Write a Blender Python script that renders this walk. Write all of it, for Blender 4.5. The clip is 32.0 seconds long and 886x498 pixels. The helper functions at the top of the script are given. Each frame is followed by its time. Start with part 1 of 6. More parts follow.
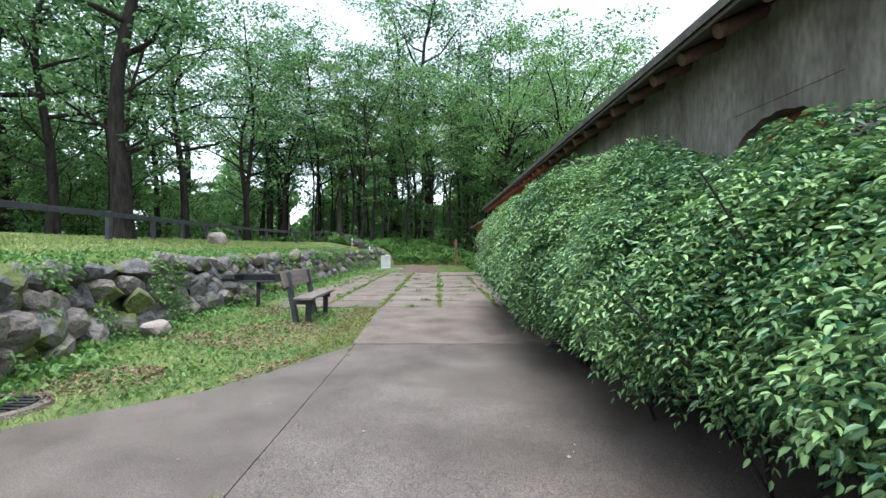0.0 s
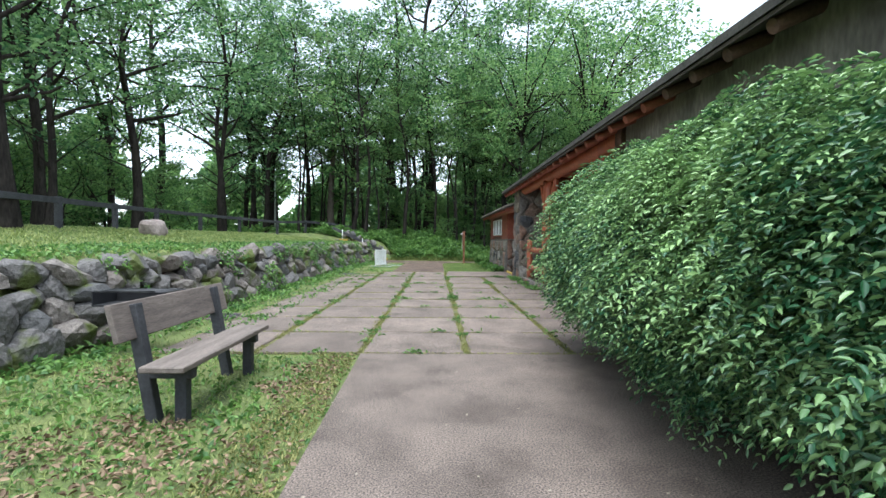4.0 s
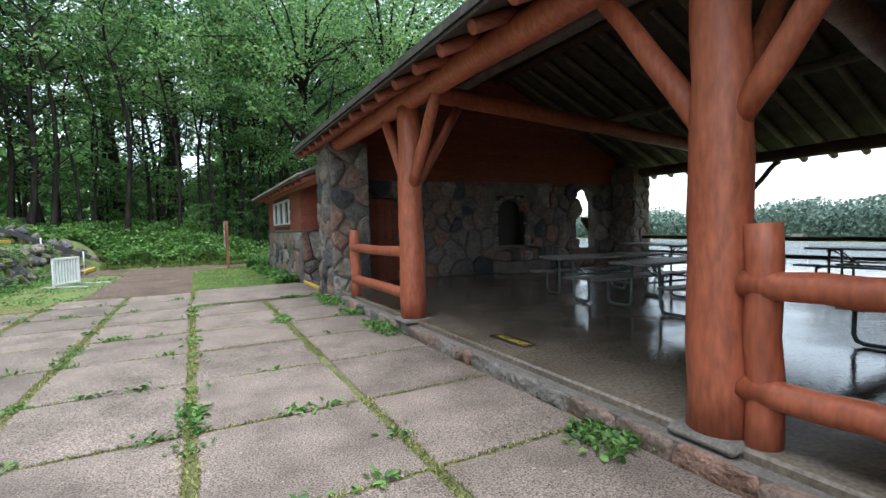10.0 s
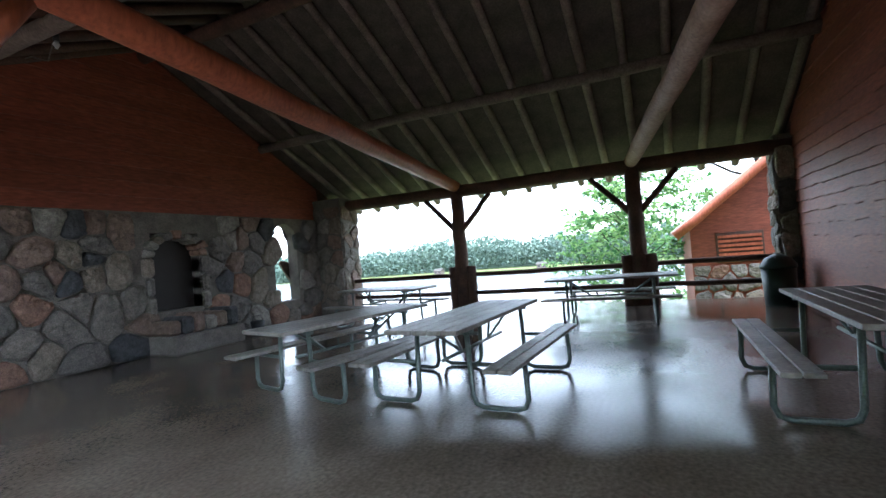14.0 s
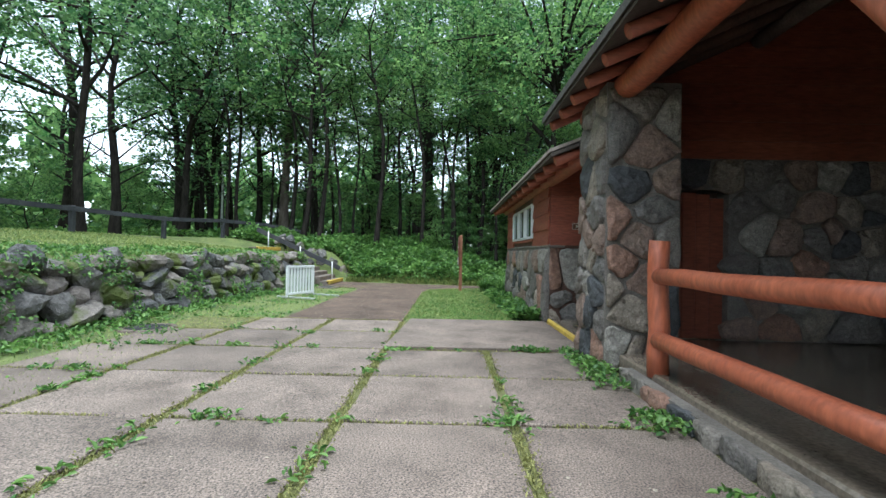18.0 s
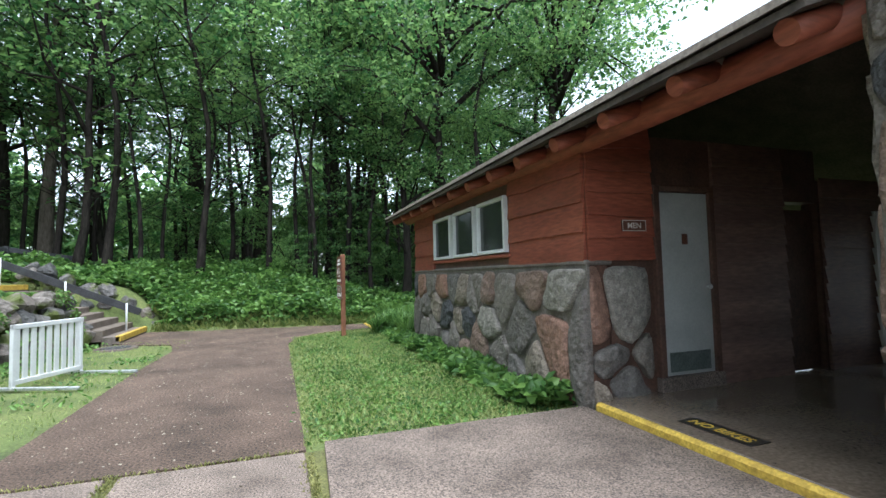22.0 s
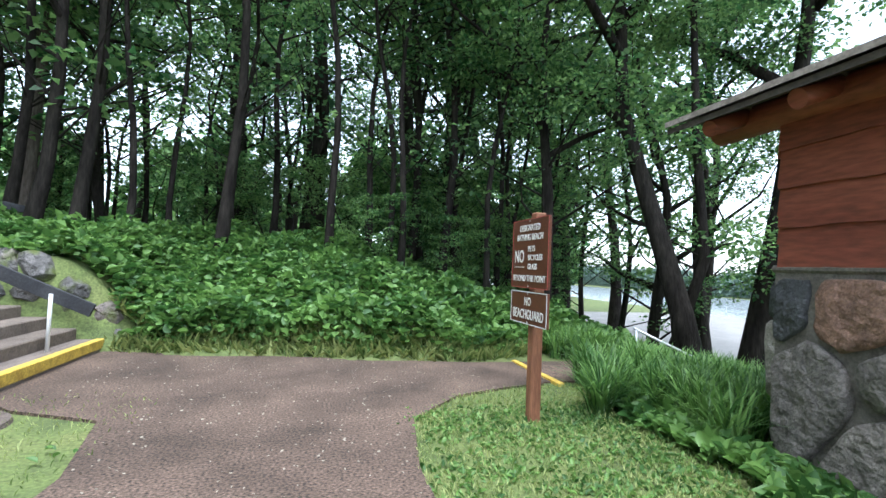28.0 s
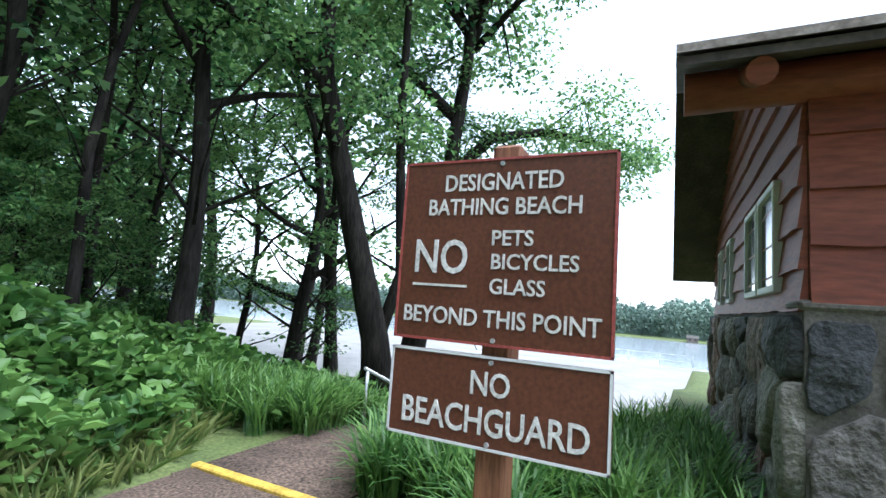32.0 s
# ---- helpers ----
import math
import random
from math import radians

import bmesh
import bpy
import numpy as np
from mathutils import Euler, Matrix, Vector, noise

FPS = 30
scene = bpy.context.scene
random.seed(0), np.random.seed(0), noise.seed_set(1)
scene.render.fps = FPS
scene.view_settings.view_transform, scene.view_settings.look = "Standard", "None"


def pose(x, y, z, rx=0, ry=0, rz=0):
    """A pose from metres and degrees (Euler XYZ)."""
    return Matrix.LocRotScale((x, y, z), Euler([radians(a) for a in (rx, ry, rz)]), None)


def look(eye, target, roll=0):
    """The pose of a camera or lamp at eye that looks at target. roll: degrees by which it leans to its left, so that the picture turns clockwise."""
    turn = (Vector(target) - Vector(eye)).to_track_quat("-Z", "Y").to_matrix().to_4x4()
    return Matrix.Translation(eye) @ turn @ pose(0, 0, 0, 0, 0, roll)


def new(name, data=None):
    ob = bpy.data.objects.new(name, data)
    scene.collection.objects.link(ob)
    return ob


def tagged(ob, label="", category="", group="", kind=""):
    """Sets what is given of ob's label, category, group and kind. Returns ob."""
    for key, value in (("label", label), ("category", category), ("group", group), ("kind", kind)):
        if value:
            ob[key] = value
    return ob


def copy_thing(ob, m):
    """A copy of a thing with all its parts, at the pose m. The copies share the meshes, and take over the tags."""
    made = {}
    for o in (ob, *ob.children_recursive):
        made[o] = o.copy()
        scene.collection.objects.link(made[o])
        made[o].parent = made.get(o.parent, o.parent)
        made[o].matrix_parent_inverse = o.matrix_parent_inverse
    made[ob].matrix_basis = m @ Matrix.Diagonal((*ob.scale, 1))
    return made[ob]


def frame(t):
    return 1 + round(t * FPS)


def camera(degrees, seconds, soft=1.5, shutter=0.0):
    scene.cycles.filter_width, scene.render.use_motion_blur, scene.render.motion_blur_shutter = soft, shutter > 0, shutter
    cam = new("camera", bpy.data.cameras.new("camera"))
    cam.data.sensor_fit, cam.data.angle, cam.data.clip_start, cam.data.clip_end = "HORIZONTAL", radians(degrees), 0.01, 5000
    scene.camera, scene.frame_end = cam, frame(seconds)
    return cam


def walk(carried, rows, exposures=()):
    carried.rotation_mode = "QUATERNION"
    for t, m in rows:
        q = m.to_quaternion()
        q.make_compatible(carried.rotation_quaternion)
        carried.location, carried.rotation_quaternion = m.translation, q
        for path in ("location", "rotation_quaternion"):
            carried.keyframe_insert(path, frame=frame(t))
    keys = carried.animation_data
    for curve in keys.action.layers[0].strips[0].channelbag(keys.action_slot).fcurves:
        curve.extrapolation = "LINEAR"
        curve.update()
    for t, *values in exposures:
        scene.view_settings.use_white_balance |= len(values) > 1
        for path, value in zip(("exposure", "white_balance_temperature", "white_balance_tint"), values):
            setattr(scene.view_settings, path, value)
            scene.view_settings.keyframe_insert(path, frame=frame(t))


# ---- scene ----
cam = camera(86, 32.0)
PATH = [
    (0, (-0.374, 2.717, 1.458), (-0.353, 4.717, 1.452), 0.1),
    (0.5, (-0.410, 3.326, 1.449), (-0.386, 5.325, 1.444), 0.4),
    (1, (-0.485, 3.966, 1.446), (-0.485, 5.966, 1.423), 0.7),
    (1.5, (-0.567, 4.563, 1.448), (-0.575, 6.563, 1.414), 0.4),
    (2, (-0.607, 5.140, 1.465), (-0.600, 7.139, 1.439), 0.7),
    (2.5, (-0.618, 5.693, 1.485), (-0.612, 7.693, 1.466), 1.3),
    (4.5, (-0.849, 8.829, 1.544), (-0.822, 10.828, 1.499), 0.2),
    (5, (-0.960, 9.617, 1.497), (-0.973, 11.616, 1.454), 0.7),
    (5.5, (-1.039, 10.235, 1.482), (-1.067, 12.234, 1.432), 0.8),
    (6, (-1.063, 10.894, 1.499), (-1.109, 12.892, 1.422), 0.8),
    (6.5, (-1.092, 11.570, 1.505), (-1.117, 13.568, 1.417), 0.9),
    (7, (-1.062, 12.250, 1.526), (-1.040, 14.248, 1.429), 0.6),
    (7.5, (-1.053, 12.850, 1.535), (-0.947, 14.845, 1.451), 0.4),
    (8, (-0.972, 13.461, 1.550), (-0.772, 15.450, 1.485), 0.2),
    (8.5, (-0.863, 14.028, 1.562), (-0.504, 15.995, 1.499), -0.0),
    (9, (-0.682, 14.717, 1.574), (-0.131, 16.638, 1.494), -0.7),
    (9.5, (-0.450, 15.347, 1.570), (0.291, 17.203, 1.487), -1.1),
    (10, (-0.226, 15.933, 1.574), (0.697, 17.705, 1.478), -1.6),
    (10.5, (-0.009, 16.450, 1.564), (1.053, 18.142, 1.468), -1.6),
    (11, (0.248, 16.975, 1.557), (1.471, 18.555, 1.462), -1.5),
    (11.5, (0.634, 17.437, 1.599), (2.001, 18.895, 1.524), -2.3),
    (12, (0.829, 17.800, 1.648), (2.313, 19.139, 1.583), -2.9),
    (12.5, (1.015, 18.172, 1.662), (2.606, 19.382, 1.598), -3.7),
    (13, (1.409, 18.573, 1.622), (3.095, 19.648, 1.569), -3.8),
    (13.5, (1.738, 18.872, 1.600), (3.493, 19.832, 1.589), -4.3),
    (14, (1.845, 18.991, 1.593), (3.666, 19.818, 1.614), -4.7),
    (14.5, (1.822, 19.019, 1.592), (3.703, 19.698, 1.626), -4.8),
    (16.5, (0.973, 18.984, 1.734), (2.622, 20.114, 1.775), -1.1),
    (17, (1.007, 19.439, 1.575), (2.136, 21.088, 1.643), -1.0),
    (17.5, (0.709, 19.946, 1.459), (1.231, 21.876, 1.507), 0.7),
    (18, (0.550, 20.591, 1.371), (0.524, 22.590, 1.389), 1.1),
    (18.5, (0.479, 21.090, 1.355), (0.213, 23.073, 1.377), 1.3),
    (19, (0.364, 21.614, 1.374), (0.049, 23.588, 1.415), 1.3),
    (19.5, (0.225, 22.215, 1.404), (-0.095, 24.189, 1.453), 1.3),
    (20, (0.060, 22.914, 1.430), (-0.224, 24.893, 1.488), 1.0),
    (20.5, (-0.071, 23.568, 1.449), (-0.314, 25.552, 1.514), 0.7),
    (21, (-0.220, 24.271, 1.459), (-0.378, 26.263, 1.542), 0.4),
    (21.5, (-0.387, 25.094, 1.453), (-0.243, 27.086, 1.561), -0.5),
    (22, (-0.579, 25.869, 1.470), (0.079, 27.755, 1.578), -1.5),
    (22.5, (-0.592, 26.486, 1.541), (0.431, 28.203, 1.623), -2.1),
    (23, (-0.459, 27.145, 1.618), (0.761, 28.729, 1.653), -2.3),
    (23.5, (-0.530, 27.725, 1.644), (0.790, 29.227, 1.645), -1.4),
    (24, (-0.813, 28.368, 1.635), (0.503, 29.874, 1.632), 0.2),
    (24.5, (-1.258, 29.037, 1.589), (-0.028, 30.614, 1.580), 1.5),
    (25, (-1.326, 29.853, 1.550), (-0.320, 31.582, 1.536), 2.0),
    (25.5, (-1.340, 30.539, 1.519), (-0.577, 32.388, 1.526), 3.0),
    (27.5, (-1.208, 33.258, 1.407), (-0.780, 35.210, 1.505), 2.8),
    (28, (-1.162, 33.753, 1.452), (-0.651, 35.685, 1.534), 2.3),
    (28.5, (-1.057, 34.323, 1.488), (-0.394, 36.208, 1.580), 2.3),
    (29, (-0.973, 35.096, 1.483), (-0.054, 36.869, 1.596), 3.2),
    (29.5, (-0.869, 35.751, 1.488), (0.263, 37.394, 1.626), 3.8),
    (30, (-0.793, 36.267, 1.486), (0.507, 37.780, 1.639), 4.2),
    (30.5, (-0.761, 36.661, 1.476), (0.685, 38.033, 1.645), 4.4),
    (31, (-0.729, 36.995, 1.472), (0.839, 38.223, 1.651), 4.8),
    (31.5, (-0.747, 37.271, 1.460), (0.938, 38.329, 1.661), 4.4),
    (32, (-0.749, 37.544, 1.443), (1.037, 38.417, 1.656), 4.1),
]
walk(cam, [(t, look(eye, target, roll)) for t, eye, target, roll in PATH], [(0, 1.85, 5900, 4), (9, 1.85, 5900, 4), (11.5, 2.2, 5800, 4), (13, 2.8, 5150, 8), (14.5, 3.4, 5600, 5), (16.5, 3.2, 5450, -5), (17.2, 2.55, 5500, -5), (18.2, 1.85, 5800, 1), (20, 1.85, 5900, 4), (22, 2.0, 5850, 4), (24, 1.9, 5800, 4), (26, 2.0, 5750, 5), (29, 2.2, 5600, 6), (32, 2.15, 5500, 6)])

# ---- world, sun, exposure ----
world = bpy.data.worlds.new("sky")
scene.world = world
world.use_nodes = True
wn, wl = world.node_tree.nodes, world.node_tree.links
sky = wn.new("ShaderNodeTexSky")
sky.sky_type = "NISHITA"
sky.sun_disc = False
sky.sun_elevation = radians(75)
sky.sun_rotation = radians(191)
sky.dust_density = 1.0
hsv = wn.new("ShaderNodeHueSaturation")
hsv.inputs["Saturation"].default_value = 0.32
wl.new(sky.outputs[0], hsv.inputs["Color"])
wl.new(hsv.outputs[0], wn["Background"].inputs["Color"])
wn["Background"].inputs["Strength"].default_value = 0.125

sun_data = bpy.data.lights.new("sun", "SUN")
sun_data.energy = 1.5
sun_data.angle = radians(48)
sun_data.color = (1.0, 0.97, 0.97)
sun = new("sun", sun_data)
sun.matrix_world = look((-2.7, 9.6, 40), (0, 20, 0))


# ---- materials ----
def surf(name, c1, c2, scale=3.0, rough=0.8, bump=0.3, fine=40.0, c3=None, rand=0.0, metallic=0.0, wet=None, stretch=(1, 1, 1), bump_dist=0.01, spec=0.5, speck=0.28):
    """Two-scale procedural surface in world metres. rand: brightness change from object to object. wet: (rough when wet, scale) patches."""
    m = bpy.data.materials.new(name)
    m.use_nodes = True
    n, l = m.node_tree.nodes, m.node_tree.links
    b = n["Principled BSDF"]
    geo = n.new("ShaderNodeNewGeometry")
    mp = n.new("ShaderNodeMapping")
    mp.inputs["Scale"].default_value = stretch
    l.new(geo.outputs["Position"], mp.inputs["Vector"])
    big = n.new("ShaderNodeTexNoise")
    big.inputs["Scale"].default_value, big.inputs["Detail"].default_value, big.inputs["Roughness"].default_value = scale, 6, 0.6
    l.new(mp.outputs[0], big.inputs["Vector"])
    ramp = n.new("ShaderNodeValToRGB")
    ramp.color_ramp.elements[0].color, ramp.color_ramp.elements[1].color = (*c1, 1), (*c2, 1)
    ramp.color_ramp.elements[0].position, ramp.color_ramp.elements[1].position = 0.32, 0.68
    if c3:
        e = ramp.color_ramp.elements.new(0.5)
        e.color = (*c3, 1)
    l.new(big.outputs["Fac"], ramp.inputs["Fac"])
    small = n.new("ShaderNodeTexNoise")
    small.inputs["Scale"].default_value, small.inputs["Detail"].default_value = fine, 4
    l.new(mp.outputs[0], small.inputs["Vector"])
    mr = n.new("ShaderNodeMapRange")
    mr.inputs["From Min"].default_value, mr.inputs["From Max"].default_value = 0.3, 0.7
    mr.inputs["To Min"].default_value, mr.inputs["To Max"].default_value = 1 - speck, 1 + speck
    l.new(small.outputs["Fac"], mr.inputs["Value"])
    mul = n.new("ShaderNodeMix")
    mul.data_type, mul.blend_type = "RGBA", "MULTIPLY"
    mul.inputs["Factor"].default_value = 1.0
    l.new(ramp.outputs["Color"], mul.inputs["A"])
    l.new(mr.outputs["Result"], mul.inputs["B"])
    col = mul.outputs["Result"]
    if rand:
        info = n.new("ShaderNodeObjectInfo")
        mr2 = n.new("ShaderNodeMapRange")
        mr2.inputs["To Min"].default_value, mr2.inputs["To Max"].default_value = 1 - rand, 1 + rand
        l.new(info.outputs["Random"], mr2.inputs["Value"])
        mul2 = n.new("ShaderNodeMix")
        mul2.data_type, mul2.blend_type = "RGBA", "MULTIPLY"
        mul2.inputs["Factor"].default_value = 1.0
        l.new(col, mul2.inputs["A"])
        l.new(mr2.outputs["Result"], mul2.inputs["B"])
        col = mul2.outputs["Result"]
    l.new(col, b.inputs["Base Color"])
    b.inputs["Roughness"].default_value = rough
    b.inputs["Metallic"].default_value = metallic
    b.inputs["Specular IOR Level"].default_value = spec
    if wet:
        wn_ = n.new("ShaderNodeTexNoise")
        wn_.inputs["Scale"].default_value, wn_.inputs["Detail"].default_value = wet[1], 3
        l.new(geo.outputs["Position"], wn_.inputs["Vector"])
        wr = n.new("ShaderNodeMapRange")
        wr.inputs["From Min"].default_value, wr.inputs["From Max"].default_value = 0.42, 0.58
        wr.inputs["To Min"].default_value, wr.inputs["To Max"].default_value = wet[0], rough
        l.new(wn_.outputs["Fac"], wr.inputs["Value"])
        l.new(wr.outputs["Result"], b.inputs["Roughness"])
    bp = n.new("ShaderNodeBump")
    bp.inputs["Strength"].default_value, bp.inputs["Distance"].default_value = bump, bump_dist
    l.new(small.outputs["Fac"], bp.inputs["Height"])
    l.new(bp.outputs["Normal"], b.inputs["Normal"])
    return m


def leafy(name, c1, c2, scale=1.2, rough=0.5, through_light=0.35):
    """Leaves: colour varies leaf by leaf and in drifts; some light passes through."""
    m = bpy.data.materials.new(name)
    m.use_nodes = True
    n, l = m.node_tree.nodes, m.node_tree.links
    b = n["Principled BSDF"]
    geo = n.new("ShaderNodeNewGeometry")
    noi = n.new("ShaderNodeTexNoise")
    noi.inputs["Scale"].default_value = scale
    l.new(geo.outputs["Position"], noi.inputs["Vector"])
    add = n.new("ShaderNodeMath")
    add.operation = "ADD"
    sub = n.new("ShaderNodeMath")
    sub.operation = "MULTIPLY_ADD"
    sub.inputs[1].default_value, sub.inputs[2].default_value = 0.7, -0.35
    l.new(geo.outputs["Random Per Island"], sub.inputs[0])
    l.new(noi.outputs["Fac"], add.inputs[0])
    l.new(sub.outputs[0], add.inputs[1])
    ramp = n.new("ShaderNodeValToRGB")
    ramp.color_ramp.elements[0].color, ramp.color_ramp.elements[1].color = (*c1, 1), (*c2, 1)
    ramp.color_ramp.elements[0].position, ramp.color_ramp.elements[1].position = 0.25, 0.75
    l.new(add.outputs[0], ramp.inputs["Fac"])
    l.new(ramp.outputs[0], b.inputs["Base Color"])
    b.inputs["Roughness"].default_value = rough
    tr = n.new("ShaderNodeBsdfTranslucent")
    l.new(ramp.outputs[0], tr.inputs["Color"])
    mix = n.new("ShaderNodeMixShader")
    mix.inputs[0].default_value = through_light
    l.new(b.outputs[0], mix.inputs[1])
    l.new(tr.outputs[0], mix.inputs[2])
    l.new(mix.outputs[0], n["Material Output"].inputs["Surface"])
    return m


def stone_mat(name, colours, moss=0.0):
    """Fieldstone: each stone takes its own colour; speckled grain."""
    m = bpy.data.materials.new(name)
    m.use_nodes = True
    n, l = m.node_tree.nodes, m.node_tree.links
    b = n["Principled BSDF"]
    info = n.new("ShaderNodeObjectInfo")
    ramp = n.new("ShaderNodeValToRGB")
    ramp.color_ramp.interpolation = "CONSTANT"
    el = ramp.color_ramp.elements
    el[0].color, el[0].position = (*colours[0], 1), 0
    el[1].color, el[1].position = (*colours[1], 1), 1 / len(colours)
    for k in range(2, len(colours)):
        e = el.new(k / len(colours))
        e.color = (*colours[k], 1)
    l.new(info.outputs["Random"], ramp.inputs["Fac"])
    geo = n.new("ShaderNodeNewGeometry")
    a = n.new("ShaderNodeTexNoise")
    a.inputs["Scale"].default_value, a.inputs["Detail"].default_value, a.inputs["Roughness"].default_value = 9, 8, 0.7
    l.new(geo.outputs["Position"], a.inputs["Vector"])
    mr = n.new("ShaderNodeMapRange")
    mr.inputs["From Min"].default_value, mr.inputs["From Max"].default_value = 0.25, 0.75
    mr.inputs["To Min"].default_value, mr.inputs["To Max"].default_value = 0.45, 1.5
    l.new(a.outputs["Fac"], mr.inputs["Value"])
    mul = n.new("ShaderNodeMix")
    mul.data_type, mul.blend_type = "RGBA", "MULTIPLY"
    mul.inputs["Factor"].default_value = 1.0
    l.new(ramp.outputs[0], mul.inputs["A"])
    l.new(mr.outputs[0], mul.inputs["B"])
    col = mul.outputs["Result"]
    sp = n.new("ShaderNodeTexNoise")
    sp.inputs["Scale"].default_value, sp.inputs["Detail"].default_value = 55, 4
    l.new(geo.outputs["Position"], sp.inputs["Vector"])
    sr = n.new("ShaderNodeMapRange")
    sr.inputs["From Min"].default_value, sr.inputs["From Max"].default_value = 0.35, 0.65
    sr.inputs["To Min"].default_value, sr.inputs["To Max"].default_value = 0.76, 1.24
    l.new(sp.outputs["Fac"], sr.inputs["Value"])
    sm = n.new("ShaderNodeMix")
    sm.data_type, sm.blend_type = "RGBA", "MULTIPLY"
    sm.inputs["Factor"].default_value = 1.0
    l.new(col, sm.inputs["A"])
    l.new(sr.outputs[0], sm.inputs["B"])
    col = sm.outputs["Result"]
    if moss:
        mo = n.new("ShaderNodeTexNoise")
        mo.inputs["Scale"].default_value, mo.inputs["Detail"].default_value = 1.7, 5
        l.new(geo.outputs["Position"], mo.inputs["Vector"])
        mm = n.new("ShaderNodeMapRange")
        mm.inputs["From Min"].default_value, mm.inputs["From Max"].default_value = 0.62 - moss, 0.7 - moss
        l.new(mo.outputs["Fac"], mm.inputs["Value"])
        mx = n.new("ShaderNodeMix")
        mx.data_type = "RGBA"
        l.new(mm.outputs[0], mx.inputs["Factor"])
        l.new(col, mx.inputs["A"])
        mx.inputs["B"].default_value = (0.085, 0.105, 0.02, 1)
        col = mx.outputs["Result"]
    l.new(col, b.inputs["Base Color"])
    b.inputs["Roughness"].default_value = 0.75
    f = n.new("ShaderNodeTexNoise")
    f.inputs["Scale"].default_value, f.inputs["Detail"].default_value = 11, 9
    l.new(geo.outputs["Position"], f.inputs["Vector"])
    bp = n.new("ShaderNodeBump")
    bp.inputs["Strength"].default_value, bp.inputs["Distance"].default_value = 1.0, 0.07
    l.new(f.outputs["Fac"], bp.inputs["Height"])
    l.new(bp.outputs["Normal"], b.inputs["Normal"])
    return m


def plain(name, c, rough=0.5, metallic=0.0):
    return surf(name, [v * 0.9 for v in c], [v * 1.1 for v in c], 6, rough, 0.1, 60, metallic=metallic)


M_SLAB = surf("weathered_concrete", (0.095, 0.071, 0.057), (0.20, 0.155, 0.127), 1.6, 0.7, 0.9, 75, rand=0.16, c3=(0.155, 0.12, 0.099), speck=0.95)
M_WALK = surf("damp_grey_concrete", (0.085, 0.066, 0.056), (0.165, 0.134, 0.117), 0.9, 0.5, 0.7, 90, wet=(0.32, 0.7), speck=0.7)
M_MOSS = surf("moss_and_soil", (0.07, 0.075, 0.026), (0.155, 0.15, 0.05), 5, 0.95, 0.8, 60, speck=0.45)
M_GRAVEL = surf("brown_wood_chip_gravel", (0.052, 0.034, 0.024), (0.135, 0.09, 0.066), 1.1, 0.9, 1.0, 45, bump_dist=0.02, speck=0.9)
M_GROUND = surf("grassy_soil", (0.06, 0.08, 0.026), (0.14, 0.155, 0.05), 1.3, 0.95, 0.8, 30, c3=(0.11, 0.14, 0.04), speck=0.4)
M_LAWN = surf("lawn_soil", (0.10, 0.13, 0.035), (0.22, 0.20, 0.09), 1.6, 0.95, 0.8, 30, c3=(0.13, 0.17, 0.045))
M_FLOOR = surf("wet_shelter_concrete", (0.105, 0.08, 0.06), (0.21, 0.168, 0.128), 0.8, 0.27, 0.12, 30, wet=(0.07, 0.4), speck=0.3)
M_RED = surf("worn_rust_red_paint", (0.30, 0.075, 0.035), (0.40, 0.115, 0.055), 2.5, 0.5, 0.25, 26, stretch=(1, 1, 0.25))
M_REDWOOD = surf("rust_red_board_paint", (0.20, 0.05, 0.028), (0.29, 0.082, 0.045), 2.0, 0.6, 0.35, 22, rand=0.1, stretch=(0.3, 0.3, 1.6))
# Duller and browner than the outer boards, for the breezeway past the door.
M_BROWNBOARD = surf("dull_brown_boards", (0.13, 0.07, 0.055), (0.21, 0.125, 0.1), 2.0, 0.6, 0.35, 22, rand=0.12, stretch=(0.3, 0.3, 1.6))
# Worn bare log, its colour also lightened for light from the lake.
M_WORNLOG_LIT = surf("worn_bare_log_lake_lit", (0.24, 0.13, 0.095), (0.38, 0.25, 0.20), 3, 0.7, 0.4, 26)
M_DARKLOG = surf("dark_brown_timber", (0.055, 0.03, 0.022), (0.12, 0.06, 0.04), 3, 0.75, 0.4, 30)
M_GREYLOG = surf("bare_grey_timber", (0.11, 0.085, 0.07), (0.20, 0.16, 0.13), 3, 0.8, 0.4, 30, rand=0.2)
M_ROOF = surf("old_mossy_shingles", (0.035, 0.03, 0.027), (0.09, 0.08, 0.07), 4, 0.9, 0.8, 35, c3=(0.06, 0.055, 0.045))
M_SHINGLE = surf("grey_brown_shingles", (0.22, 0.18, 0.15), (0.36, 0.31, 0.27), 5, 0.9, 0.7, 30, rand=0.15)
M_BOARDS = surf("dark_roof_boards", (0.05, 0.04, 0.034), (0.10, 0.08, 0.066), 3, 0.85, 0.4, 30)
M_MORTAR = surf("grey_mortar", (0.115, 0.1, 0.086), (0.19, 0.168, 0.146), 4, 0.9, 0.7, 45)
M_STONE = stone_mat("granite_fieldstone", [(0.17, 0.148, 0.128), (0.20, 0.135, 0.105), (0.14, 0.126, 0.114), (0.25, 0.225, 0.195), (0.19, 0.132, 0.102), (0.06, 0.06, 0.063), (0.21, 0.172, 0.135), (0.23, 0.13, 0.092), (0.135, 0.118, 0.105), (0.18, 0.155, 0.132)])
M_DRYSTONE = stone_mat("mossy_dry_stone", [(0.125, 0.115, 0.108), (0.085, 0.082, 0.08), (0.165, 0.138, 0.12), (0.105, 0.097, 0.09), (0.18, 0.155, 0.135)], moss=0.10)
M_BLACK = plain("black_iron", (0.02, 0.02, 0.022), 0.55)
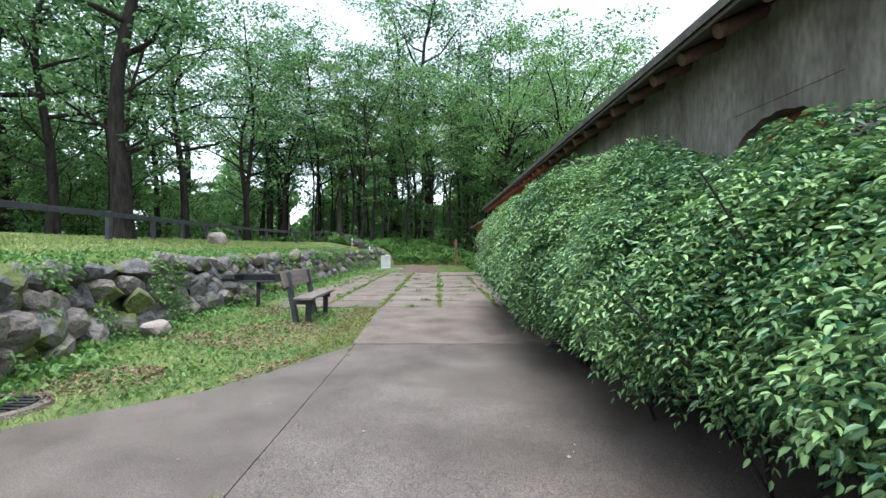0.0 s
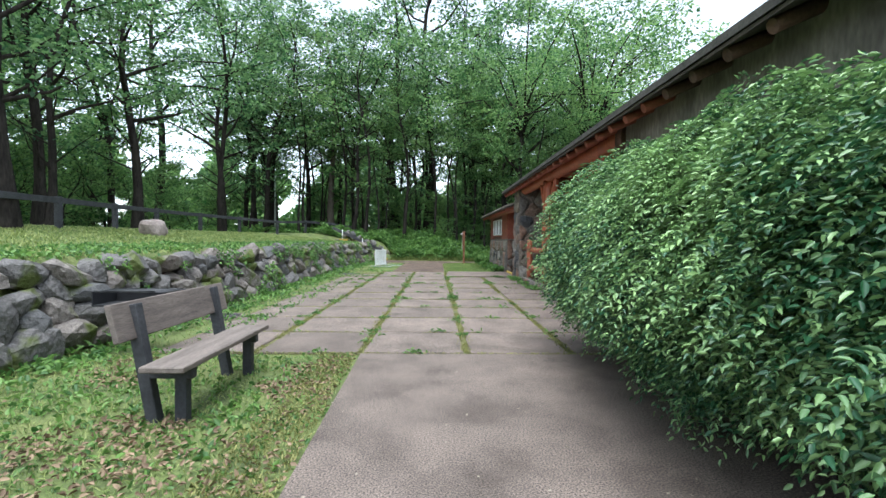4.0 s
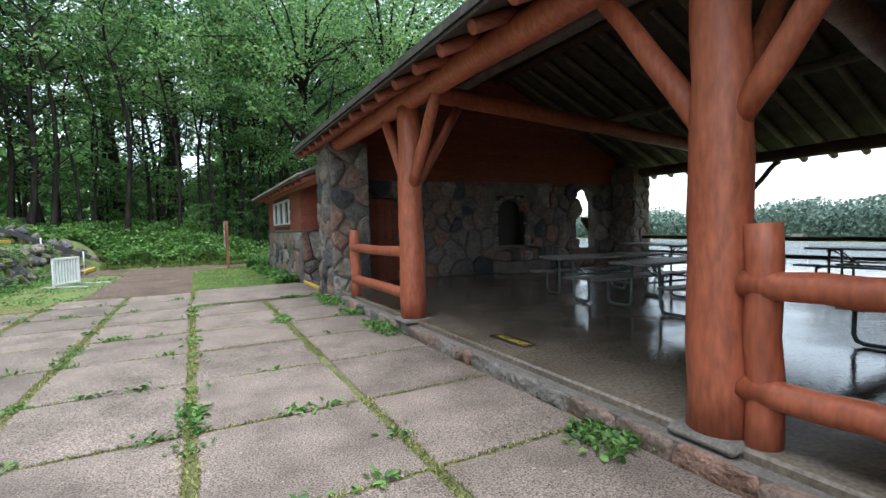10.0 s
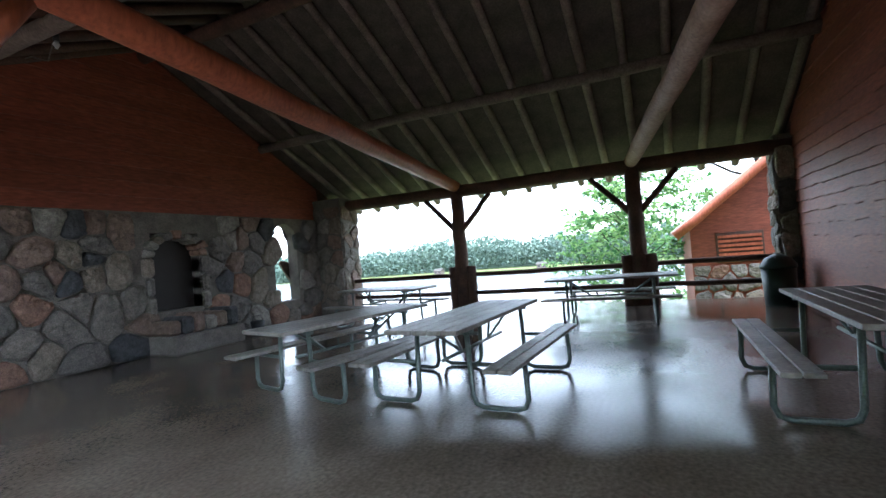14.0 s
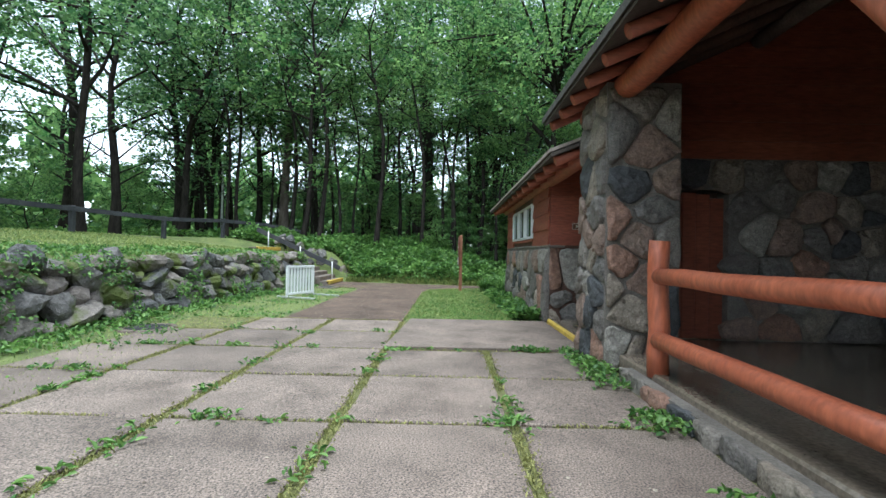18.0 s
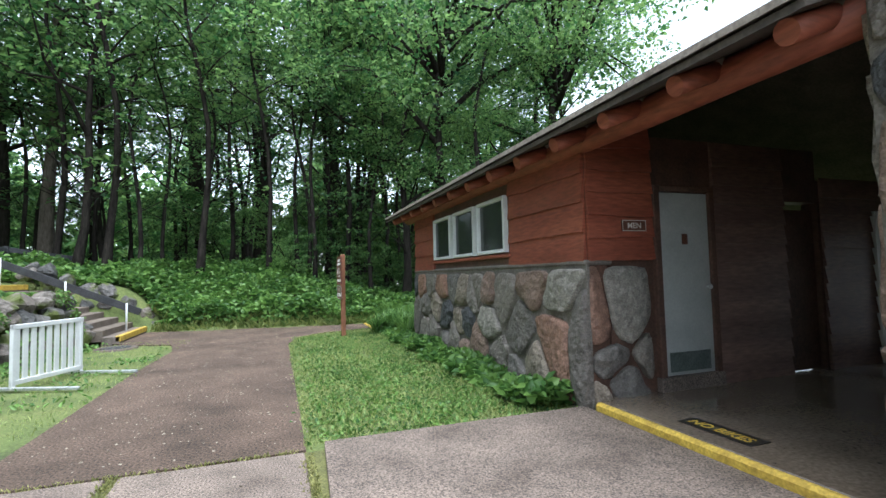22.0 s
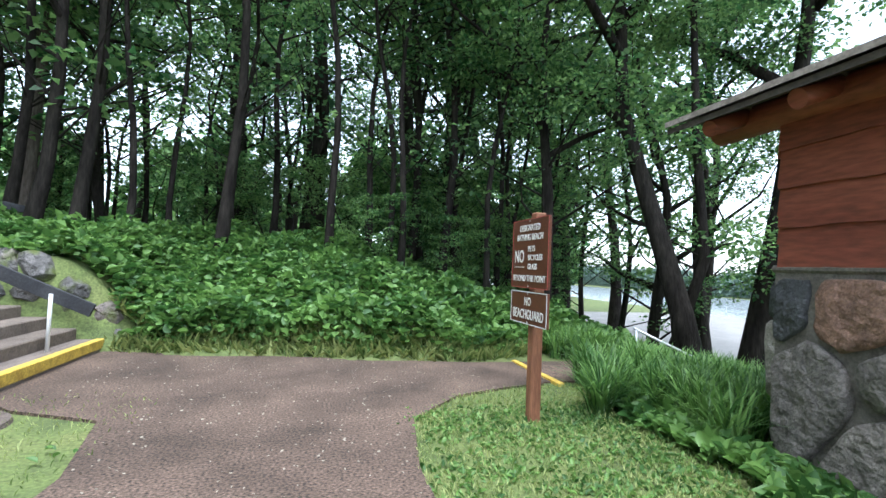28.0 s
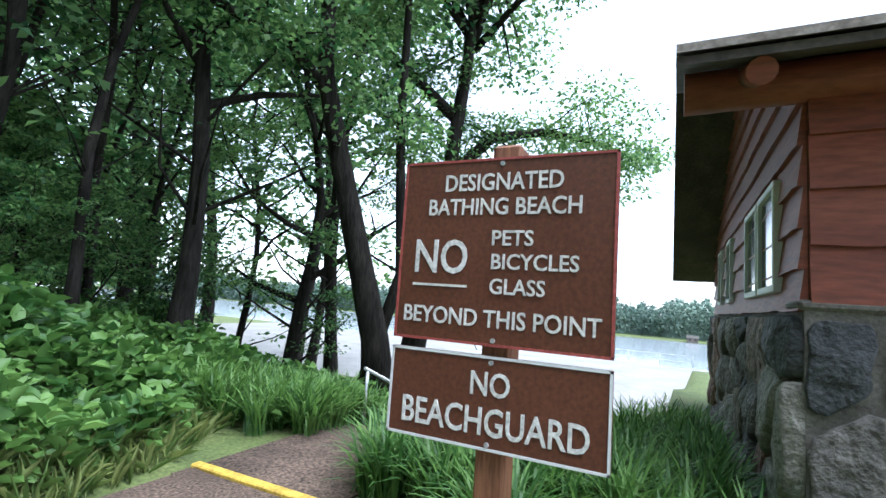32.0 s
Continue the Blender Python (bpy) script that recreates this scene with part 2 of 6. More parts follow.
M_FENCE = surf("weathered_black_fence_wood", (0.02, 0.021, 0.024), (0.05, 0.05, 0.054), 3, 0.8, 0.4, 30)
M_BENCH = surf("grey_weathered_plank", (0.10, 0.08, 0.068), (0.21, 0.17, 0.145), 2, 0.8, 0.5, 22, stretch=(6, 0.6, 6))
M_WHITE = surf("white_paint", (0.62, 0.62, 0.62), (0.74, 0.74, 0.73), 3, 0.5, 0.1, 40, speck=0.05)
M_DOOR = surf("dull_grey_green_door_paint", (0.36, 0.37, 0.355), (0.43, 0.44, 0.42), 3, 0.5, 0.1, 40, speck=0.06)
M_YELLOW = surf("worn_yellow_paint", (0.40, 0.26, 0.04), (0.64, 0.44, 0.07), 7, 0.7, 0.4, 40)
M_STEEL = surf("painted_steel_tube", (0.10, 0.125, 0.115), (0.17, 0.20, 0.185), 5, 0.35, 0.1, 60, metallic=0.3)
M_GALV = surf("galvanised_steel", (0.45, 0.46, 0.48), (0.6, 0.61, 0.62), 6, 0.4, 0.1, 60, metallic=0.6)
M_PLANK = surf("grey_table_plank", (0.22, 0.20, 0.18), (0.36, 0.33, 0.30), 3, 0.45, 0.35, 25, rand=0.1)
M_SIGN = surf("brown_sign_paint", (0.095, 0.030, 0.014), (0.118, 0.040, 0.020), 2, 0.45, 0.05, 60)
M_SIGNPOST = surf("stained_cedar_post", (0.16, 0.06, 0.03), (0.28, 0.12, 0.06), 4, 0.7, 0.5, 30, stretch=(4, 4, 0.4))
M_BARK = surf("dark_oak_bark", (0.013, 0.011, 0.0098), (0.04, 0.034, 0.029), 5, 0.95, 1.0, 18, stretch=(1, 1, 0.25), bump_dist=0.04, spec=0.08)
M_BARK2 = surf("grey_pine_bark", (0.075, 0.06, 0.05), (0.145, 0.12, 0.10), 5, 0.95, 1.0, 18, stretch=(1, 1, 0.25), bump_dist=0.04, spec=0.1)
M_LEAF = leafy("oak_leaves", (0.028, 0.09, 0.034), (0.19, 0.32, 0.12), 0.4, 0.45, 0.6)
M_LEAF2 = leafy("bright_maple_leaves", (0.045, 0.125, 0.038), (0.23, 0.37, 0.12), 0.4, 0.45, 0.62)
M_BUSH = leafy("shrub_leaves", (0.026, 0.092, 0.036), (0.28, 0.43, 0.16), 0.8, 0.34, 0.17)
M_COVER = leafy("ground_cover_leaves", (0.055, 0.135, 0.03), (0.20, 0.345, 0.085), 0.9, 0.5, 0.4)
M_GRASS = leafy("grass_blades", (0.12, 0.19, 0.045), (0.36, 0.40, 0.14), 1.1, 0.6, 0.4)
M_JOINT = leafy("dry_moss_blades", (0.14, 0.155, 0.045), (0.34, 0.33, 0.12), 1.4, 0.7, 0.3)
# Base colours paled and blued to put distance haze into the leaves.
M_FARTREE = leafy("far_shore_leaves_hazed", (0.09, 0.14, 0.115), (0.17, 0.235, 0.18), 0.05, 0.9, 0.2)
# Pale base colour carries the sky's reflection on the water.
M_WATER = surf("lake_water_pale_reflection", (0.33, 0.37, 0.39), (0.42, 0.45, 0.47), 0.05, 0.1, 0.25, 1.5, bump_dist=0.05)
M_SAND = surf("pale_beach_concrete", (0.20, 0.19, 0.18), (0.28, 0.265, 0.25), 0.5, 0.9, 0.3, 20)
M_BRICKRED = surf("red_boarded_window", (0.22, 0.06, 0.035), (0.32, 0.1, 0.06), 4, 0.7, 0.4, 30)
M_GREENBIN = plain("dark_green_bin", (0.012, 0.035, 0.028), 0.4)
glass = bpy.data.materials.new("dusty_window_glass")
glass.use_nodes = True
g = glass.node_tree.nodes["Principled BSDF"]
g.inputs["Base Color"].default_value = (0.05, 0.055, 0.055, 1)
g.inputs["Roughness"].default_value = 0.08
g.inputs["Transmission Weight"].default_value = 0.3
M_GLASS = glass


# ---- mesh helpers ----
def mesh_ob(name, verts, faces, material, parent=None, label="", smooth=False):
    me = bpy.data.meshes.new(name)
    me.from_pydata([tuple(v) for v in verts], [], faces)
    if smooth:
        me.polygons.foreach_set("use_smooth", [True] * len(me.polygons))
    me.materials.append(material)
    ob = new(name, me)
    if parent:
        ob.parent = parent
    if label:
        ob["label"] = label
    return ob


def part(name, bm, material, parent=None, label="", smooth=False):
    me = bpy.data.meshes.new(name)
    bm.to_mesh(me)
    bm.free()
    if smooth:
        me.polygons.foreach_set("use_smooth", [True] * len(me.polygons))
    me.materials.append(material)
    ob = new(name, me)
    if parent:
        ob.parent = parent
    if label:
        ob["label"] = label
    return ob


def thing(name, label, category, group="", kind="", at=(0, 0, 0)):
    ob = new(name)
    ob.empty_display_size = 0.1
    ob.location = at
    return tagged(ob, label, category, group, kind)


def box_bm(x0, x1, y0, y1, z0, z1, bevel=0.0, bm=None):
    bm = bm or bmesh.new()
    made = bmesh.ops.create_cube(bm, size=1)["verts"]
    for v in made:
        v.co = Vector(((x0 + x1) / 2 + v.co.x * (x1 - x0), (y0 + y1) / 2 + v.co.y * (y1 - y0), (z0 + z1) / 2 + v.co.z * (z1 - z0)))
    if bevel:
        edges = {e for v in made for e in v.link_edges}
        bmesh.ops.bevel(bm, geom=list(edges), offset=bevel, segments=1, affect="EDGES")
    return bm


def box(name, x0, x1, y0, y1, z0, z1, material, parent=None, label="", bevel=0.0):
    return part(name, box_bm(x0, x1, y0, y1, z0, z1, bevel), material, parent, label)


def beam_geo(p0, p1, w, h, up=(0, 0, 1)):
    """Verts and faces of a square beam between two points."""
    p0, p1 = Vector(p0), Vector(p1)
    a = (p1 - p0).normalized()
    s = a.cross(Vector(up)).normalized()
    u = s.cross(a)
    vs = [p + s * i * w / 2 + u * j * h / 2 for p in (p0, p1) for i, j in ((-1, -1), (1, -1), (1, 1), (-1, 1))]
    return vs, [(0, 3, 2, 1), (4, 5, 6, 7), (0, 1, 5, 4), (1, 2, 6, 5), (2, 3, 7, 6), (3, 0, 4, 7)]


def beam(name, p0, p1, w, h, material, parent=None, label="", up=(0, 0, 1), bevel=0.006):
    vs, fs = beam_geo(p0, p1, w, h, up)
    bm = bmesh.new()
    bv = [bm.verts.new(v) for v in vs]
    for f in fs:
        bm.faces.new([bv[i] for i in f])
    if bevel:
        bmesh.ops.bevel(bm, geom=bm.edges[:], offset=bevel, segments=1, affect="EDGES")
    return part(name, bm, material, parent, label)


def tube_geo(points, radii, seg=10, wob=0.0, seed=0, caps=True):
    """Verts and faces of a tube through points with changing radius, slightly uneven."""
    rnd = random.Random(seed)
    verts, faces = [], []
    pts = [Vector(p) for p in points]
    side = None
    for i, p in enumerate(pts):
        d = (pts[min(i + 1, len(pts) - 1)] - pts[max(i - 1, 0)]).normalized()
        if side is None:
            side = d.orthogonal().normalized()
        side = (side - d * side.dot(d)).normalized()
        other = d.cross(side)
        for k in range(seg):
            a = 2 * math.pi * k / seg
            r = radii[i] * (1 + wob * (rnd.random() - 0.5))
            verts.append(p + side * math.cos(a) * r + other * math.sin(a) * r)
    for i in range(len(pts) - 1):
        for k in range(seg):
            k2 = (k + 1) % seg
            faces.append((i * seg + k, i * seg + k2, (i + 1) * seg + k2, (i + 1) * seg + k))
    if caps:
        faces.append(tuple(range(seg - 1, -1, -1)))
        faces.append(tuple((len(pts) - 1) * seg + k for k in range(seg)))
    return verts, faces


def tube(name, points, radii, material, parent=None, label="", seg=10, wob=0.0, seed=0):
    if not isinstance(radii, (list, tuple)):
        radii = [radii] * len(points)
    v, f = tube_geo(points, radii, seg, wob, seed)
    ob = mesh_ob(name, v, f, material, parent, label)
    ob.data.polygons.foreach_set("use_smooth", [len(p.vertices) == 4 for p in ob.data.polygons])
    return ob


def log(name, p0, p1, r0, r1, material, parent=None, label="", seed=0, seg=14, n=7):
    """A peeled log: tapered, a little crooked."""
    rnd = random.Random(seed)
    p0, p1 = Vector(p0), Vector(p1)
    pts, rr = [], []
    for i in range(n):
        f = i / (n - 1)
        off = Vector((rnd.uniform(-1, 1), rnd.uniform(-1, 1), rnd.uniform(-1, 1))) * 0.012 if 0 < i < n - 1 else Vector()
        pts.append(p0.lerp(p1, f) + off)
        rr.append((r0 + (r1 - r0) * f) * (1 + rnd.uniform(-0.03, 0.03)))
    return tube(name, pts, rr, material, parent, label, seg, 0.05, seed)


def smooth01(a, b, v):
    t = min(1, max(0, (v - a) / (b - a)))
    return t * t * (3 - 2 * t)


def sphere_pts(seed, n=2, rough=0.25):
    """A broken boulder of unit size: a ball cut by random planes."""
    rnd = random.Random(seed * 13 + 5)
    bm = bmesh.new()
    bmesh.ops.create_icosphere(bm, subdivisions=n, radius=0.56)
    off = Vector((seed * 3.1, seed * 1.7, seed * 0.9))
    cuts = [(Vector((rnd.gauss(0, 1), rnd.gauss(0, 1), rnd.gauss(0, 1))).normalized(), rnd.uniform(0.3, 0.45)) for _ in range(9)]
    for v in bm.verts:
        c = v.co * (1 + rough * noise.noise(v.co * 2.3 + off))
        for nrm, d in cuts:
            k = c.dot(nrm)
            if k > d:
                c = c - nrm * (k - d)
        v.co = c + Vector((rnd.uniform(-1, 1), rnd.uniform(-1, 1), rnd.uniform(-1, 1))) * 0.012
    vs = [v.co.copy() for v in bm.verts]
    fs = [tuple(v.index for v in f.verts) for f in bm.faces]
    bm.free()
    return vs, fs


def clip_poly(poly, mx, my, nx, ny):
    out = []
    for i in range(len(poly)):
        a, b = poly[i], poly[(i + 1) % len(poly)]
        da, db = (a[0] - mx) * nx + (a[1] - my) * ny, (b[0] - mx) * nx + (b[1] - my) * ny
        if da <= 0:
            out.append(a)
        if da * db < 0:
            t = da / (da - db)
            out.append((a[0] + (b[0] - a[0]) * t, a[1] + (b[1] - a[1]) * t))
    return out


def rubble(u0, u1, v0, v1, su, sv, seed):
    """Polygons of a rubble wall face: uneven cells with joints between them."""
    rnd = random.Random(seed)
    nu, nv = max(1, round((u1 - u0) / su)), max(1, round((v1 - v0) / sv))
    du, dv = (u1 - u0) / nu, (v1 - v0) / nv
    pts = []
    for j in range(nv):
        for i in range(nu):
            pts.append((u0 + (i + 0.5 + (0.25 if j % 2 else -0.25) + rnd.uniform(-0.3, 0.3)) * du, v0 + (j + 0.5 + rnd.uniform(-0.36, 0.36)) * dv))
    pts = [p for p in pts if rnd.random() > 0.1]
    pts += [(rnd.uniform(u0, u1), rnd.uniform(v0, v1)) for _ in range(len(pts) // 8)]
    out = []
    for a, p in enumerate(pts):
        poly = [(u0, v0), (u1, v0), (u1, v1), (u0, v1)]
        for b, q in enumerate(pts):
            if a != b and abs(p[0] - q[0]) < 3 * du and abs(p[1] - q[1]) < 3 * dv:
                poly = clip_poly(poly, (p[0] + q[0]) / 2, (p[1] + q[1]) / 2, q[0] - p[0], q[1] - p[1])
                if len(poly) < 3:
                    break
        if len(poly) >= 3:
            out.append(poly)
    return out


def masonry(parent, origin, u, n, size, cell, material, seed, proud=0.05, gap=0.019, keep=None, name="stone"):
    """Stones of a rubble wall, each an object, on the plane at origin along u and up, with outward normal n."""
    rnd = random.Random(seed)
    o, u, n = Vector(origin), Vector(u), Vector(n)
    w = Vector((0, 0, 1))
    for poly in rubble(0, size[0], 0, size[1], cell[0], cell[1], seed):
        cu, cv = sum(p[0] for p in poly) / len(poly), sum(p[1] for p in poly) / len(poly)
        if keep and not keep(cu, cv):
            continue
        rad = max(0.03, min(math.hypot(p[0] - cu, p[1] - cv) for p in poly))
        if rad < 0.05:
            continue
        k = 1 - gap / rad
        ring = [(cu + (p[0] - cu) * k, cv + (p[1] - cv) * k) for p in poly]
        for corner in (0.14, 0.22):
            ring = [(p[0] + (q[0] - p[0]) * f, p[1] + (q[1] - p[1]) * f) for p, q in zip(ring, ring[1:] + ring[:1]) for f in (corner, 1 - corner)]
        ring = [(p[0] + rnd.uniform(-1, 1) * 0.013, p[1] + rnd.uniform(-1, 1) * 0.013) for p in ring]
        m = len(ring)
        size_ = max(math.hypot(p[0] - cu, p[1] - cv) for p in ring)
        d = proud * rnd.uniform(0.7, 1.5)
        cuts = [(rnd.uniform(0, 6.28), rnd.uniform(0.75, 1.05), rnd.uniform(0.4, 1.1)) for _ in range(3)]
        off = Vector((rnd.uniform(0, 90), rnd.uniform(0, 90), rnd.uniform(0, 90)))
        verts = []
        for s, h in ((1.0, -0.02), (0.985, d * 0.7), (0.92, d * 0.98), (0.62, d * 1.06), (0.3, d * 1.12), (0, d * 1.12)):
            for p in ring if s else [(cu, cv)]:
                pu, pv = (p[0] - cu) * s, (p[1] - cv) * s
                hh = h
                if h > 0:
                    for ang, top, fall in cuts:
                        hh = min(hh, d * (top + 0.3 - fall * (pu * math.cos(ang) + pv * math.sin(ang)) / size_))
                    hh = max(0.01, hh + 0.034 * noise.noise(Vector((pu * 5, pv * 5, 0)) + off) + 0.018 * noise.noise(Vector((pu * 14, pv * 14, 3)) + off))
                verts.append(u * pu + w * pv + n * hh)
        faces = []
        for r in range(4):
            for i in range(m):
                i2 = (i + 1) % m
                faces.append((r * m + i, r * m + i2, (r + 1) * m + i2, (r + 1) * m + i))
        for i in range(m):
            faces.append((4 * m + i, 4 * m + (i + 1) % m, 5 * m))
        ob = mesh_ob(name, verts, faces, material, parent, smooth=True)
        ob.location = o + u * cu + w * cv


def waney(parent, origin, u, n, length, height, rows, material, seed, name="board", keep=None, splits=(2.6, 3.6), top=None):
    """Lapped horizontal boards with wavy lower edges; each board is an object."""
    rnd = random.Random(seed)
    o, u, n = Vector(origin), Vector(u), Vector(n)
    w = Vector((0, 0, 1))
    dh = height / rows
    for r in range(rows):
        x = 0.0
        while x < length - 0.01:
            x1 = min(length, x + rnd.uniform(*splits))
            if length - x1 < 0.5:
                x1 = length
            spans = keep(x, x1, r * dh, (r + 1) * dh) if keep else [(x, x1)]
            for a, b in spans:
                if b - a < 0.03:
                    continue
                k = max(2, int((b - a) / 0.14) + 1)
                verts, faces = [], []
                for i in range(k + 1):
                    uu = a + (b - a) * i / k
                    wav = 0.022 * noise.noise(Vector((uu * 2.1, r * 7.3 + seed, 0))) + 0.012 * noise.noise(Vector((uu * 6, r * 3.1 + seed, 4)))
                    lo, hi = r * dh - 0.025 + wav, (r + 1) * dh + 0.02
                    if top:
                        hi = max(r * dh - 0.02, min(hi, top(uu)))
                        lo = min(lo, hi - 0.004)
                    for v, h in ((lo, 0.0), (lo, 0.05), (hi, 0.012), (hi, 0.0)):
                        verts.append(u * (uu - a) + w * (v - r * dh) + n * h)
                for i in range(k):
                    for q in range(4):
                        q2 = (q + 1) % 4
                        faces.append((i * 4 + q, i * 4 + q2, (i + 1) * 4 + q2, (i + 1) * 4 + q))
                faces.append((3, 2, 1, 0))
                faces.append(tuple(k * 4 + q for q in range(4)))
                ob = mesh_ob(name, verts, faces, material, parent)
                ob.location = o + u * a + w * (r * dh)
            x = x1


def fast_mesh(name, verts, quads, material, parent=None, label="", smooth=False):
    """A large mesh from arrays: verts (n, 3) and faces (m, k)."""
    me = bpy.data.meshes.new(name)
    quads = np.asarray(quads, np.int32)
    m, k = quads.shape
    me.vertices.add(len(verts))
    me.vertices.foreach_set("co", np.asarray(verts, np.float32).ravel())
    me.loops.add(m * k)
    me.loops.foreach_set("vertex_index", quads.ravel())
    me.polygons.add(m)
    me.polygons.foreach_set("loop_start", np.arange(0, m * k, k, dtype=np.int32))
    if smooth:
        me.polygons.foreach_set("use_smooth", np.ones(m, bool))
    me.materials.append(material)
    me.update(calc_edges=True)
    ob = new(name, me)
    if parent:
        ob.parent = parent
    if label:
        ob["label"] = label
    return ob


def unit(a):
    return a / np.maximum(np.linalg.norm(a, axis=-1, keepdims=True), 1e-9)


def leaf_cloud(pos, way, size, aspect, rs, fold=0.25, droop=0.2):
    """One pointed, folded leaf (two quads) at each pos, growing along way."""
    n = len(pos)
    way = unit(way)
    side = unit(np.cross(way, unit(rs.normal(size=(n, 3)) * 0.5 + np.array([0, 0, 1.0]))))
    up = np.cross(side, way)
    L = (size * rs.uniform(0.7, 1.25, (n, 1)))
    W = L * aspect
    p = [pos, pos + way * L * 0.3 + side * W * 0.5 + up * W * fold, pos + way * L * 0.68 + side * W * 0.42 + up * (W * fold - L * droop * 0.3),
         pos + way * L - up * L * droop, pos + way * L * 0.68 - side * W * 0.42 + up * (W * fold - L * droop * 0.3), pos + way * L * 0.3 - side * W * 0.5 + up * W * fold]
    verts = np.stack(p, 1).reshape(-1, 3)
    b = np.arange(n)[:, None] * 6
    quads = np.concatenate([b + [0, 1, 2, 3], b + [0, 3, 4, 5]])
    return verts, quads


def leaf_quads(pos, way, size, aspect, rs, droop=0.2):
    """One small bent leaf (a single quad) at each pos."""
    n = len(pos)
    way = unit(way)
    side = unit(np.cross(way, unit(rs.normal(size=(n, 3)) * 0.6 + np.array([0, 0, 1.0]))))
    up = np.cross(side, way)
    L = size * rs.uniform(0.65, 1.3, (n, 1))
    W = L * aspect
    p = [pos, pos + way * L * 0.55 + side * W * 0.5 + up * W * 0.2, pos + way * L - up * L * droop, pos + way * L * 0.55 - side * W * 0.5 + up * W * 0.2]
    return np.stack(p, 1).reshape(-1, 3), np.arange(n)[:, None] * 4 + np.array([[0, 1, 2, 3]])


# ---- ground ----
WALL_Y = [-30, 3, 6, 7.5, 10, 14, 20, 31, 36, 39.8, 41]
WALL_X = [-3.6, -3.8, -4.5, -5.1, -5.6, -5.65, -5.6, -5.65, -5.4, -5.0, -4.9]


def wall_x(y):
    return float(np.interp(y, WALL_Y, WALL_X))


def bank_edge(x):
    return float(np.interp(x, [-4.4, -4.0, -1.0, 1.2, 2.0, 4.0], [42.3, 42.0, 41.4, 40.95, 41.2, 42.5]))


def ground_z(x, y):
    z = -0.03
    top = 1.24 + 0.09 * min(8.0, max(0.0, wall_x(y) - 0.6 - x))
    if y < 39.4:
        z += top * smooth01(0.25, 0.6, wall_x(y) - x)
    else:
        if y < 42.35:
            climb = min(1.55, max(0.0, (-4.4 - x) / 3.3 * 1.5)) - 0.25
            z += climb + (top - climb) * smooth01(7.6, 8.4, -x) if x < -4.4 else 0.0
        e = y - bank_edge(max(-4.4, min(4.0, x)))
        if e > 0 and not (x < -4.4 and y < 42.35):
            right = (1 - 0.75 * smooth01(-2, 4.5, x)) * (1 - smooth01(7, 15, x))
            z += (0.25 * smooth01(0, 0.5, e) + 1.3 * smooth01(0.2, 4.5, e) + 0.7 * smooth01(4, 25, e)) * right
            if y > 42.25:
                z = max(z, (1.4 + 0.5 * smooth01(6.5, 10, -x)) * (1 - smooth01(-5.2, -3.2, x)))
    thr = 14.5 - 11.4 * smooth01(36.9, 38.3, y)
    z -= 2.62 * smooth01(0, 9, x - thr)
    if x > 43:
        z -= 6.0 * smooth01(43, 46, x)
    return z + 0.02 * noise.noise(Vector((x * 0.6, y * 0.6, 0))) * (1 if (abs(x + 1) > 6 or y > 43) and x < 18 else 0)


def axis(pieces):
    out = []
    for a, b, s in pieces:
        out += list(np.arange(a, b, s))
    return out + [pieces[-1][1]]


gx = axis([(-1500, -200, 260), (-200, -60, 20), (-60, -20, 3), (-20, -7, 0.8), (-7, 6, 0.3), (6, 43, 1.0), (43, 48, 0.5)])
gy = axis([(-1500, -200, 260), (-200, -40, 20), (-40, -2, 2.0), (-2, 48, 0.5), (48, 80, 2), (80, 200, 15), (200, 1500, 260)])
gv = [(x, y, ground_z(x, y)) for y in gy for x in gx]
w = len(gx)
gf = [(j * w + i, j * w + i + 1, (j + 1) * w + i + 1, (j + 1) * w + i) for j in range(len(gy) - 1) for i in range(w - 1)]
tagged(fast_mesh("ground", gv, gf, M_GROUND, smooth=True), "grassy soil ground rising to the woods and falling to the lake", "ground", kind="structure")
tagged(box("lake", 44, 1500, -1500, 1500, -8.2, -7.3, M_WATER), "calm lake water, base colour paled for the sky reflection", "water", kind="structure")


def outline_slab(name, pts, z0, z1, material, label, category):
    bm = bmesh.new()
    lo = [bm.verts.new((x, y, z0)) for x, y in pts]
    hi = [bm.verts.new((x, y, z1)) for x, y in pts]
    bm.faces.new(hi)
    for i in range(len(pts)):
        j = (i + 1) % len(pts)
        bm.faces.new((lo[i], lo[j], hi[j], hi[i]))
    return tagged(part(name, bm, material), label, category, kind="structure")


outline_slab("road", [(-1.62, -6), (2.6, -6), (2.6, 9.9), (-1.62, 9.9)], -0.2, -0.006, M_WALK, "damp grey concrete walkway beside the building", "walkway")
outline_slab("pavement_side", [(-1.632, -6), (-1.632, 9.85), (-1.95, 9.25), (-2.22, 8.62), (-2.74, 7.61), (-3.37, 7.0), (-3.95, 6.5), (-4.2, 5.6), (-3.9, 3.5), (-3.2, 1), (-3, -6)], -0.2, -0.01, M_WALK, "grey concrete side path branching off the walkway", "walkway")
outline_slab("walkway_end", [(-1.66, 9.93), (2.6, 9.93), (2.6, 14.33), (-1.76, 14.33)], -0.2, 0.0, M_SLAB, "grey concrete walkway panel before the terrace", "walkway")
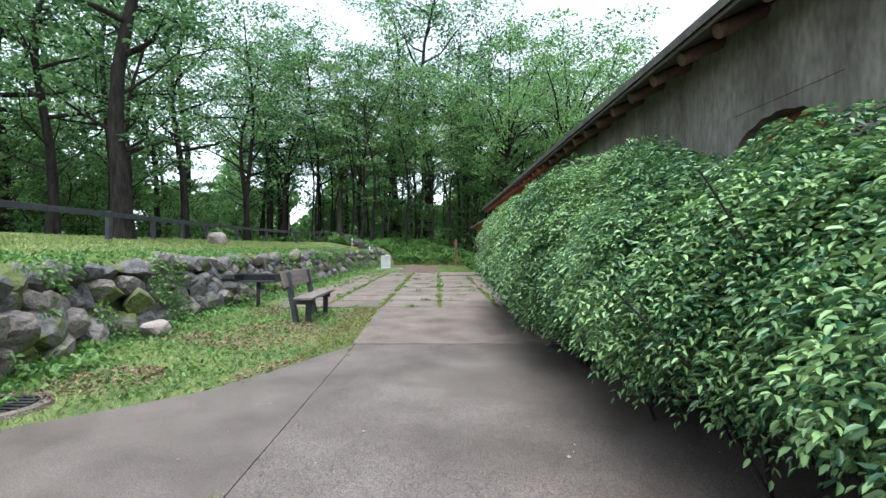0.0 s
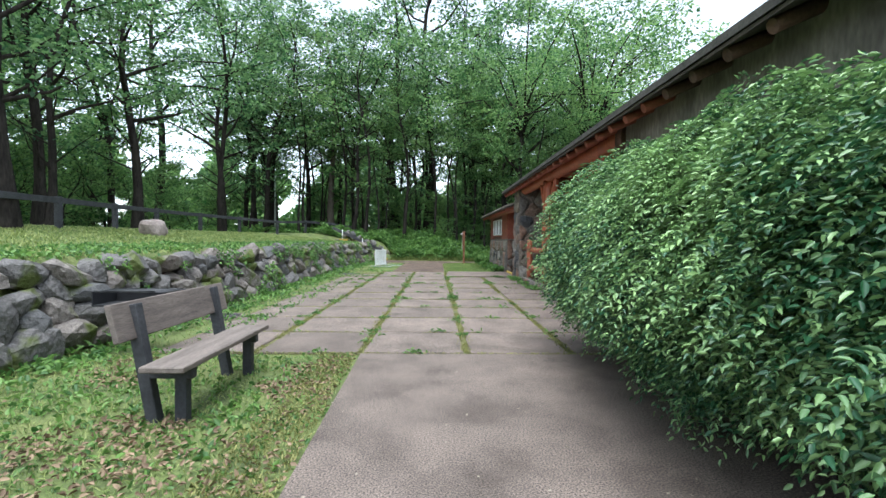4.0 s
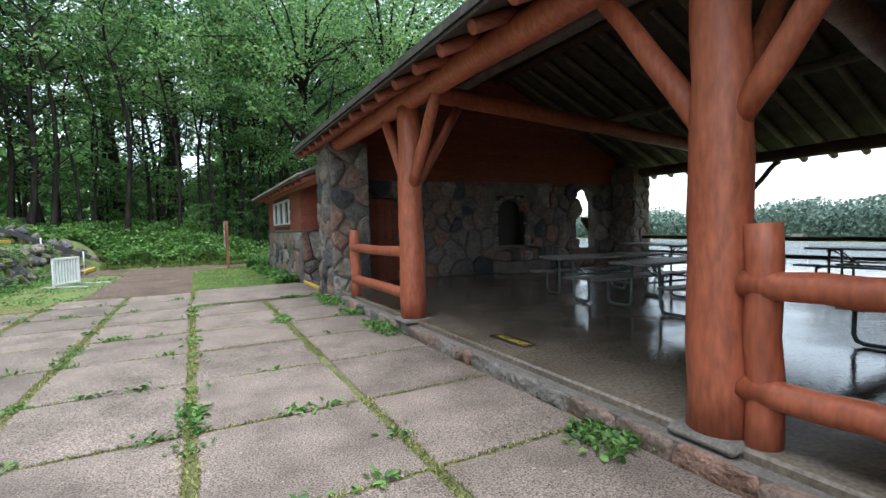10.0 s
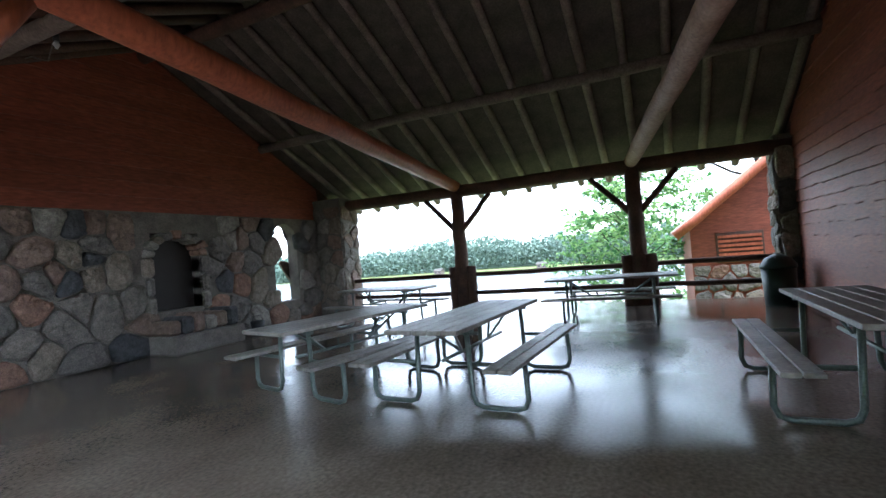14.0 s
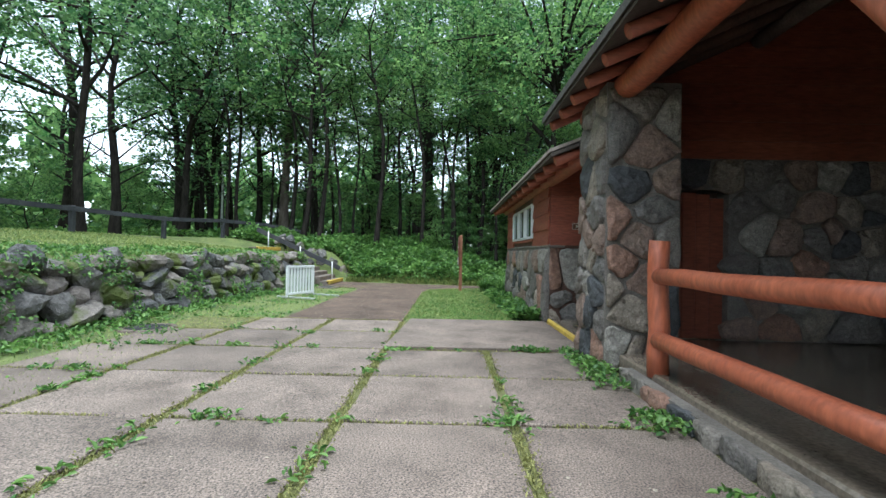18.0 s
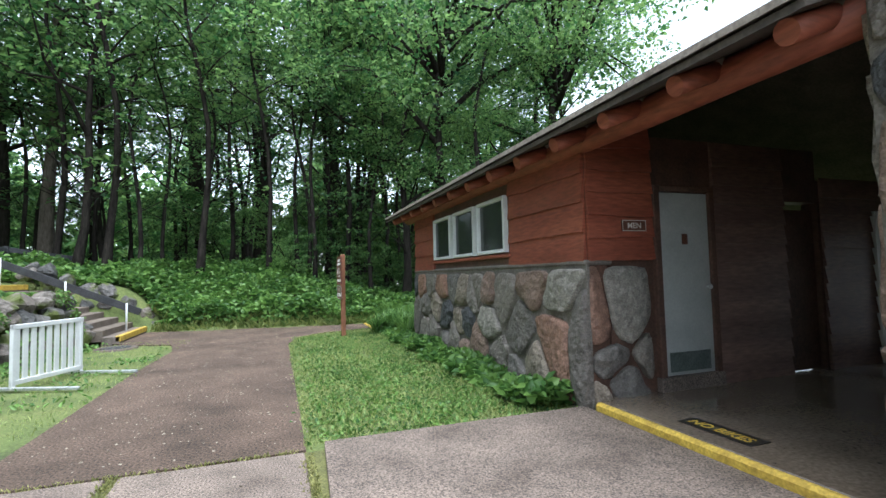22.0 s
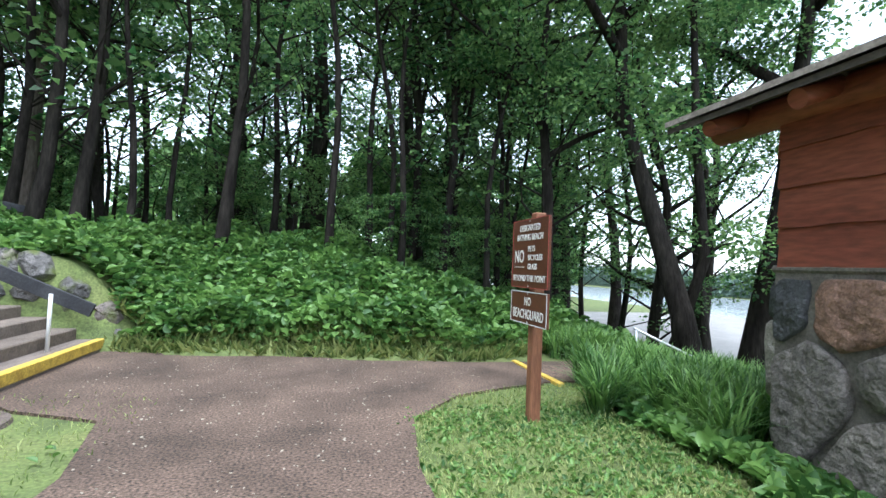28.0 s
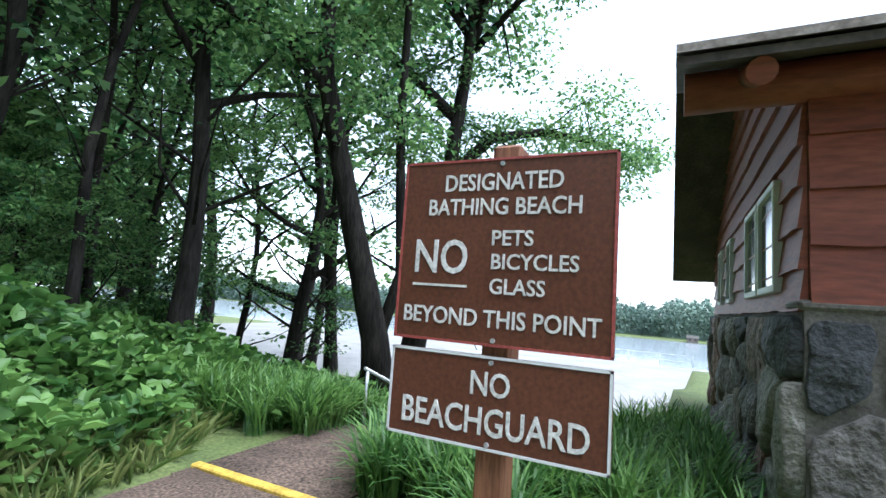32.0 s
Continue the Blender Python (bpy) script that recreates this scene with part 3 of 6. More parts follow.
outline_slab("path", [(-2.8, 30.2), (-0.36, 30.2), (-0.36, 37.2), (-0.18, 38.3), (0.47, 39.05), (1.2, 39.35), (1.8, 39.5), (1.96, 40.9), (1.2, 40.9), (-1, 41.4), (-4, 42.0), (-4.2, 42.2), (-4.4, 39.55), (-3.8, 39.0), (-2.95, 38.6), (-2.7, 37.4), (-2.8, 35.2)], -0.2, 0.0, M_GRAVEL, "brown wood-chip gravel path", "path")
outline_slab("apron", [(-0.36, 27.36), (2.5, 27.36), (2.5, 30.25), (-0.2, 30.25)], -0.2, 0.035, M_SLAB, "wide pale concrete apron before the breezeway", "pavement")

# ---- retaining wall backing and shelter floor ----
bv, bf = [], []
ys = list(np.arange(-4, 39.6, 0.5))
for y in ys:
    x = wall_x(y)
    bv += [(x - 0.28, y, -0.3), (x - 0.42, y, 1.1), (x - 1.2, y, 1.14), (x - 1.2, y, -0.3)]
for i in range(len(ys) - 1):
    for q in range(4):
        bf.append((i * 4 + q, i * 4 + (q + 1) % 4, i * 4 + 4 + (q + 1) % 4, i * 4 + 4 + q))
retaining = tagged(mesh_ob("wall_retaining", bv, bf, M_GROUND), "dry-laid boulder retaining wall below the lawn", "retaining wall", kind="structure")
FZ = 0.2
box_bm1 = box_bm(2.62, 13.2, 16.6, 27.45, -1.5, FZ, 0.02)
box_bm(2.6, 9.2, 27.45, 30.3, -1.5, FZ - 0.1, 0.02, box_bm1)
floor = tagged(part("floor", box_bm1, M_FLOOR), "wet grey concrete floor of the open shelter", "floor", kind="structure")

# ---- main building: walls ----
PX = 2.67
NY, SY, EX = 27.45, 16.6, 12.6
north = thing("wall_north", "dark fieldstone wall with an arched window", "wall", kind="structure")
bm = bmesh.new()
AX0, AX1, AZ0 = 10.6, 11.4, 0.75
NX0, NX1 = 7.55, 8.55


def gable_bm(y0, y1, x0, x1, z0, rz, bm=None):
    """A gable-shaped slab under the main roof between x0 and x1, from z0 up."""
    bm = bm or bmesh.new()
    loop = [(x0, z0), (x1, z0), (x1, rz(x1)), (7.65, rz(7.65)), (x0, rz(x0))]
    lo = [bm.verts.new((x, y0, z)) for x, z in loop]
    hi = [bm.verts.new((x, y1, z)) for x, z in loop]
    bm.faces.new(lo)
    bm.faces.new(hi[::-1])
    for i in range(5):
        j = (i + 1) % 5
        bm.faces.new((lo[i], hi[i], hi[j], lo[j]))
    return bm


RX, RZ, EVX, EVZ, FVX, FVZ = 7.65, 5.98, 2.0, 3.45, 13.8, 3.1
SL, SLF = (RZ - EVZ) / (RX - EVX), (RZ - FVZ) / (FVX - RX)


def roof_z(x):
    return EVZ + SL * (x - EVX) if x < RX else RZ - SLF * (x - RX)


def under(x):
    return roof_z(x) - 0.05


bm = bmesh.new()
for x0, x1, z0, z1 in ((3.3, 3.55, 0, 2.8), (4.55, NX0, 0, 2.8), (NX1, AX0, 0, 2.8), (NX0, NX1, 0, 0.95), (NX0, NX1, 2.42, 2.8), (AX1, 12.95, 0, 2.8), (AX0, AX1, 0, AZ0), (AX0, AX1, 2.66, 2.8), (3.55, 4.55, 2.35, 2.8)):
    box_bm(x0, x1, NY, NY + 0.3, z0, z1, 0, bm)
for q in range(9):
    a0, a1 = math.pi * q / 9, math.pi * (q + 1) / 9
    xa, xb = (AX0 + AX1) / 2 - 0.4 * math.cos(a0), (AX0 + AX1) / 2 - 0.4 * math.cos(a1)
    za, zb = 2.3 + 0.36 * math.sin(a0), 2.3 + 0.36 * math.sin(a1)
    lo = [bm.verts.new(p) for p in ((xa, NY, za), (xb, NY, zb), (xb, NY, 2.665), (xa, NY, 2.665))]
    hi = [bm.verts.new((v.co.x, NY + 0.3, v.co.z)) for v in lo]
    for f in ((0, 1, 2, 3),):
        bm.faces.new([lo[i] for i in f])
        bm.faces.new([hi[i] for i in f][::-1])
    bm.faces.new((lo[0], hi[0], hi[1], lo[1]))
part("core", bm, M_MORTAR, north)
part("gable", gable_bm(NY + 0.06, NY + 0.14, PX, EX + 0.3, 2.8, under), M_DARKLOG, north)
south = thing("wall_south", "rust-red waney-edge board wall of the shelter", "wall", kind="structure")
part("core", gable_bm(SY - 0.3, SY, PX - 0.2, EX + 0.5, -0.2, under), M_DARKLOG, south)
west = thing("wall_west", "grey stained plaster wall of the main building", "wall", kind="structure")
bm = box_bm(2.55, 2.9, -12, 6.1, -0.2, 3.62)
box_bm(2.55, 2.9, 7.5, SY - 0.02, -0.2, 3.6, 0, bm)
box_bm(2.55, 2.9, 6.1, 7.5, -0.2, 1.5, 0, bm)
box_bm(2.55, 2.9, 6.1, 7.5, 2.75, 3.6, 0, bm)
M_PLASTER = surf("stained_grey_plaster", (0.085, 0.072, 0.062), (0.23, 0.2, 0.175), 1.6, 0.9, 0.6, 18, stretch=(1, 1, 0.35))
part("core", bm, M_PLASTER, west)
# rough arch closing the top of the boarded window
bm = bmesh.new()
for k in range(14):
    ya, yb = 6.1 + k * 0.1, 6.2 + k * 0.1
    za, zb = (2.14 + 0.5 * math.sqrt(max(0.0, 1 - ((y - 6.8) / 0.7) ** 2)) + 0.012 * math.sin(y * 37) for y in (ya, yb))
    vs = [bm.verts.new(q) for x in (2.556, 2.894) for q in ((x, ya, za), (x, yb, zb), (x, yb, 2.748), (x, ya, 2.748))]
    for f in ((0, 3, 2, 1), (4, 5, 6, 7), (0, 1, 5, 4)):
        bm.faces.new([vs[i] for i in f])
part("arch", bm, M_PLASTER, west)
back = tagged(part("wall_back", box_bm(EX + 0.2, EX + 0.5, -12, SY - 0.3, -6.8, 4), M_REDWOOD), "red board rear wall of the main building", "wall", kind="structure")
tagged(part("wall_south_end", box_bm(2.55, EX + 0.5, -12.3, -12, -0.2, 4), M_PLASTER), "grey plaster end wall", "wall", kind="structure")

# ---- main roof ----
roof = thing("roof", "old dark mossy shingle roof over the shelter", "roof", kind="structure")
bm = bmesh.new()
for sgn in (1, -1):
    xe, ze = (EVX, EVZ) if sgn == 1 else (FVX, FVZ)
    vs = [bm.verts.new(p) for p in ((xe, -13, ze + 0.02), (RX, -13, RZ + 0.02), (RX, 28.2, RZ + 0.02), (xe, 28.2, ze + 0.02), (xe, -13, ze + 0.11), (RX, -13, RZ + 0.11), (RX, 28.2, RZ + 0.11), (xe, 28.2, ze + 0.11))]
    for f in ((0, 1, 2, 3), (7, 6, 5, 4), (0, 4, 5, 1), (1, 5, 6, 2), (2, 6, 7, 3), (3, 7, 4, 0)):
        bm.faces.new([vs[i] for i in f])
part("covering", bm, M_ROOF, roof)
bm = bmesh.new()
for sgn in (1, -1):
    xe, ze = (EVX + 0.03, EVZ) if sgn == 1 else (FVX - 0.03, FVZ)
    vs = [bm.verts.new(p) for p in ((xe, -12.9, ze - 0.02), (RX, -12.9, RZ - 0.02), (RX, 28.18, RZ - 0.02), (xe, 28.18, ze - 0.02), (xe, -12.9, ze + 0.018), (RX, -12.9, RZ + 0.018), (RX, 28.18, RZ + 0.018), (xe, 28.18, ze + 0.018))]
    for f in ((0, 1, 2, 3), (7, 6, 5, 4), (0, 4, 5, 1), (1, 5, 6, 2), (2, 6, 7, 3), (3, 7, 4, 0)):
        bm.faces.new([vs[i] for i in f])
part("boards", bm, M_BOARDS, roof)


k = 0
for y in np.arange(-0.1, 28.1, 0.64):
    jig = 0.04 * math.sin(k * 2.3)
    if y > 14:
        log("rafter", (EVX + 0.7, y, roof_z(EVX + 0.7) - 0.115), (RX, y + jig, RZ - 0.11), 0.085, 0.075, M_DARKLOG, roof, seed=k, seg=8, n=4)
        log("rafter", (FVX - 0.06, y + 0.2, FVZ - 0.08), (RX, y + 0.2 + jig, RZ - 0.11), 0.08, 0.07, M_GREYLOG, roof, "bare grey rafter log", seed=k + 90, seg=8, n=4)
    tube("rafter_end", [(EVX + 0.12, y, roof_z(EVX + 0.12) - 0.11), (EVX + 0.9, y, roof_z(EVX + 0.9) - 0.11)], 0.07, M_REDWOOD if y > 14 else M_DARKLOG, roof, "painted rafter end", seg=12)
    k += 1
PZ, FPZ = 3.35, 3.1
for name, x, y0, y1, z, r in (("plate_log", PX, SY, 27.9, PZ + 0.1, 0.16), ("plate_log", EX, SY, 27.2, FPZ, 0.15)):
    log(name, (x, y0, z), (x, y1, z), r, r * 0.95, M_RED if x < 5 else M_DARKLOG, roof, "peeled log wall plate", seed=int(x), n=12)
for x in (4.9, 10.4):
    log("purlin", (x, SY, roof_z(x) - 0.27), (x, 27.4, roof_z(x) - 0.27), 0.1, 0.1, M_GREYLOG, roof, "bare grey purlin log", seed=7, n=12)
log("ridge_log", (RX, SY, RZ - 0.3), (RX, 27.4, RZ - 0.3), 0.12, 0.12, M_DARKLOG, roof, seed=5, n=12)


def brace(p0, p1, r, material, parent, seed):
    log("brace", p0, p1, r, r * 0.92, material, parent, seed=seed, n=5)


POSTS = [(PX + 0.1, 17.82), (PX, 22.5)]
FARP = [(EX, 19.4), (EX, 23.4)]
for i, (x, y) in enumerate(POSTS):
    p = thing("log_post", "stout rust-red painted log post with braces", "post", group="front posts of the shelter", at=(x, y, FZ))
    log("shaft", (0, 0, 0), (0, 0, PZ - FZ), 0.205, 0.17, M_RED, p, seed=30 + i, seg=20, n=12)
    for s in (-1, 1):
        brace((0, 0.12 * s, 2.0), (0, 0.95 * s, 3.15), 0.085, M_RED, p, 40 + i)
    brace((0.1, 0, 2.0), (0.85, 0, 3.2), 0.075, M_RED, p, 42 + i)
    part("footing", box_bm(-0.24, 0.24, -0.24, 0.24, -0.06, 0.012, 0.03), M_MORTAR, p)
for i, (x, y) in enumerate(FARP):
    p = thing("log_post", "dark brown log post with braces facing the lake", "post", group="lake posts of the shelter", at=(x, y, FZ))
    log("shaft", (0, 0, 0), (0, 0, FPZ - FZ - 0.08), 0.17, 0.15, M_DARKLOG, p, seed=50 + i, seg=16)
    log("collar", (0, -0.23, 0), (0, -0.23, 1.05), 0.12, 0.12, M_DARKLOG, p, seed=52)
    log("collar", (0, 0.23, 0), (0, 0.23, 1.05), 0.12, 0.12, M_DARKLOG, p, seed=53)
    for s in (-1, 1):
        brace((0, 0.1 * s, 1.95), (0, 0.85 * s, 2.75), 0.065, M_DARKLOG, p, 55 + i)
for i in range(2):
    log("tie_beam", (PX, POSTS[i][1], PZ + 0.3), (EX, FARP[i][1], FPZ + 0.1), 0.15, 0.14, M_RED if i == 1 else M_WORNLOG_LIT, roof, "long log tie beam across the shelter", seed=60 + i, n=14)


def rail(name, y0, y1, x, zs, r, material, label, posts, group):
    ob = thing(name, label, "railing", group=group)
    for z in zs:
        log("bar", (x, y0, FZ + z), (x, y1, FZ + z), r, r * 0.95, material, ob, seed=int(y0 * 10 + z * 7), n=6)
    for y in posts:
        log("stub_post", (x + 0.03, y, FZ - 0.04), (x + 0.03, y, FZ + 1.34), 0.105, 0.1, material, ob, seed=int(y * 9))
    return ob


rail("log_railing", 22.6, 25.4, PX, (0.34, 0.98), 0.088, M_RED, "rust-red log railing of two bars", (25.47,), "front railings")
rail("log_railing", SY + 0.02, 17.65, PX + 0.06, (0.34, 0.98), 0.088, M_RED, "rust-red log railing of two bars", (17.55,), "front railings")
rail("lake_railing", SY + 0.3, 19.2, EX, (0.84, 0.4), 0.055, M_DARKLOG, "dark log railing on the lake side", (), "lake railings")
rail("lake_railing", 19.6, 23.2, EX, (0.84, 0.4), 0.055, M_DARKLOG, "dark log railing on the lake side", (), "lake railings")
rail("lake_railing", 23.6, 26.6, EX, (0.84, 0.4), 0.055, M_DARKLOG, "dark log railing on the lake side", (), "lake railings")

# ---- stone pier at the front corner ----
pier = thing("wall_pier", "fieldstone corner pier of the shelter", "pier", kind="structure")
part("core", box_bm(2.45, 3.35, 26.4, NY + 0.02, -0.1, 3.5), M_MORTAR, pier)
pier2 = thing("wall_pier_lake", "fieldstone pier on the lake side", "pier", kind="structure")
part("core", box_bm(EX - 0.4, EX + 0.35, 26.6, NY + 0.32, -0.1, 3.3), M_MORTAR, pier2)
pier3 = thing("wall_pier_south", "pale fieldstone pier beside the board wall", "pier", kind="structure")
part("core", box_bm(EX - 0.1, EX + 0.5, SY - 0.3, SY + 0.32, -0.1, 3.3), M_MORTAR, pier3)
sill = thing("wall_sill", "low fieldstone sill under the shelter floor", "sill", kind="structure")
part("core", box_bm(2.5, 2.63, SY, 25.95, -0.2, 0.13), M_MORTAR, sill)

# ---- annex ----
AY0, AY1, AXW = 30.2, 36.85, 2.58
annex = thing("wall_annex", "rust-red board and fieldstone wall of the annex", "wall", kind="structure")
WINS = [(32.03, 33.02), (33.17, 34.15), (34.33, 35.33)]
WZ0, WZ1 = 1.77, 2.6
BWX = 8.8
bm = box_bm(AXW, AXW + 0.25, AY0, AY1, -0.2, WZ0)
box_bm(AXW, AXW + 0.25, AY0, AY1, WZ1, 3.0, 0, bm)
edges = [AY0] + [v for wv in WINS for v in wv] + [AY1]
for i in range(0, len(edges), 2):
    box_bm(AXW, AXW + 0.25, edges[i], edges[i + 1], WZ0, WZ1, 0, bm)
part("core", bm, M_DARKLOG, annex)
box("mortar_bed", AXW - 0.035, AXW - 0.002, AY0 - 0.03, AY1 + 0.03, -0.2, 1.57, M_MORTAR, annex)
DX0, DX1 = 3.52, 4.3
bw = thing("wall_breezeway", "rust-red board wall of the breezeway with doors", "wall", kind="structure")
bm = box_bm(AXW + 0.27, DX0, AY0, AY0 + 0.2, -0.1, 3.0)
box_bm(DX0, DX1, AY0, AY0 + 0.2, 2.4, 3.0, 0, bm)
box_bm(DX1, 5.55, AY0, AY0 + 0.2, -0.1, 3.0, 0, bm)
box_bm(5.55, 6.25, AY0, AY0 + 0.2, 2.3, 3.0, 0, bm)
box_bm(6.25, BWX, AY0, AY0 + 0.2, -0.1, 2.6, 0, bm)
part("core", bm, M_DARKLOG, bw)
gable = thing("wall_gable", "weathered red board gable wall of the annex", "wall", kind="structure")
ARX, ARZ, AEX, AEZ = 5.6, 4.25, 1.98, 2.84
ASL = (ARZ - AEZ) / (ARX - AEX)
BEX = 9.4
BEZ = 2.15
bm = bmesh.new()
loop = [(AXW + 0.02, -1), (BWX, -1), (BWX, 2.3), (ARX, ARZ - 0.1), (AXW + 0.02, AEZ + (AXW - AEX) * ASL - 0.1)]
lo = [bm.verts.new((x, AY1 - 0.25, z)) for x, z in loop]
hi = [bm.verts.new((x, AY1, z)) for x, z in loop]
bm.faces.new(lo)
bm.faces.new(hi[::-1])
for i in range(5):
    j = (i + 1) % 5
    bm.faces.new((lo[i], hi[i], hi[j], lo[j]))
part("core", bm, M_DARKLOG, gable)
box("mortar_bed", AXW + 0.02, BWX, AY1 + 0.002, AY1 + 0.03, -1.5, 1.52, M_MORTAR, gable)
aroof = thing("roof_annex", "grey-brown shingle roof of the annex", "roof", kind="structure")
for (xa, za, xb, zb), mt, nm, dz in (((AEX, AEZ, ARX, ARZ), M_SHINGLE, "covering", 0.03), ((BEX, BEZ, ARX, ARZ), M_SHINGLE, "covering", 0.03), ((AEX + 0.03, AEZ - 0.03, ARX, ARZ - 0.03), M_BOARDS, "boards", 0.0), ((BEX - 0.03, BEZ - 0.03, ARX, ARZ - 0.03), M_BOARDS, "boards", 0.0)):
    bm = bmesh.new()
    vs = [bm.verts.new(p) for p in ((xa, 27.5, za + dz), (xb, 27.5, zb + dz), (xb, 37.55, zb + dz), (xa, 37.55, za + dz), (xa, 27.5, za + dz + 0.05), (xb, 27.5, zb + dz + 0.05), (xb, 37.55, zb + dz + 0.05), (xa, 37.55, za + dz + 0.05))]
    for f in ((0, 1, 2, 3), (7, 6, 5, 4), (0, 4, 5, 1), (1, 5, 6, 2), (2, 6, 7, 3), (3, 7, 4, 0)):
        bm.faces.new([vs[i] for i in f])
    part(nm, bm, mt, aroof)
k = 0
for y in np.arange(27.66, 37.5, 0.79):
    log("rafter", (AEX + 0.5, y, AEZ - 0.08 + 0.44 * ASL), (ARX, y, ARZ - 0.12), 0.08, 0.07, M_GREYLOG, aroof, seed=k + 300, seg=8, n=3)
    tube("rafter_end", [(AEX + 0.12, y, AEZ - 0.075), (AEX + 0.6, y, AEZ - 0.075 + 0.48 * ASL)], 0.075, M_REDWOOD, aroof, "red-painted rafter end", seg=12)
    k += 1
log("plate_log", (AXW, 27.4, 2.88), (AXW, 37.5, 2.88), 0.13, 0.13, M_REDWOOD, aroof, "red log wall plate", seed=8, n=12)

# ---- trees ----
def make_tree(seed, H, r0, bare, spread, nleaf, leaf, bark, leafmat, lean=0.04, label="tall oak with a bare trunk and leafy crown", name="tree"):
    rnd, rs = random.Random(seed), np.random.RandomState(seed)
    root = thing(name, label, "tree")
    V, F = [], []

    def add(pts, rr, seg):
        v, f = tube_geo(pts, rr, seg, 0.12, rnd.random(), caps=False)
        o = len(V)
        V.extend(v)
        F.extend(tuple(i + o for i in q) for q in f)

    n = 9
    lx, ly = rnd.uniform(-1, 1) * lean, rnd.uniform(-1, 1) * lean
    trunk = [Vector((lx * H * f + 0.85 * math.sin(f * 7 + seed) * f, ly * H * f + 0.85 * math.cos(f * 6 + seed) * f, H * 0.92 * f - 0.15)) for f in [i / (n - 1) for i in range(n)]]
    add(trunk, [r0 * (1.35 if i == 0 else 1 - 0.85 * i / (n - 1)) for i in range(n)], 10)
    tips = []
    for b in range(15):
        f = bare + (0.97 - bare) * b / 14
        i = min(n - 2, int(f * (n - 1)))
        p = trunk[i].lerp(trunk[i + 1], f * (n - 1) - i)
        a = b * 2.4 + rnd.uniform(-0.5, 0.5)
        L = 1.12 * spread * (1.0 - 0.55 * abs(f - 0.62)) * rnd.uniform(0.6, 1.1)
        d = Vector((math.cos(a), math.sin(a), rnd.uniform(0.1, 0.75)))
        pts, rr, q = [p], [r0 * 0.58 * (1.15 - f)], p
        for s in range(4):
            d = (d + Vector((rnd.uniform(-0.4, 0.4), rnd.uniform(-0.4, 0.4), rnd.uniform(-0.2, 0.3)))).normalized()
            q = q + d * L / 4
            pts.append(q)
            rr.append(max(0.012, rr[0] * (1 - (s + 1) / 4.3)))
            if s >= 1:
                tips.append(q)
                e = q + Vector((rnd.uniform(-1, 1), rnd.uniform(-1, 1), rnd.uniform(-0.3, 0.6))) * L * 0.28
                tips.append(e)
                add([q, q.lerp(e, 0.5) + Vector((0, 0, 0.1)), e], [rr[-1] * 0.6, rr[-1] * 0.45, 0.008], 5)
        add(pts, rr, 6)
    for b in range(5):
        f = bare * rnd.uniform(0.35, 0.95)
        i = min(n - 2, int(f * (n - 1)))
        p = trunk[i].lerp(trunk[i + 1], f * (n - 1) - i)
        a = rnd.uniform(0, 6.28)
        d = Vector((math.cos(a), math.sin(a), rnd.uniform(0.3, 1.1)))
        q = p + d * spread * rnd.uniform(0.12, 0.3)
        e = q + (d + Vector((rnd.uniform(-0.6, 0.6), rnd.uniform(-0.6, 0.6), 0.4))) * spread * 0.16
        add([p, q, e], [r0 * 0.22, r0 * 0.13, 0.01], 5)
        if b < 3:
            tips += [e, q]
    tips.append(trunk[-1])
    fast_mesh("trunk", V, F, bark, root, smooth=True)
    T = np.array([tuple(t) for t in tips])
    c = T[rs.randint(0, len(T), nleaf)]
    r = spread * 0.12
    off = unit(rs.normal(size=(nleaf, 3))) * (rs.uniform(0.1, 1, (nleaf, 1)) ** 0.6) * r * np.array([1.5, 1.5, 0.42])
    way = off * np.array([1, 1, 0.3]) + rs.normal(size=(nleaf, 3)) * 0.35 * r
    v, q = leaf_quads(c + off, way, leaf, 0.62, rs)
    fast_mesh("crown", v, q, leafmat, root, smooth=False)
    return root


MASTERS = [
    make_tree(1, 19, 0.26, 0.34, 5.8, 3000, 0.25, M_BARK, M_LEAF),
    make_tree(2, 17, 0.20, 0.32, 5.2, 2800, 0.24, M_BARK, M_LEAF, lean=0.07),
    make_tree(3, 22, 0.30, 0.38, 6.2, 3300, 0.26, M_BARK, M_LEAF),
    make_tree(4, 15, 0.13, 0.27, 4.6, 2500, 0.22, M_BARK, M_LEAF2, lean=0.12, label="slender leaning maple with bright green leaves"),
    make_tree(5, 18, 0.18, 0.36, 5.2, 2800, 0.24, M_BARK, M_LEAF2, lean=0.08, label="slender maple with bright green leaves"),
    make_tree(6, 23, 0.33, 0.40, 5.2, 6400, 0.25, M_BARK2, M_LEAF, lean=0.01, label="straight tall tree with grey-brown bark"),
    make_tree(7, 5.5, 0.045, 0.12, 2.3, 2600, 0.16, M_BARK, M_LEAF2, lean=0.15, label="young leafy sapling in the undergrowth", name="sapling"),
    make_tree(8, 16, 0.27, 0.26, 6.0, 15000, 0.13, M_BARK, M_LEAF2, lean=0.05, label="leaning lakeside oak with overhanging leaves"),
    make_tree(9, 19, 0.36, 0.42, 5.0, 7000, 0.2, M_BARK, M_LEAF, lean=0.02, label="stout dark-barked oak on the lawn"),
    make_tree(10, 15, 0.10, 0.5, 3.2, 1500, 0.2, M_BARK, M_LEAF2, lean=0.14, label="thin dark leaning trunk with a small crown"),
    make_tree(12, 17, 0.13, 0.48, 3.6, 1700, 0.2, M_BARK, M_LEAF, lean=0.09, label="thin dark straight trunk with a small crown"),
]
used = set()


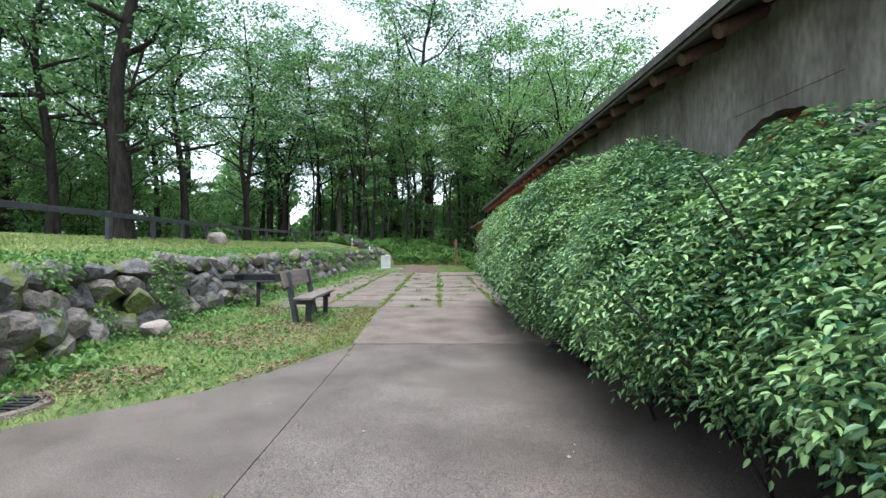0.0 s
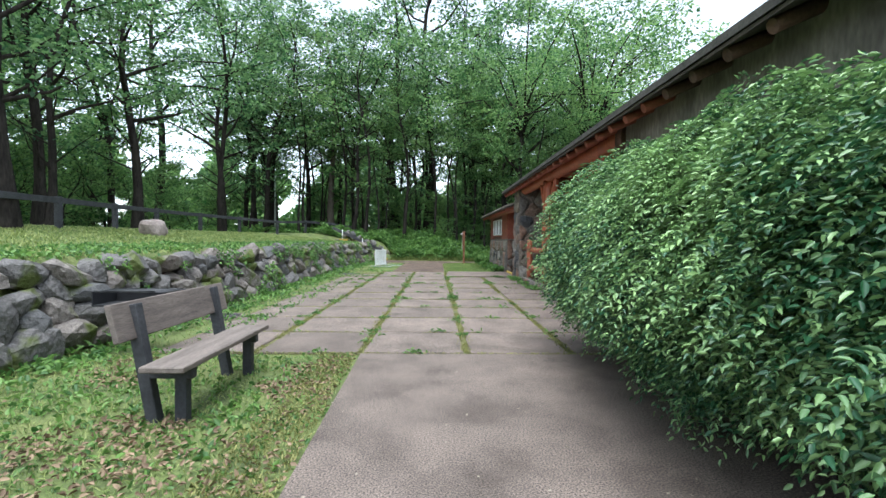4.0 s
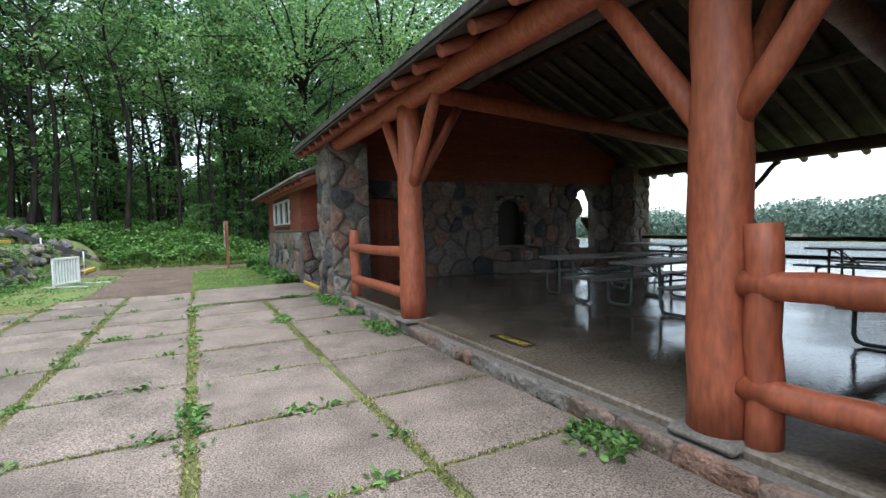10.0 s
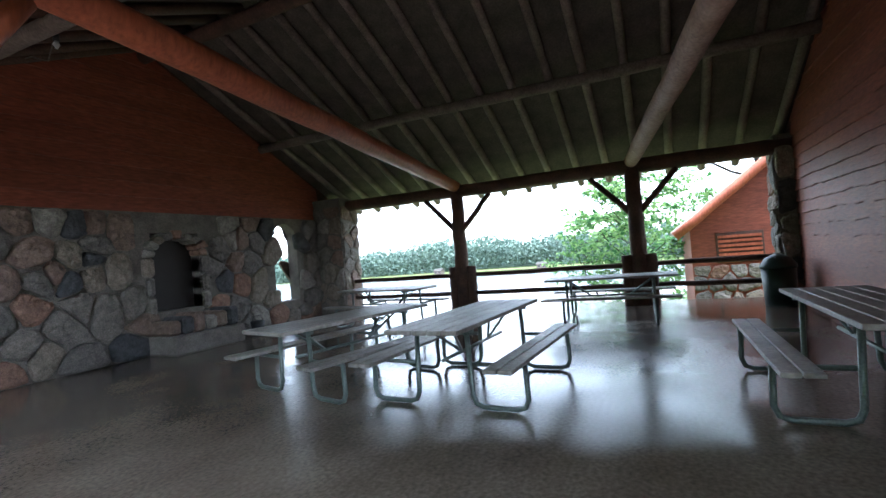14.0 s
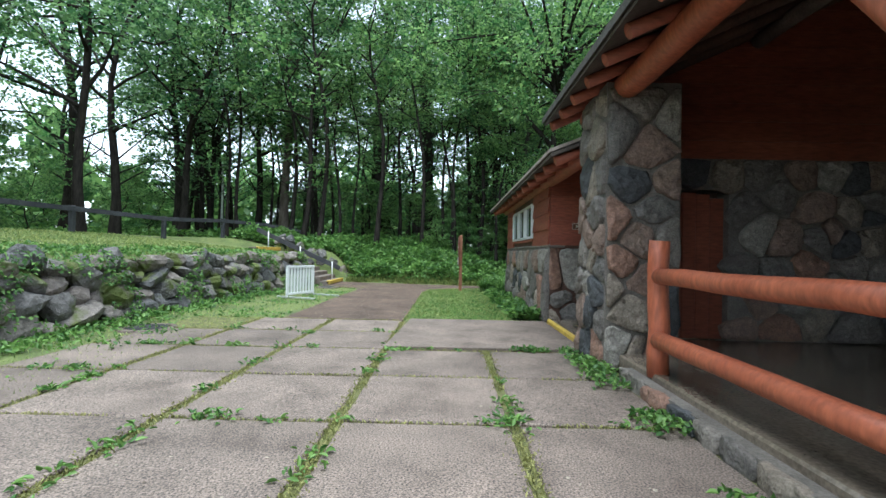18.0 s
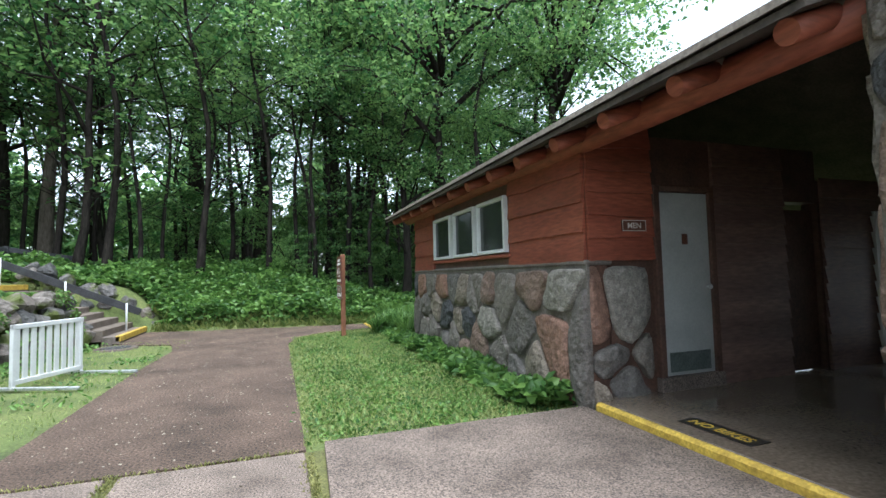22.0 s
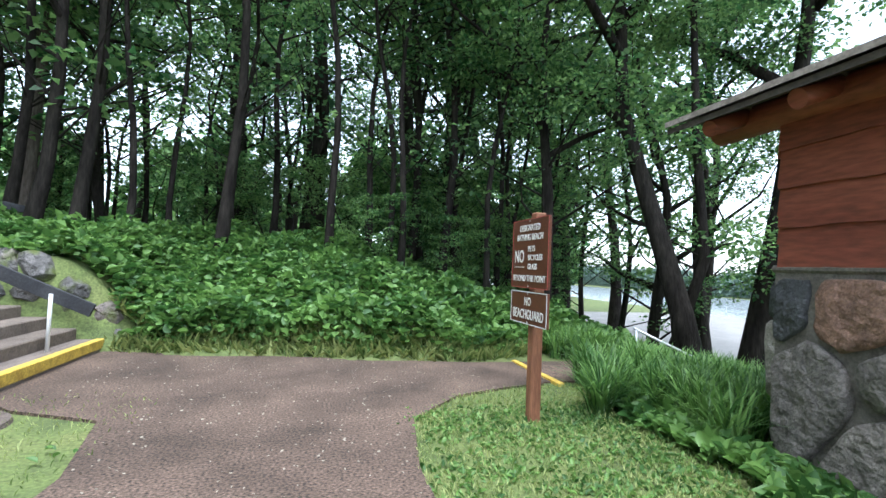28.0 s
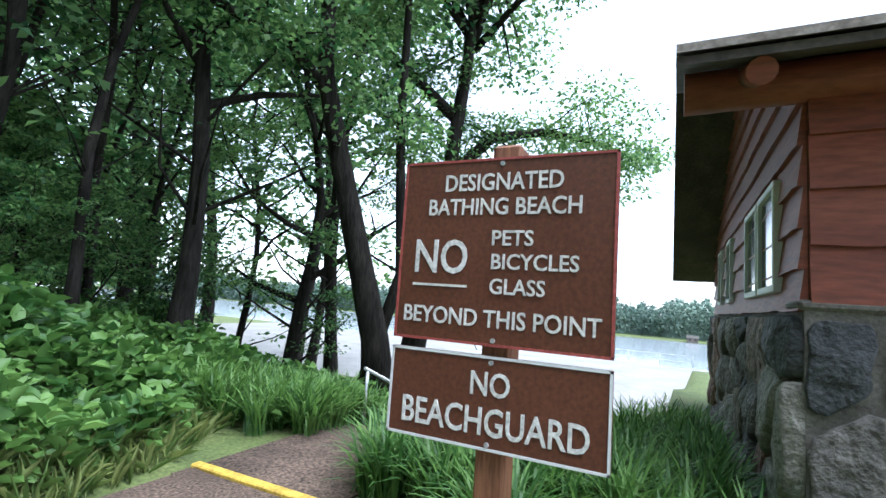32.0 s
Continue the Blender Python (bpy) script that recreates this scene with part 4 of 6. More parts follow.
def place_tree(kind, x, y, scale=1.0, turn=0.0):
    m = pose(x, y, ground_z(x, y), 0, 0, turn)
    ob = MASTERS[kind] if kind not in used else copy_thing(MASTERS[kind], m)
    used.add(kind)
    ob.matrix_basis = m @ Matrix.Diagonal((scale, scale, scale, 1))
    return ob


rt = random.Random(11)
FIXED = [(8, -12.0, 20.4, 0.95, 0), (5, -10.6, 52.5, 0.95, 80), (0, -17.5, 24, 0.9, 20), (2, -19, 30, 0.85, 130), (1, -16.5, 27.5, 0.9, 50),
         (1, 4.3, 44.6, 0.9, 10), (7, 9.5, 47, 0.8, 120), 
         (3, 7.5, 50.5, 0.9, 10), (3, 9, 53, 0.9, 190), (4, 11, 51, 0.8, 250), (4, 12.5, 56, 0.9, 30),
         (0, -17, 34, 1.0, 15), (1, -19.5, 19, 1.0, 95), (2, -23, 26, 1.05, 200), (0, -26, 17, 1.1, 300), (1, -21, 38, 1.1, 140), (2, -28, 33, 1.1, 60), (0, -20, 12, 1.0, 45), (2, -27, 8, 1.1, 110), (6, 21.5, 20.6, 1.2, 40), (6, 23.2, 19.2, 1.35, 160), (6, 24.5, 21.3, 1.1, 250), (7, 20, 15.5, 0.6, 10), (2, 16, 66, 1.5, 70), (0, 21, 74, 1.6, 160), (0, 13.5, 60, 1.5, 230), (0, 9, 68, 1.6, 20), (2, 12.5, 74, 1.5, 120), (2, 6, 62, 1.45, 220), (0, 18.5, 62, 1.5, 290), (2, 17.5, 80, 1.4, 300), (1, 25, 82, 1.4, 10)]
FIXED += [(2, -1.5, 60, 1.6, 110), (2, -5.5, 63, 1.5, 20), (4, 12.3, 47.6, 1.35, 30), (3, 15.5, 51.5, 1.6, 150), (4, 18.5, 55, 1.6, 260), (0, 3.2, 58, 1.55, 40), (1, 6.5, 63, 1.6, 200)]
taken = []
for k, x, y, s, t in FIXED:
    place_tree(k, x, y, s, t)
    taken.append((x, y))
count = 0
while count < 57:
    if count < 20:
        x, y = rt.uniform(-20, 8), 46.5 + 36 * rt.random() ** 1.15
        if x > 4 and y > 66 or x > -3 and y < 60:
            continue
    else:
        x, y = rt.uniform(-55, -14.5), rt.uniform(15, 66)
        if x > -24 and y < 24:
            continue
        if rt.random() < 0.5 and -45 < x < -24:
            continue
    if any((x - a) ** 2 + (y - b) ** 2 < 2.0 for a, b in taken):
        continue
    taken.append((x, y))
    place_tree(rt.choice([0, 1, 1, 2, 3, 3, 4, 4]), x, y, rt.uniform(0.85, 1.2) * (1.25 if y > 54 else 1.1), rt.uniform(0, 360))
    count += 1
for k in range(32):
    x, y = rt.uniform(-13, 7), 45.6 + 16 * rt.random() ** 1.3
    if any((x - a) ** 2 + (y - b) ** 2 < 0.6 for a, b in taken):
        continue
    taken.append((x, y))
    place_tree(rt.choice([9, 9, 10]), x, y, rt.uniform(0.8, 1.2), rt.uniform(0, 360))
for k in range(64):
    if k < 20:
        x, y = rt.uniform(-16, 9), rt.uniform(51, 68)
    else:
        x, y = rt.uniform(-46, -19), rt.uniform(20, 66)
    place_tree(6, x, y, rt.uniform(0.6, 1.25) * (1.25 if k > 20 else 1), rt.uniform(0, 360))
for x, y, k in ((2.4, 47.5, 0.7), (3.3, 52, 1.0), (1.8, 56, 1.1), (4.0, 49.2, 0.8), (4.8, 57, 1.2), (6.2, 54, 1.0), (2.9, 61, 1.3), (7.8, 58, 1.2), (5.2, 46.2, 0.5), (9.6, 60, 1.3)):
    place_tree(6, x, y, k, x * 70)


def hero_tree(x, y, trunk, limbs, r0, seed, nleaf, label, k=1.0):
    """A lakeside tree with its own bent trunk and limbs, in metres from its base, all made k times larger."""
    trunk = [Vector(q) * k for q in trunk]
    limbs = [[Vector(q) * k for q in pts] for pts in limbs]
    rs = np.random.RandomState(seed)
    root = thing("tree", label, "tree", at=(x, y, ground_z(x, y) - 0.1))
    n = len(trunk)
    tube("trunk", trunk, [r0 * (1.3 if i == 0 else 1 - 0.8 * i / n) for i in range(n)], M_BARK, root, seg=14, wob=0.14, seed=seed)
    tips = [Vector(p) for p in trunk[-3:]]
    for k, pts in enumerate(limbs):
        m = len(pts)
        tube("limb", pts, [r0 * 0.45 * (1 - 0.75 * i / m) for i in range(m)], M_BARK, root, seg=8, wob=0.12, seed=seed + k)
        tips += [Vector(p) for p in pts[1:]] * 2
        for i in range(1, m):
            for q in range(3):
                e = Vector(pts[i]) + Vector(tuple(rs.normal(size=3) * np.array([0.9, 0.9, 0.5])))
                tube("twig", [pts[i], Vector(pts[i]).lerp(e, 0.5) + Vector((0, 0, 0.1)), e], [0.03, 0.02, 0.008], M_BARK, root, seg=5)
                tips.append(e)
    T = np.array([tuple(t) for t in tips if Vector(t).z > 2.9])
    c = T[rs.randint(0, len(T), nleaf)]
    off = unit(rs.normal(size=(nleaf, 3))) * rs.uniform(0.1, 1, (nleaf, 1)) ** 0.6 * np.array([1.0, 1.0, 0.5])
    v, q = leaf_quads(c + off, off + rs.normal(size=(nleaf, 3)) * 0.4, 0.13, 0.62, rs)
    fast_mesh("crown", v, q, M_LEAF2, root)
    top = Vector(trunk[-1])
    tips = []
    for k in range(22):
        a = k * 2.4
        e = top + Vector((math.cos(a) * rs.uniform(2.5, 6.5), math.sin(a) * rs.uniform(2.5, 6.5), rs.uniform(-2.0, 6.5)))
        mid = top.lerp(e, 0.5) + Vector((0, 0, 0.7))
        tube("limb", [top - Vector((0, 0, rs.uniform(0, 2.5))), mid, e], [r0 * 0.3, r0 * 0.18, 0.02], M_BARK, root, seg=6, wob=0.1, seed=seed + k)
        tips += [mid, e, mid.lerp(e, 0.5)] + [e + Vector(tuple(rs.normal(size=3) * 0.8)) for _ in range(3)]
    T = np.array([tuple(t) for t in tips])
    m = 8500
    off = unit(rs.normal(size=(m, 3))) * rs.uniform(0.1, 1, (m, 1)) ** 0.6 * np.array([1.35, 1.35, 0.7])
    v, q = leaf_quads(T[rs.randint(0, len(T), m)] + off, off + rs.normal(size=(m, 3)) * 0.5, 0.2, 0.65, rs)
    fast_mesh("upper_crown", v, q, M_LEAF2, root)


hero_tree(6.6, 42.05, [(0, 0, 0), (-0.2, 0.15, 1.4), (-0.5, 0.44, 2.9), (-0.75, 0.65, 4.0), (-1.0, 0.85, 5.2), (-1.0, 1.0, 7.5), (-0.8, 1.1, 10)],
          [[(-0.95, 0.8, 4.9), (-1.4, 1.2, 5.5), (-2.1, 1.8, 5.8), (-3.1, 2.6, 6.3), (-4.2, 3.2, 6.5)], [(-0.3, 0.2, 0.8), (0.15, 0.0, 2.4), (0.05, 0.15, 4.6), (-0.1, 0.1, 7.0), (0.2, -0.3, 9)],
           [(-1.0, 1.0, 7.0), (0.2, 0.2, 8.2), (1.5, -0.6, 8.8), (2.6, -1.4, 9.0)], [(-1.0, 0.9, 6.2), (-2.2, 0.6, 7.4), (-3.4, 0.2, 8.2)]], 0.27, 71, 12000, "leaning dark oak with a bent limb by the steps", 1.2)
hero_tree(9.2, 43.4, [(0, 0, 0), (0.15, -0.14, 1.3), (0.34, -0.3, 2.8), (0.5, -0.45, 4.4), (0.62, -0.55, 5.8), (0.8, -0.7, 8.0), (0.9, -0.8, 10.5)],
          [[(0.34, -0.3, 2.7), (0.8, -0.75, 2.85), (1.35, -1.2, 3.0), (1.6, -1.4, 3.5), (2.1, -1.8, 3.7)], [(0.6, -0.5, 5.5), (1.4, -1.2, 6.6), (2.4, -2.1, 7.0), (3.6, -3.0, 7.1), (4.8, -4.0, 6.9)],
           [(0.7, -0.6, 6.8), (0.2, 0.6, 8.0), (-0.6, 1.6, 8.8)], [(0.6, -0.5, 5.2), (1.8, -2.2, 6.0), (2.6, -3.8, 6.3)]], 0.36, 72, 14000, "thick lakeside maple with overhanging green limbs", 1.2)
for x, y, k, kind in ((0.8, 45.2, 0.9, 9), (2.1, 46.4, 1.0, 10), (3.0, 45.0, 0.85, 9), (1.5, 48.0, 1.1, 10), (4.1, 47.2, 0.95, 9), (3.4, 49.3, 1.0, 10), (5.2, 49.0, 1.0, 9), (0.2, 47.0, 1.0, 9), (2.6, 51.0, 1.1, 10), (6.4, 51.5, 1.0, 9), (4.6, 53.0, 1.1, 10), (-0.9, 45.6, 1.0, 9),
                      (2.2, 44.8, 0.42, 6), (3.6, 46.0, 0.5, 6), (1.2, 46.6, 0.5, 6), (4.9, 45.4, 0.42, 6), (0.2, 45.0, 0.4, 6)):
    place_tree(kind, x, y, k, x * 133 + y * 31)
# a dense belt of far woods closing the view
rs = np.random.RandomState(8)
n = 52000
a = rs.uniform(math.radians(62), math.radians(195), n)
d = rs.uniform(88, 120, n)
z = 1.0 + rs.uniform(0, 1, n) ** 1.15 * (16 + 5 * np.sin(a * 23) + 3 * np.sin(a * 57))
pos = np.stack([-4 + d * np.cos(a), 20 + d * np.sin(a), z], 1)
gap = np.sin(a * 41 + z * 0.35) + np.sin(a * 17 - z * 0.2) > -1.35
v, q = leaf_quads(pos[gap], rs.normal(size=(int(gap.sum()), 3)), 1.5, 0.8, rs)
tagged(fast_mesh("belt_woods", v, q, M_LEAF2), "dense green woods closing the view inland", "woods", kind="stuff")

# ---- the large shrub along the building ----
rs = np.random.RandomState(5)
shrub = thing("shrub", "dense green shrub with glossy pinnate leaves", "shrub", at=(1.6, 10, 0))
P, W = [], []
for cy in np.arange(3.9, 14.9, 0.75):
    n = 2300
    d = unit(rs.normal(size=(n, 3)))
    d[:, 2] = np.where(d[:, 2] < -0.55, -d[:, 2], d[:, 2])
    d[:, 0] = np.where((d[:, 0] > 0.35) & (rs.rand(n) < 0.75), -d[:, 0], d[:, 0])
    hgt = float(np.interp(cy, [3.5, 4.5, 5.6, 8.5, 11, 14], [0.62, 0.78, 1.05, 1.44, 1.5, 1.5])) + 0.1 * math.sin(cy * 1.7)
    rad = np.array([1.16 + 0.12 * math.sin(cy * 2.3), 1.0, hgt])
    lump = np.array([1 + 0.2 * noise.noise(Vector((q[0] * 2.2, q[1] * 2.2 + cy * 2.2, q[2] * 2.6))) for q in d])[:, None]
    s = rs.uniform(0.5, 1.0, (n, 1)) ** 0.45
    P.append(np.array([2.08 if cy < 6 else 1.95 if cy < 8 else 1.8 if cy < 13 else 1.8 + 0.1 * (cy - 13), cy, 1.15]) + d * rad * s * lump)
    W.append(d * np.array([1, 1, 0.45]) + np.array([-0.3, 0, -0.05]) + rs.normal(size=(n, 3)) * np.array([0.5, 0.5, 0.28]))
P, W = np.concatenate(P), unit(np.concatenate(W))
keep = (P[:, 2] > np.interp(P[:, 1], [4, 6, 10, 13, 15], [0.34, 0.46, 0.46, 0.3, 0.12]) + 0.12 * np.sin(P[:, 1] * 3.1)) & (P[:, 0] < 2.5)
P, W = P[keep], W[keep]
P[:, 0] += 0.75 * np.clip(1.15 - P[:, 2], 0, 1)
lp, lw = [], []
side = unit(np.cross(W, np.array([0, 0, 1.0]) + 0.25 * rs.normal(size=P.shape)))
for k in range(6):
    sag = np.array([0, 0, -0.0065]) * k * k
    for s in (-1, 1):
        lp.append(P + W * 0.038 * k + side * s * 0.005 + sag)
        lw.append(W * 0.5 + side * s + np.array([0, 0, -0.18]))
lp.append(P + W * 0.215 + np.array([0, 0, -0.2]))
lw.append(W + np.array([0, 0, -0.35]))
v, q = leaf_cloud(np.concatenate(lp), np.concatenate(lw), 0.05, 0.4, rs, 0.16, 0.3)
fast_mesh("foliage", v - np.array([1.6, 10, 0]), q, M_BUSH, shrub)
sv, sf = [], []
for k in range(60):
    b = Vector((0.2 + rs.uniform(-0.4, 0.4), -5.6 + k * 0.165, 0))
    e = b + Vector((rs.uniform(-0.9, 0.3), rs.uniform(-0.5, 0.5), rs.uniform(1.2, 2.1)))
    v, f = tube_geo([b, b.lerp(e, 0.5) + Vector((0.05, 0, 0.12)), e], [0.018, 0.012, 0.005], 5, caps=False)
    sf += [tuple(i + len(sv) for i in qf) for qf in f]
    sv += v
fast_mesh("branchwork", sv, sf, M_BARK, shrub)

# ---- terrace slabs ----
def slab_mesh(w, d, seed):
    rnd = random.Random(seed)
    bm = bmesh.new()
    n = 5
    ring = []
    for (ax, ay), (bx, by) in (((0, 0), (1, 0)), ((1, 0), (1, 1)), ((1, 1), (0, 1)), ((0, 1), (0, 0))):
        for i in range(n):
            f = i / n
            ring.append(((ax + (bx - ax) * f) * w - w / 2 + rnd.uniform(-0.008, 0.008), (ay + (by - ay) * f) * d - d / 2 + rnd.uniform(-0.008, 0.008)))
    lo = [bm.verts.new((x, y, -0.12)) for x, y in ring]
    md = [bm.verts.new((x, y, -0.012)) for x, y in ring]
    hi = [bm.verts.new((x * 0.985, y * 0.985, rnd.uniform(-0.002, 0.001))) for x, y in ring]
    for a, b in ((lo, md), (md, hi)):
        for i in range(len(ring)):
            j = (i + 1) % len(ring)
            bm.faces.new((a[i], a[j], b[j], b[i]))
    bm.faces.new(hi)
    me = bpy.data.meshes.new("slab")
    bm.to_mesh(me)
    bm.free()
    me.materials.append(M_SLAB)
    return me


XS = [-4.55, -3.2, -1.77, -0.33, 1.1, 2.48]
YS = [14.35 + 1.44 * i for i in range(12)]
terrace = tagged(box("pavement_terrace", -4.6, 2.5, 14.35, 30.2, -0.16, -0.022, M_MOSS), "old concrete slab terrace with mossy joints", "pavement", kind="structure")
for i in range(len(XS) - 1):
    for j in range(len(YS) - 1):
        if i == 0 and j > 9:
            continue
        if i >= 3 and j >= 9:
            continue
        me = slab_mesh(XS[i + 1] - XS[i] - 0.085, YS[j + 1] - YS[j] - 0.045, i * 31 + j)
        ob = new("slab", me)
        ob.parent = terrace
        ob.matrix_basis = pose((XS[i] + XS[i + 1]) / 2 + random.uniform(-0.008, 0.008), (YS[j] + YS[j + 1]) / 2, 0.001 + random.uniform(-0.006, 0.006), random.uniform(-0.25, 0.25), random.uniform(-0.25, 0.25), random.uniform(-0.4, 0.4))

# ---- dry stone retaining wall ----
STONES = []
for k in range(10):
    v, f = sphere_pts(k + 3, 2, 0.3)
    me = bpy.data.meshes.new("boulder")
    me.from_pydata([tuple(p) for p in v], [], f)
    me.materials.append(M_DRYSTONE)
    STONES.append(me)
rw = random.Random(77)
y, placed = 4.0, 0
for row in range(4):
    y = 3.6 + rw.uniform(0, 0.4)
    while y < 39.3:
        big = 1.0 if row < 2 else 0.8
        L = rw.choice([0.35, 0.45, 0.55, 0.7, 0.95]) * rw.uniform(0.85, 1.15) * big
        Hh = rw.uniform(0.3, 0.58) * (1.0 if row < 2 else 0.8)
        yc = y + L / 2
        z = 0.12 + row * 0.315 + rw.uniform(-0.08, 0.08)
        x = wall_x(yc) - 0.05 - row * 0.09 + rw.uniform(-0.07, 0.07)
        slope = math.degrees(math.atan2(wall_x(yc + 0.5) - wall_x(yc - 0.5), 1.0))
        ob = new("boulder", rw.choice(STONES))
        ob.parent = retaining
        ob.matrix_basis = pose(x, yc, z, rw.uniform(-28, 28), rw.uniform(-20, 20), -slope + rw.choice([0, 180]) + rw.uniform(-16, 16)) @ Matrix.Diagonal((rw.uniform(0.42, 0.6), L * 1.16, Hh * 1.12, 1))
        y += L * 0.98
        placed += 1

# ---- masonry of piers, walls, annex ----
def board_span(a, b, z0, x0, way, base):
    """The stretch of a gable board that lies under the main roof."""
    us = [u for u in np.linspace(a, b, 60) if under(x0 + way * u) - 0.08 > base + z0]
    return [(us[0], us[-1])] if len(us) > 4 else []


masonry(pier, (2.45, NY + 0.02, -0.05), (0, -1, 0), (-1, 0, 0), (1.07, 3.5), (0.42, 0.42), M_STONE, 201, 0.06)
masonry(pier, (2.45, 26.4, -0.05), (1, 0, 0), (0, -1, 0), (0.9, 3.5), (0.42, 0.42), M_STONE, 202, 0.06)
masonry(pier, (3.35, NY + 0.02, -0.05), (-1, 0, 0), (0, 1, 0), (0.9, 3.5), (0.4, 0.4), M_STONE, 203, 0.05)
masonry(pier2, (EX - 0.4, 26.6, 0.2), (0, 1, 0), (-1, 0, 0), (0.85, 2.9), (0.4, 0.36), M_STONE, 205, 0.05)
masonry(pier2, (EX - 0.4, 26.6, 0.2), (1, 0, 0), (0, -1, 0), (0.75, 2.9), (0.36, 0.36), M_STONE, 206, 0.05)
masonry(pier3, (EX - 0.1, SY + 0.32, 0.2), (0, -1, 0), (-1, 0, 0), (0.3, 2.9), (0.3, 0.4), M_STONE, 207, 0.05)
masonry(pier3, (EX + 0.5, SY + 0.32, 0.2), (-1, 0, 0), (0, 1, 0), (0.6, 2.9), (0.35, 0.4), M_STONE, 208, 0.05)
masonry(north, (12.2, NY, FZ), (-1, 0, 0), (0, -1, 0), (8.85, 2.6), (0.5, 0.42), M_STONE, 209, 0.11, 0.02,
        keep=lambda u, v: not (12.2 - AX1 - 0.12 < u < 12.2 - AX0 + 0.12 and AZ0 - FZ - 0.1 < v < 2.66 - FZ) and not (12.2 - 4.7 < u < 12.2 - 3.4 and v < 2.2) and not (12.2 - NX1 - 0.16 < u < 12.2 - NX0 + 0.16 and v < 2.5))
masonry(north, (3.4, NY + 0.3, FZ - 0.05), (1, 0, 0), (0, 1, 0), (9.3, 2.6), (0.62, 0.55), M_STONE, 210, 0.05, keep=lambda u, v: not (AX0 - 3.5 < u < AX1 - 3.3 and v > 0.5 and v < 2.5))
masonry(sill, (2.5, 26.0, -0.07), (0, -1, 0), (-1, 0, 0), (9.4, 0.21), (0.42, 0.2), M_STONE, 211, 0.05, 0.008)
waney(north, (EX - 0.2, NY + 0.06, 2.82), (-1, 0, 0), (0, -1, 0), 9.6, 3.0, 11, M_REDWOOD, 21, keep=lambda a, b, z0, z1: board_span(a, b, z0, EX - 0.2, -1, 2.82), top=lambda u: under(EX - 0.2 - u) - 2.87)
waney(south, (PX + 0.2, SY, FZ), (1, 0, 0), (0, 1, 0), 9.6, 3.06, 15, M_REDWOOD, 22)
waney(south, (PX + 0.2, SY, FZ + 3.06), (1, 0, 0), (0, 1, 0), 9.6, 2.65, 10, M_REDWOOD, 26, keep=lambda a, b, z0, z1: board_span(a, b, z0, PX + 0.2, 1, FZ + 3.06), top=lambda u: under(PX + 0.2 + u) - FZ - 3.11)
# annex lower stonework and upper boards
ST = 1.6
masonry(annex, (AXW - 0.035, AY1 + 0.05, -0.08), (0, -1, 0), (-1, 0, 0), (AY1 - AY0 + 0.1, ST), (0.62, 0.5), M_STONE, 231, 0.07, 0.034)
masonry(bw, (AXW - 0.02, AY0, -0.05), (1, 0, 0), (0, -1, 0), (0.8, ST), (0.36, 0.38), M_STONE, 232, 0.07, 0.03)
masonry(gable, (BWX, AY1 + 0.03, -0.9), (-1, 0, 0), (0, 1, 0), (BWX - 2.55, 2.4), (0.5, 0.48), M_STONE, 233, 0.09, 0.014)
box("cap", AXW - 0.06, AXW + 0.3, AY0 - 0.04, AY1 + 0.06, ST - 0.07, ST - 0.01, M_MORTAR, annex, "mortar cap on the stonework", 0.02)


def around_windows(a, b, z0, z1):
    spans = [(a, b)]
    for w0, w1 in WINS:
        u0, u1 = AY1 - w1 - 0.08, AY1 - w0 + 0.08
        if z1 + ST > WZ0 - 0.03 and z0 + ST < WZ1 + 0.05:
            spans = [s for c, d in spans for s in ((c, min(d, u0)), (max(c, u1), d)) if s[1] - s[0] > 0.02]
    return spans


waney(annex, (AXW - 0.005, AY1, ST), (0, -1, 0), (-1, 0, 0), AY1 - AY0, 1.3, 4, M_REDWOOD, 23, keep=around_windows, splits=(3.0, 4.5))
waney(bw, (AXW, AY0 - 0.002, ST), (1, 0, 0), (0, -1, 0), DX0 - AXW - 0.06, 1.5, 6, M_REDWOOD, 24)
waney(bw, (DX1 + 0.08, AY0 - 0.002, 0.12), (1, 0, 0), (0, -1, 0), 5.5 - DX1, 2.85, 12, M_BROWNBOARD, 25)
waney(bw, (6.3, AY0 - 0.002, 0.12), (1, 0, 0), (0, -1, 0), BWX - 6.3, 2.5, 11, M_BROWNBOARD, 27)


def gable_span(a, b, z0, z1):
    """Board ends under the annex roof; u runs from the lake side to the path side."""
    top = z0 + 1.56
    lo = max(a, BWX - (BEX - max(0.0, (top - BEZ - 0.05)) / ((ARZ - BEZ) / (BEX - ARX))), 0.0)
    hi = min(b, BWX - (AEX + max(0.0, (top - AEZ - 0.02)) / ASL), BWX - AXW)
    return [(lo, hi)] if hi - lo > 0.1 else []


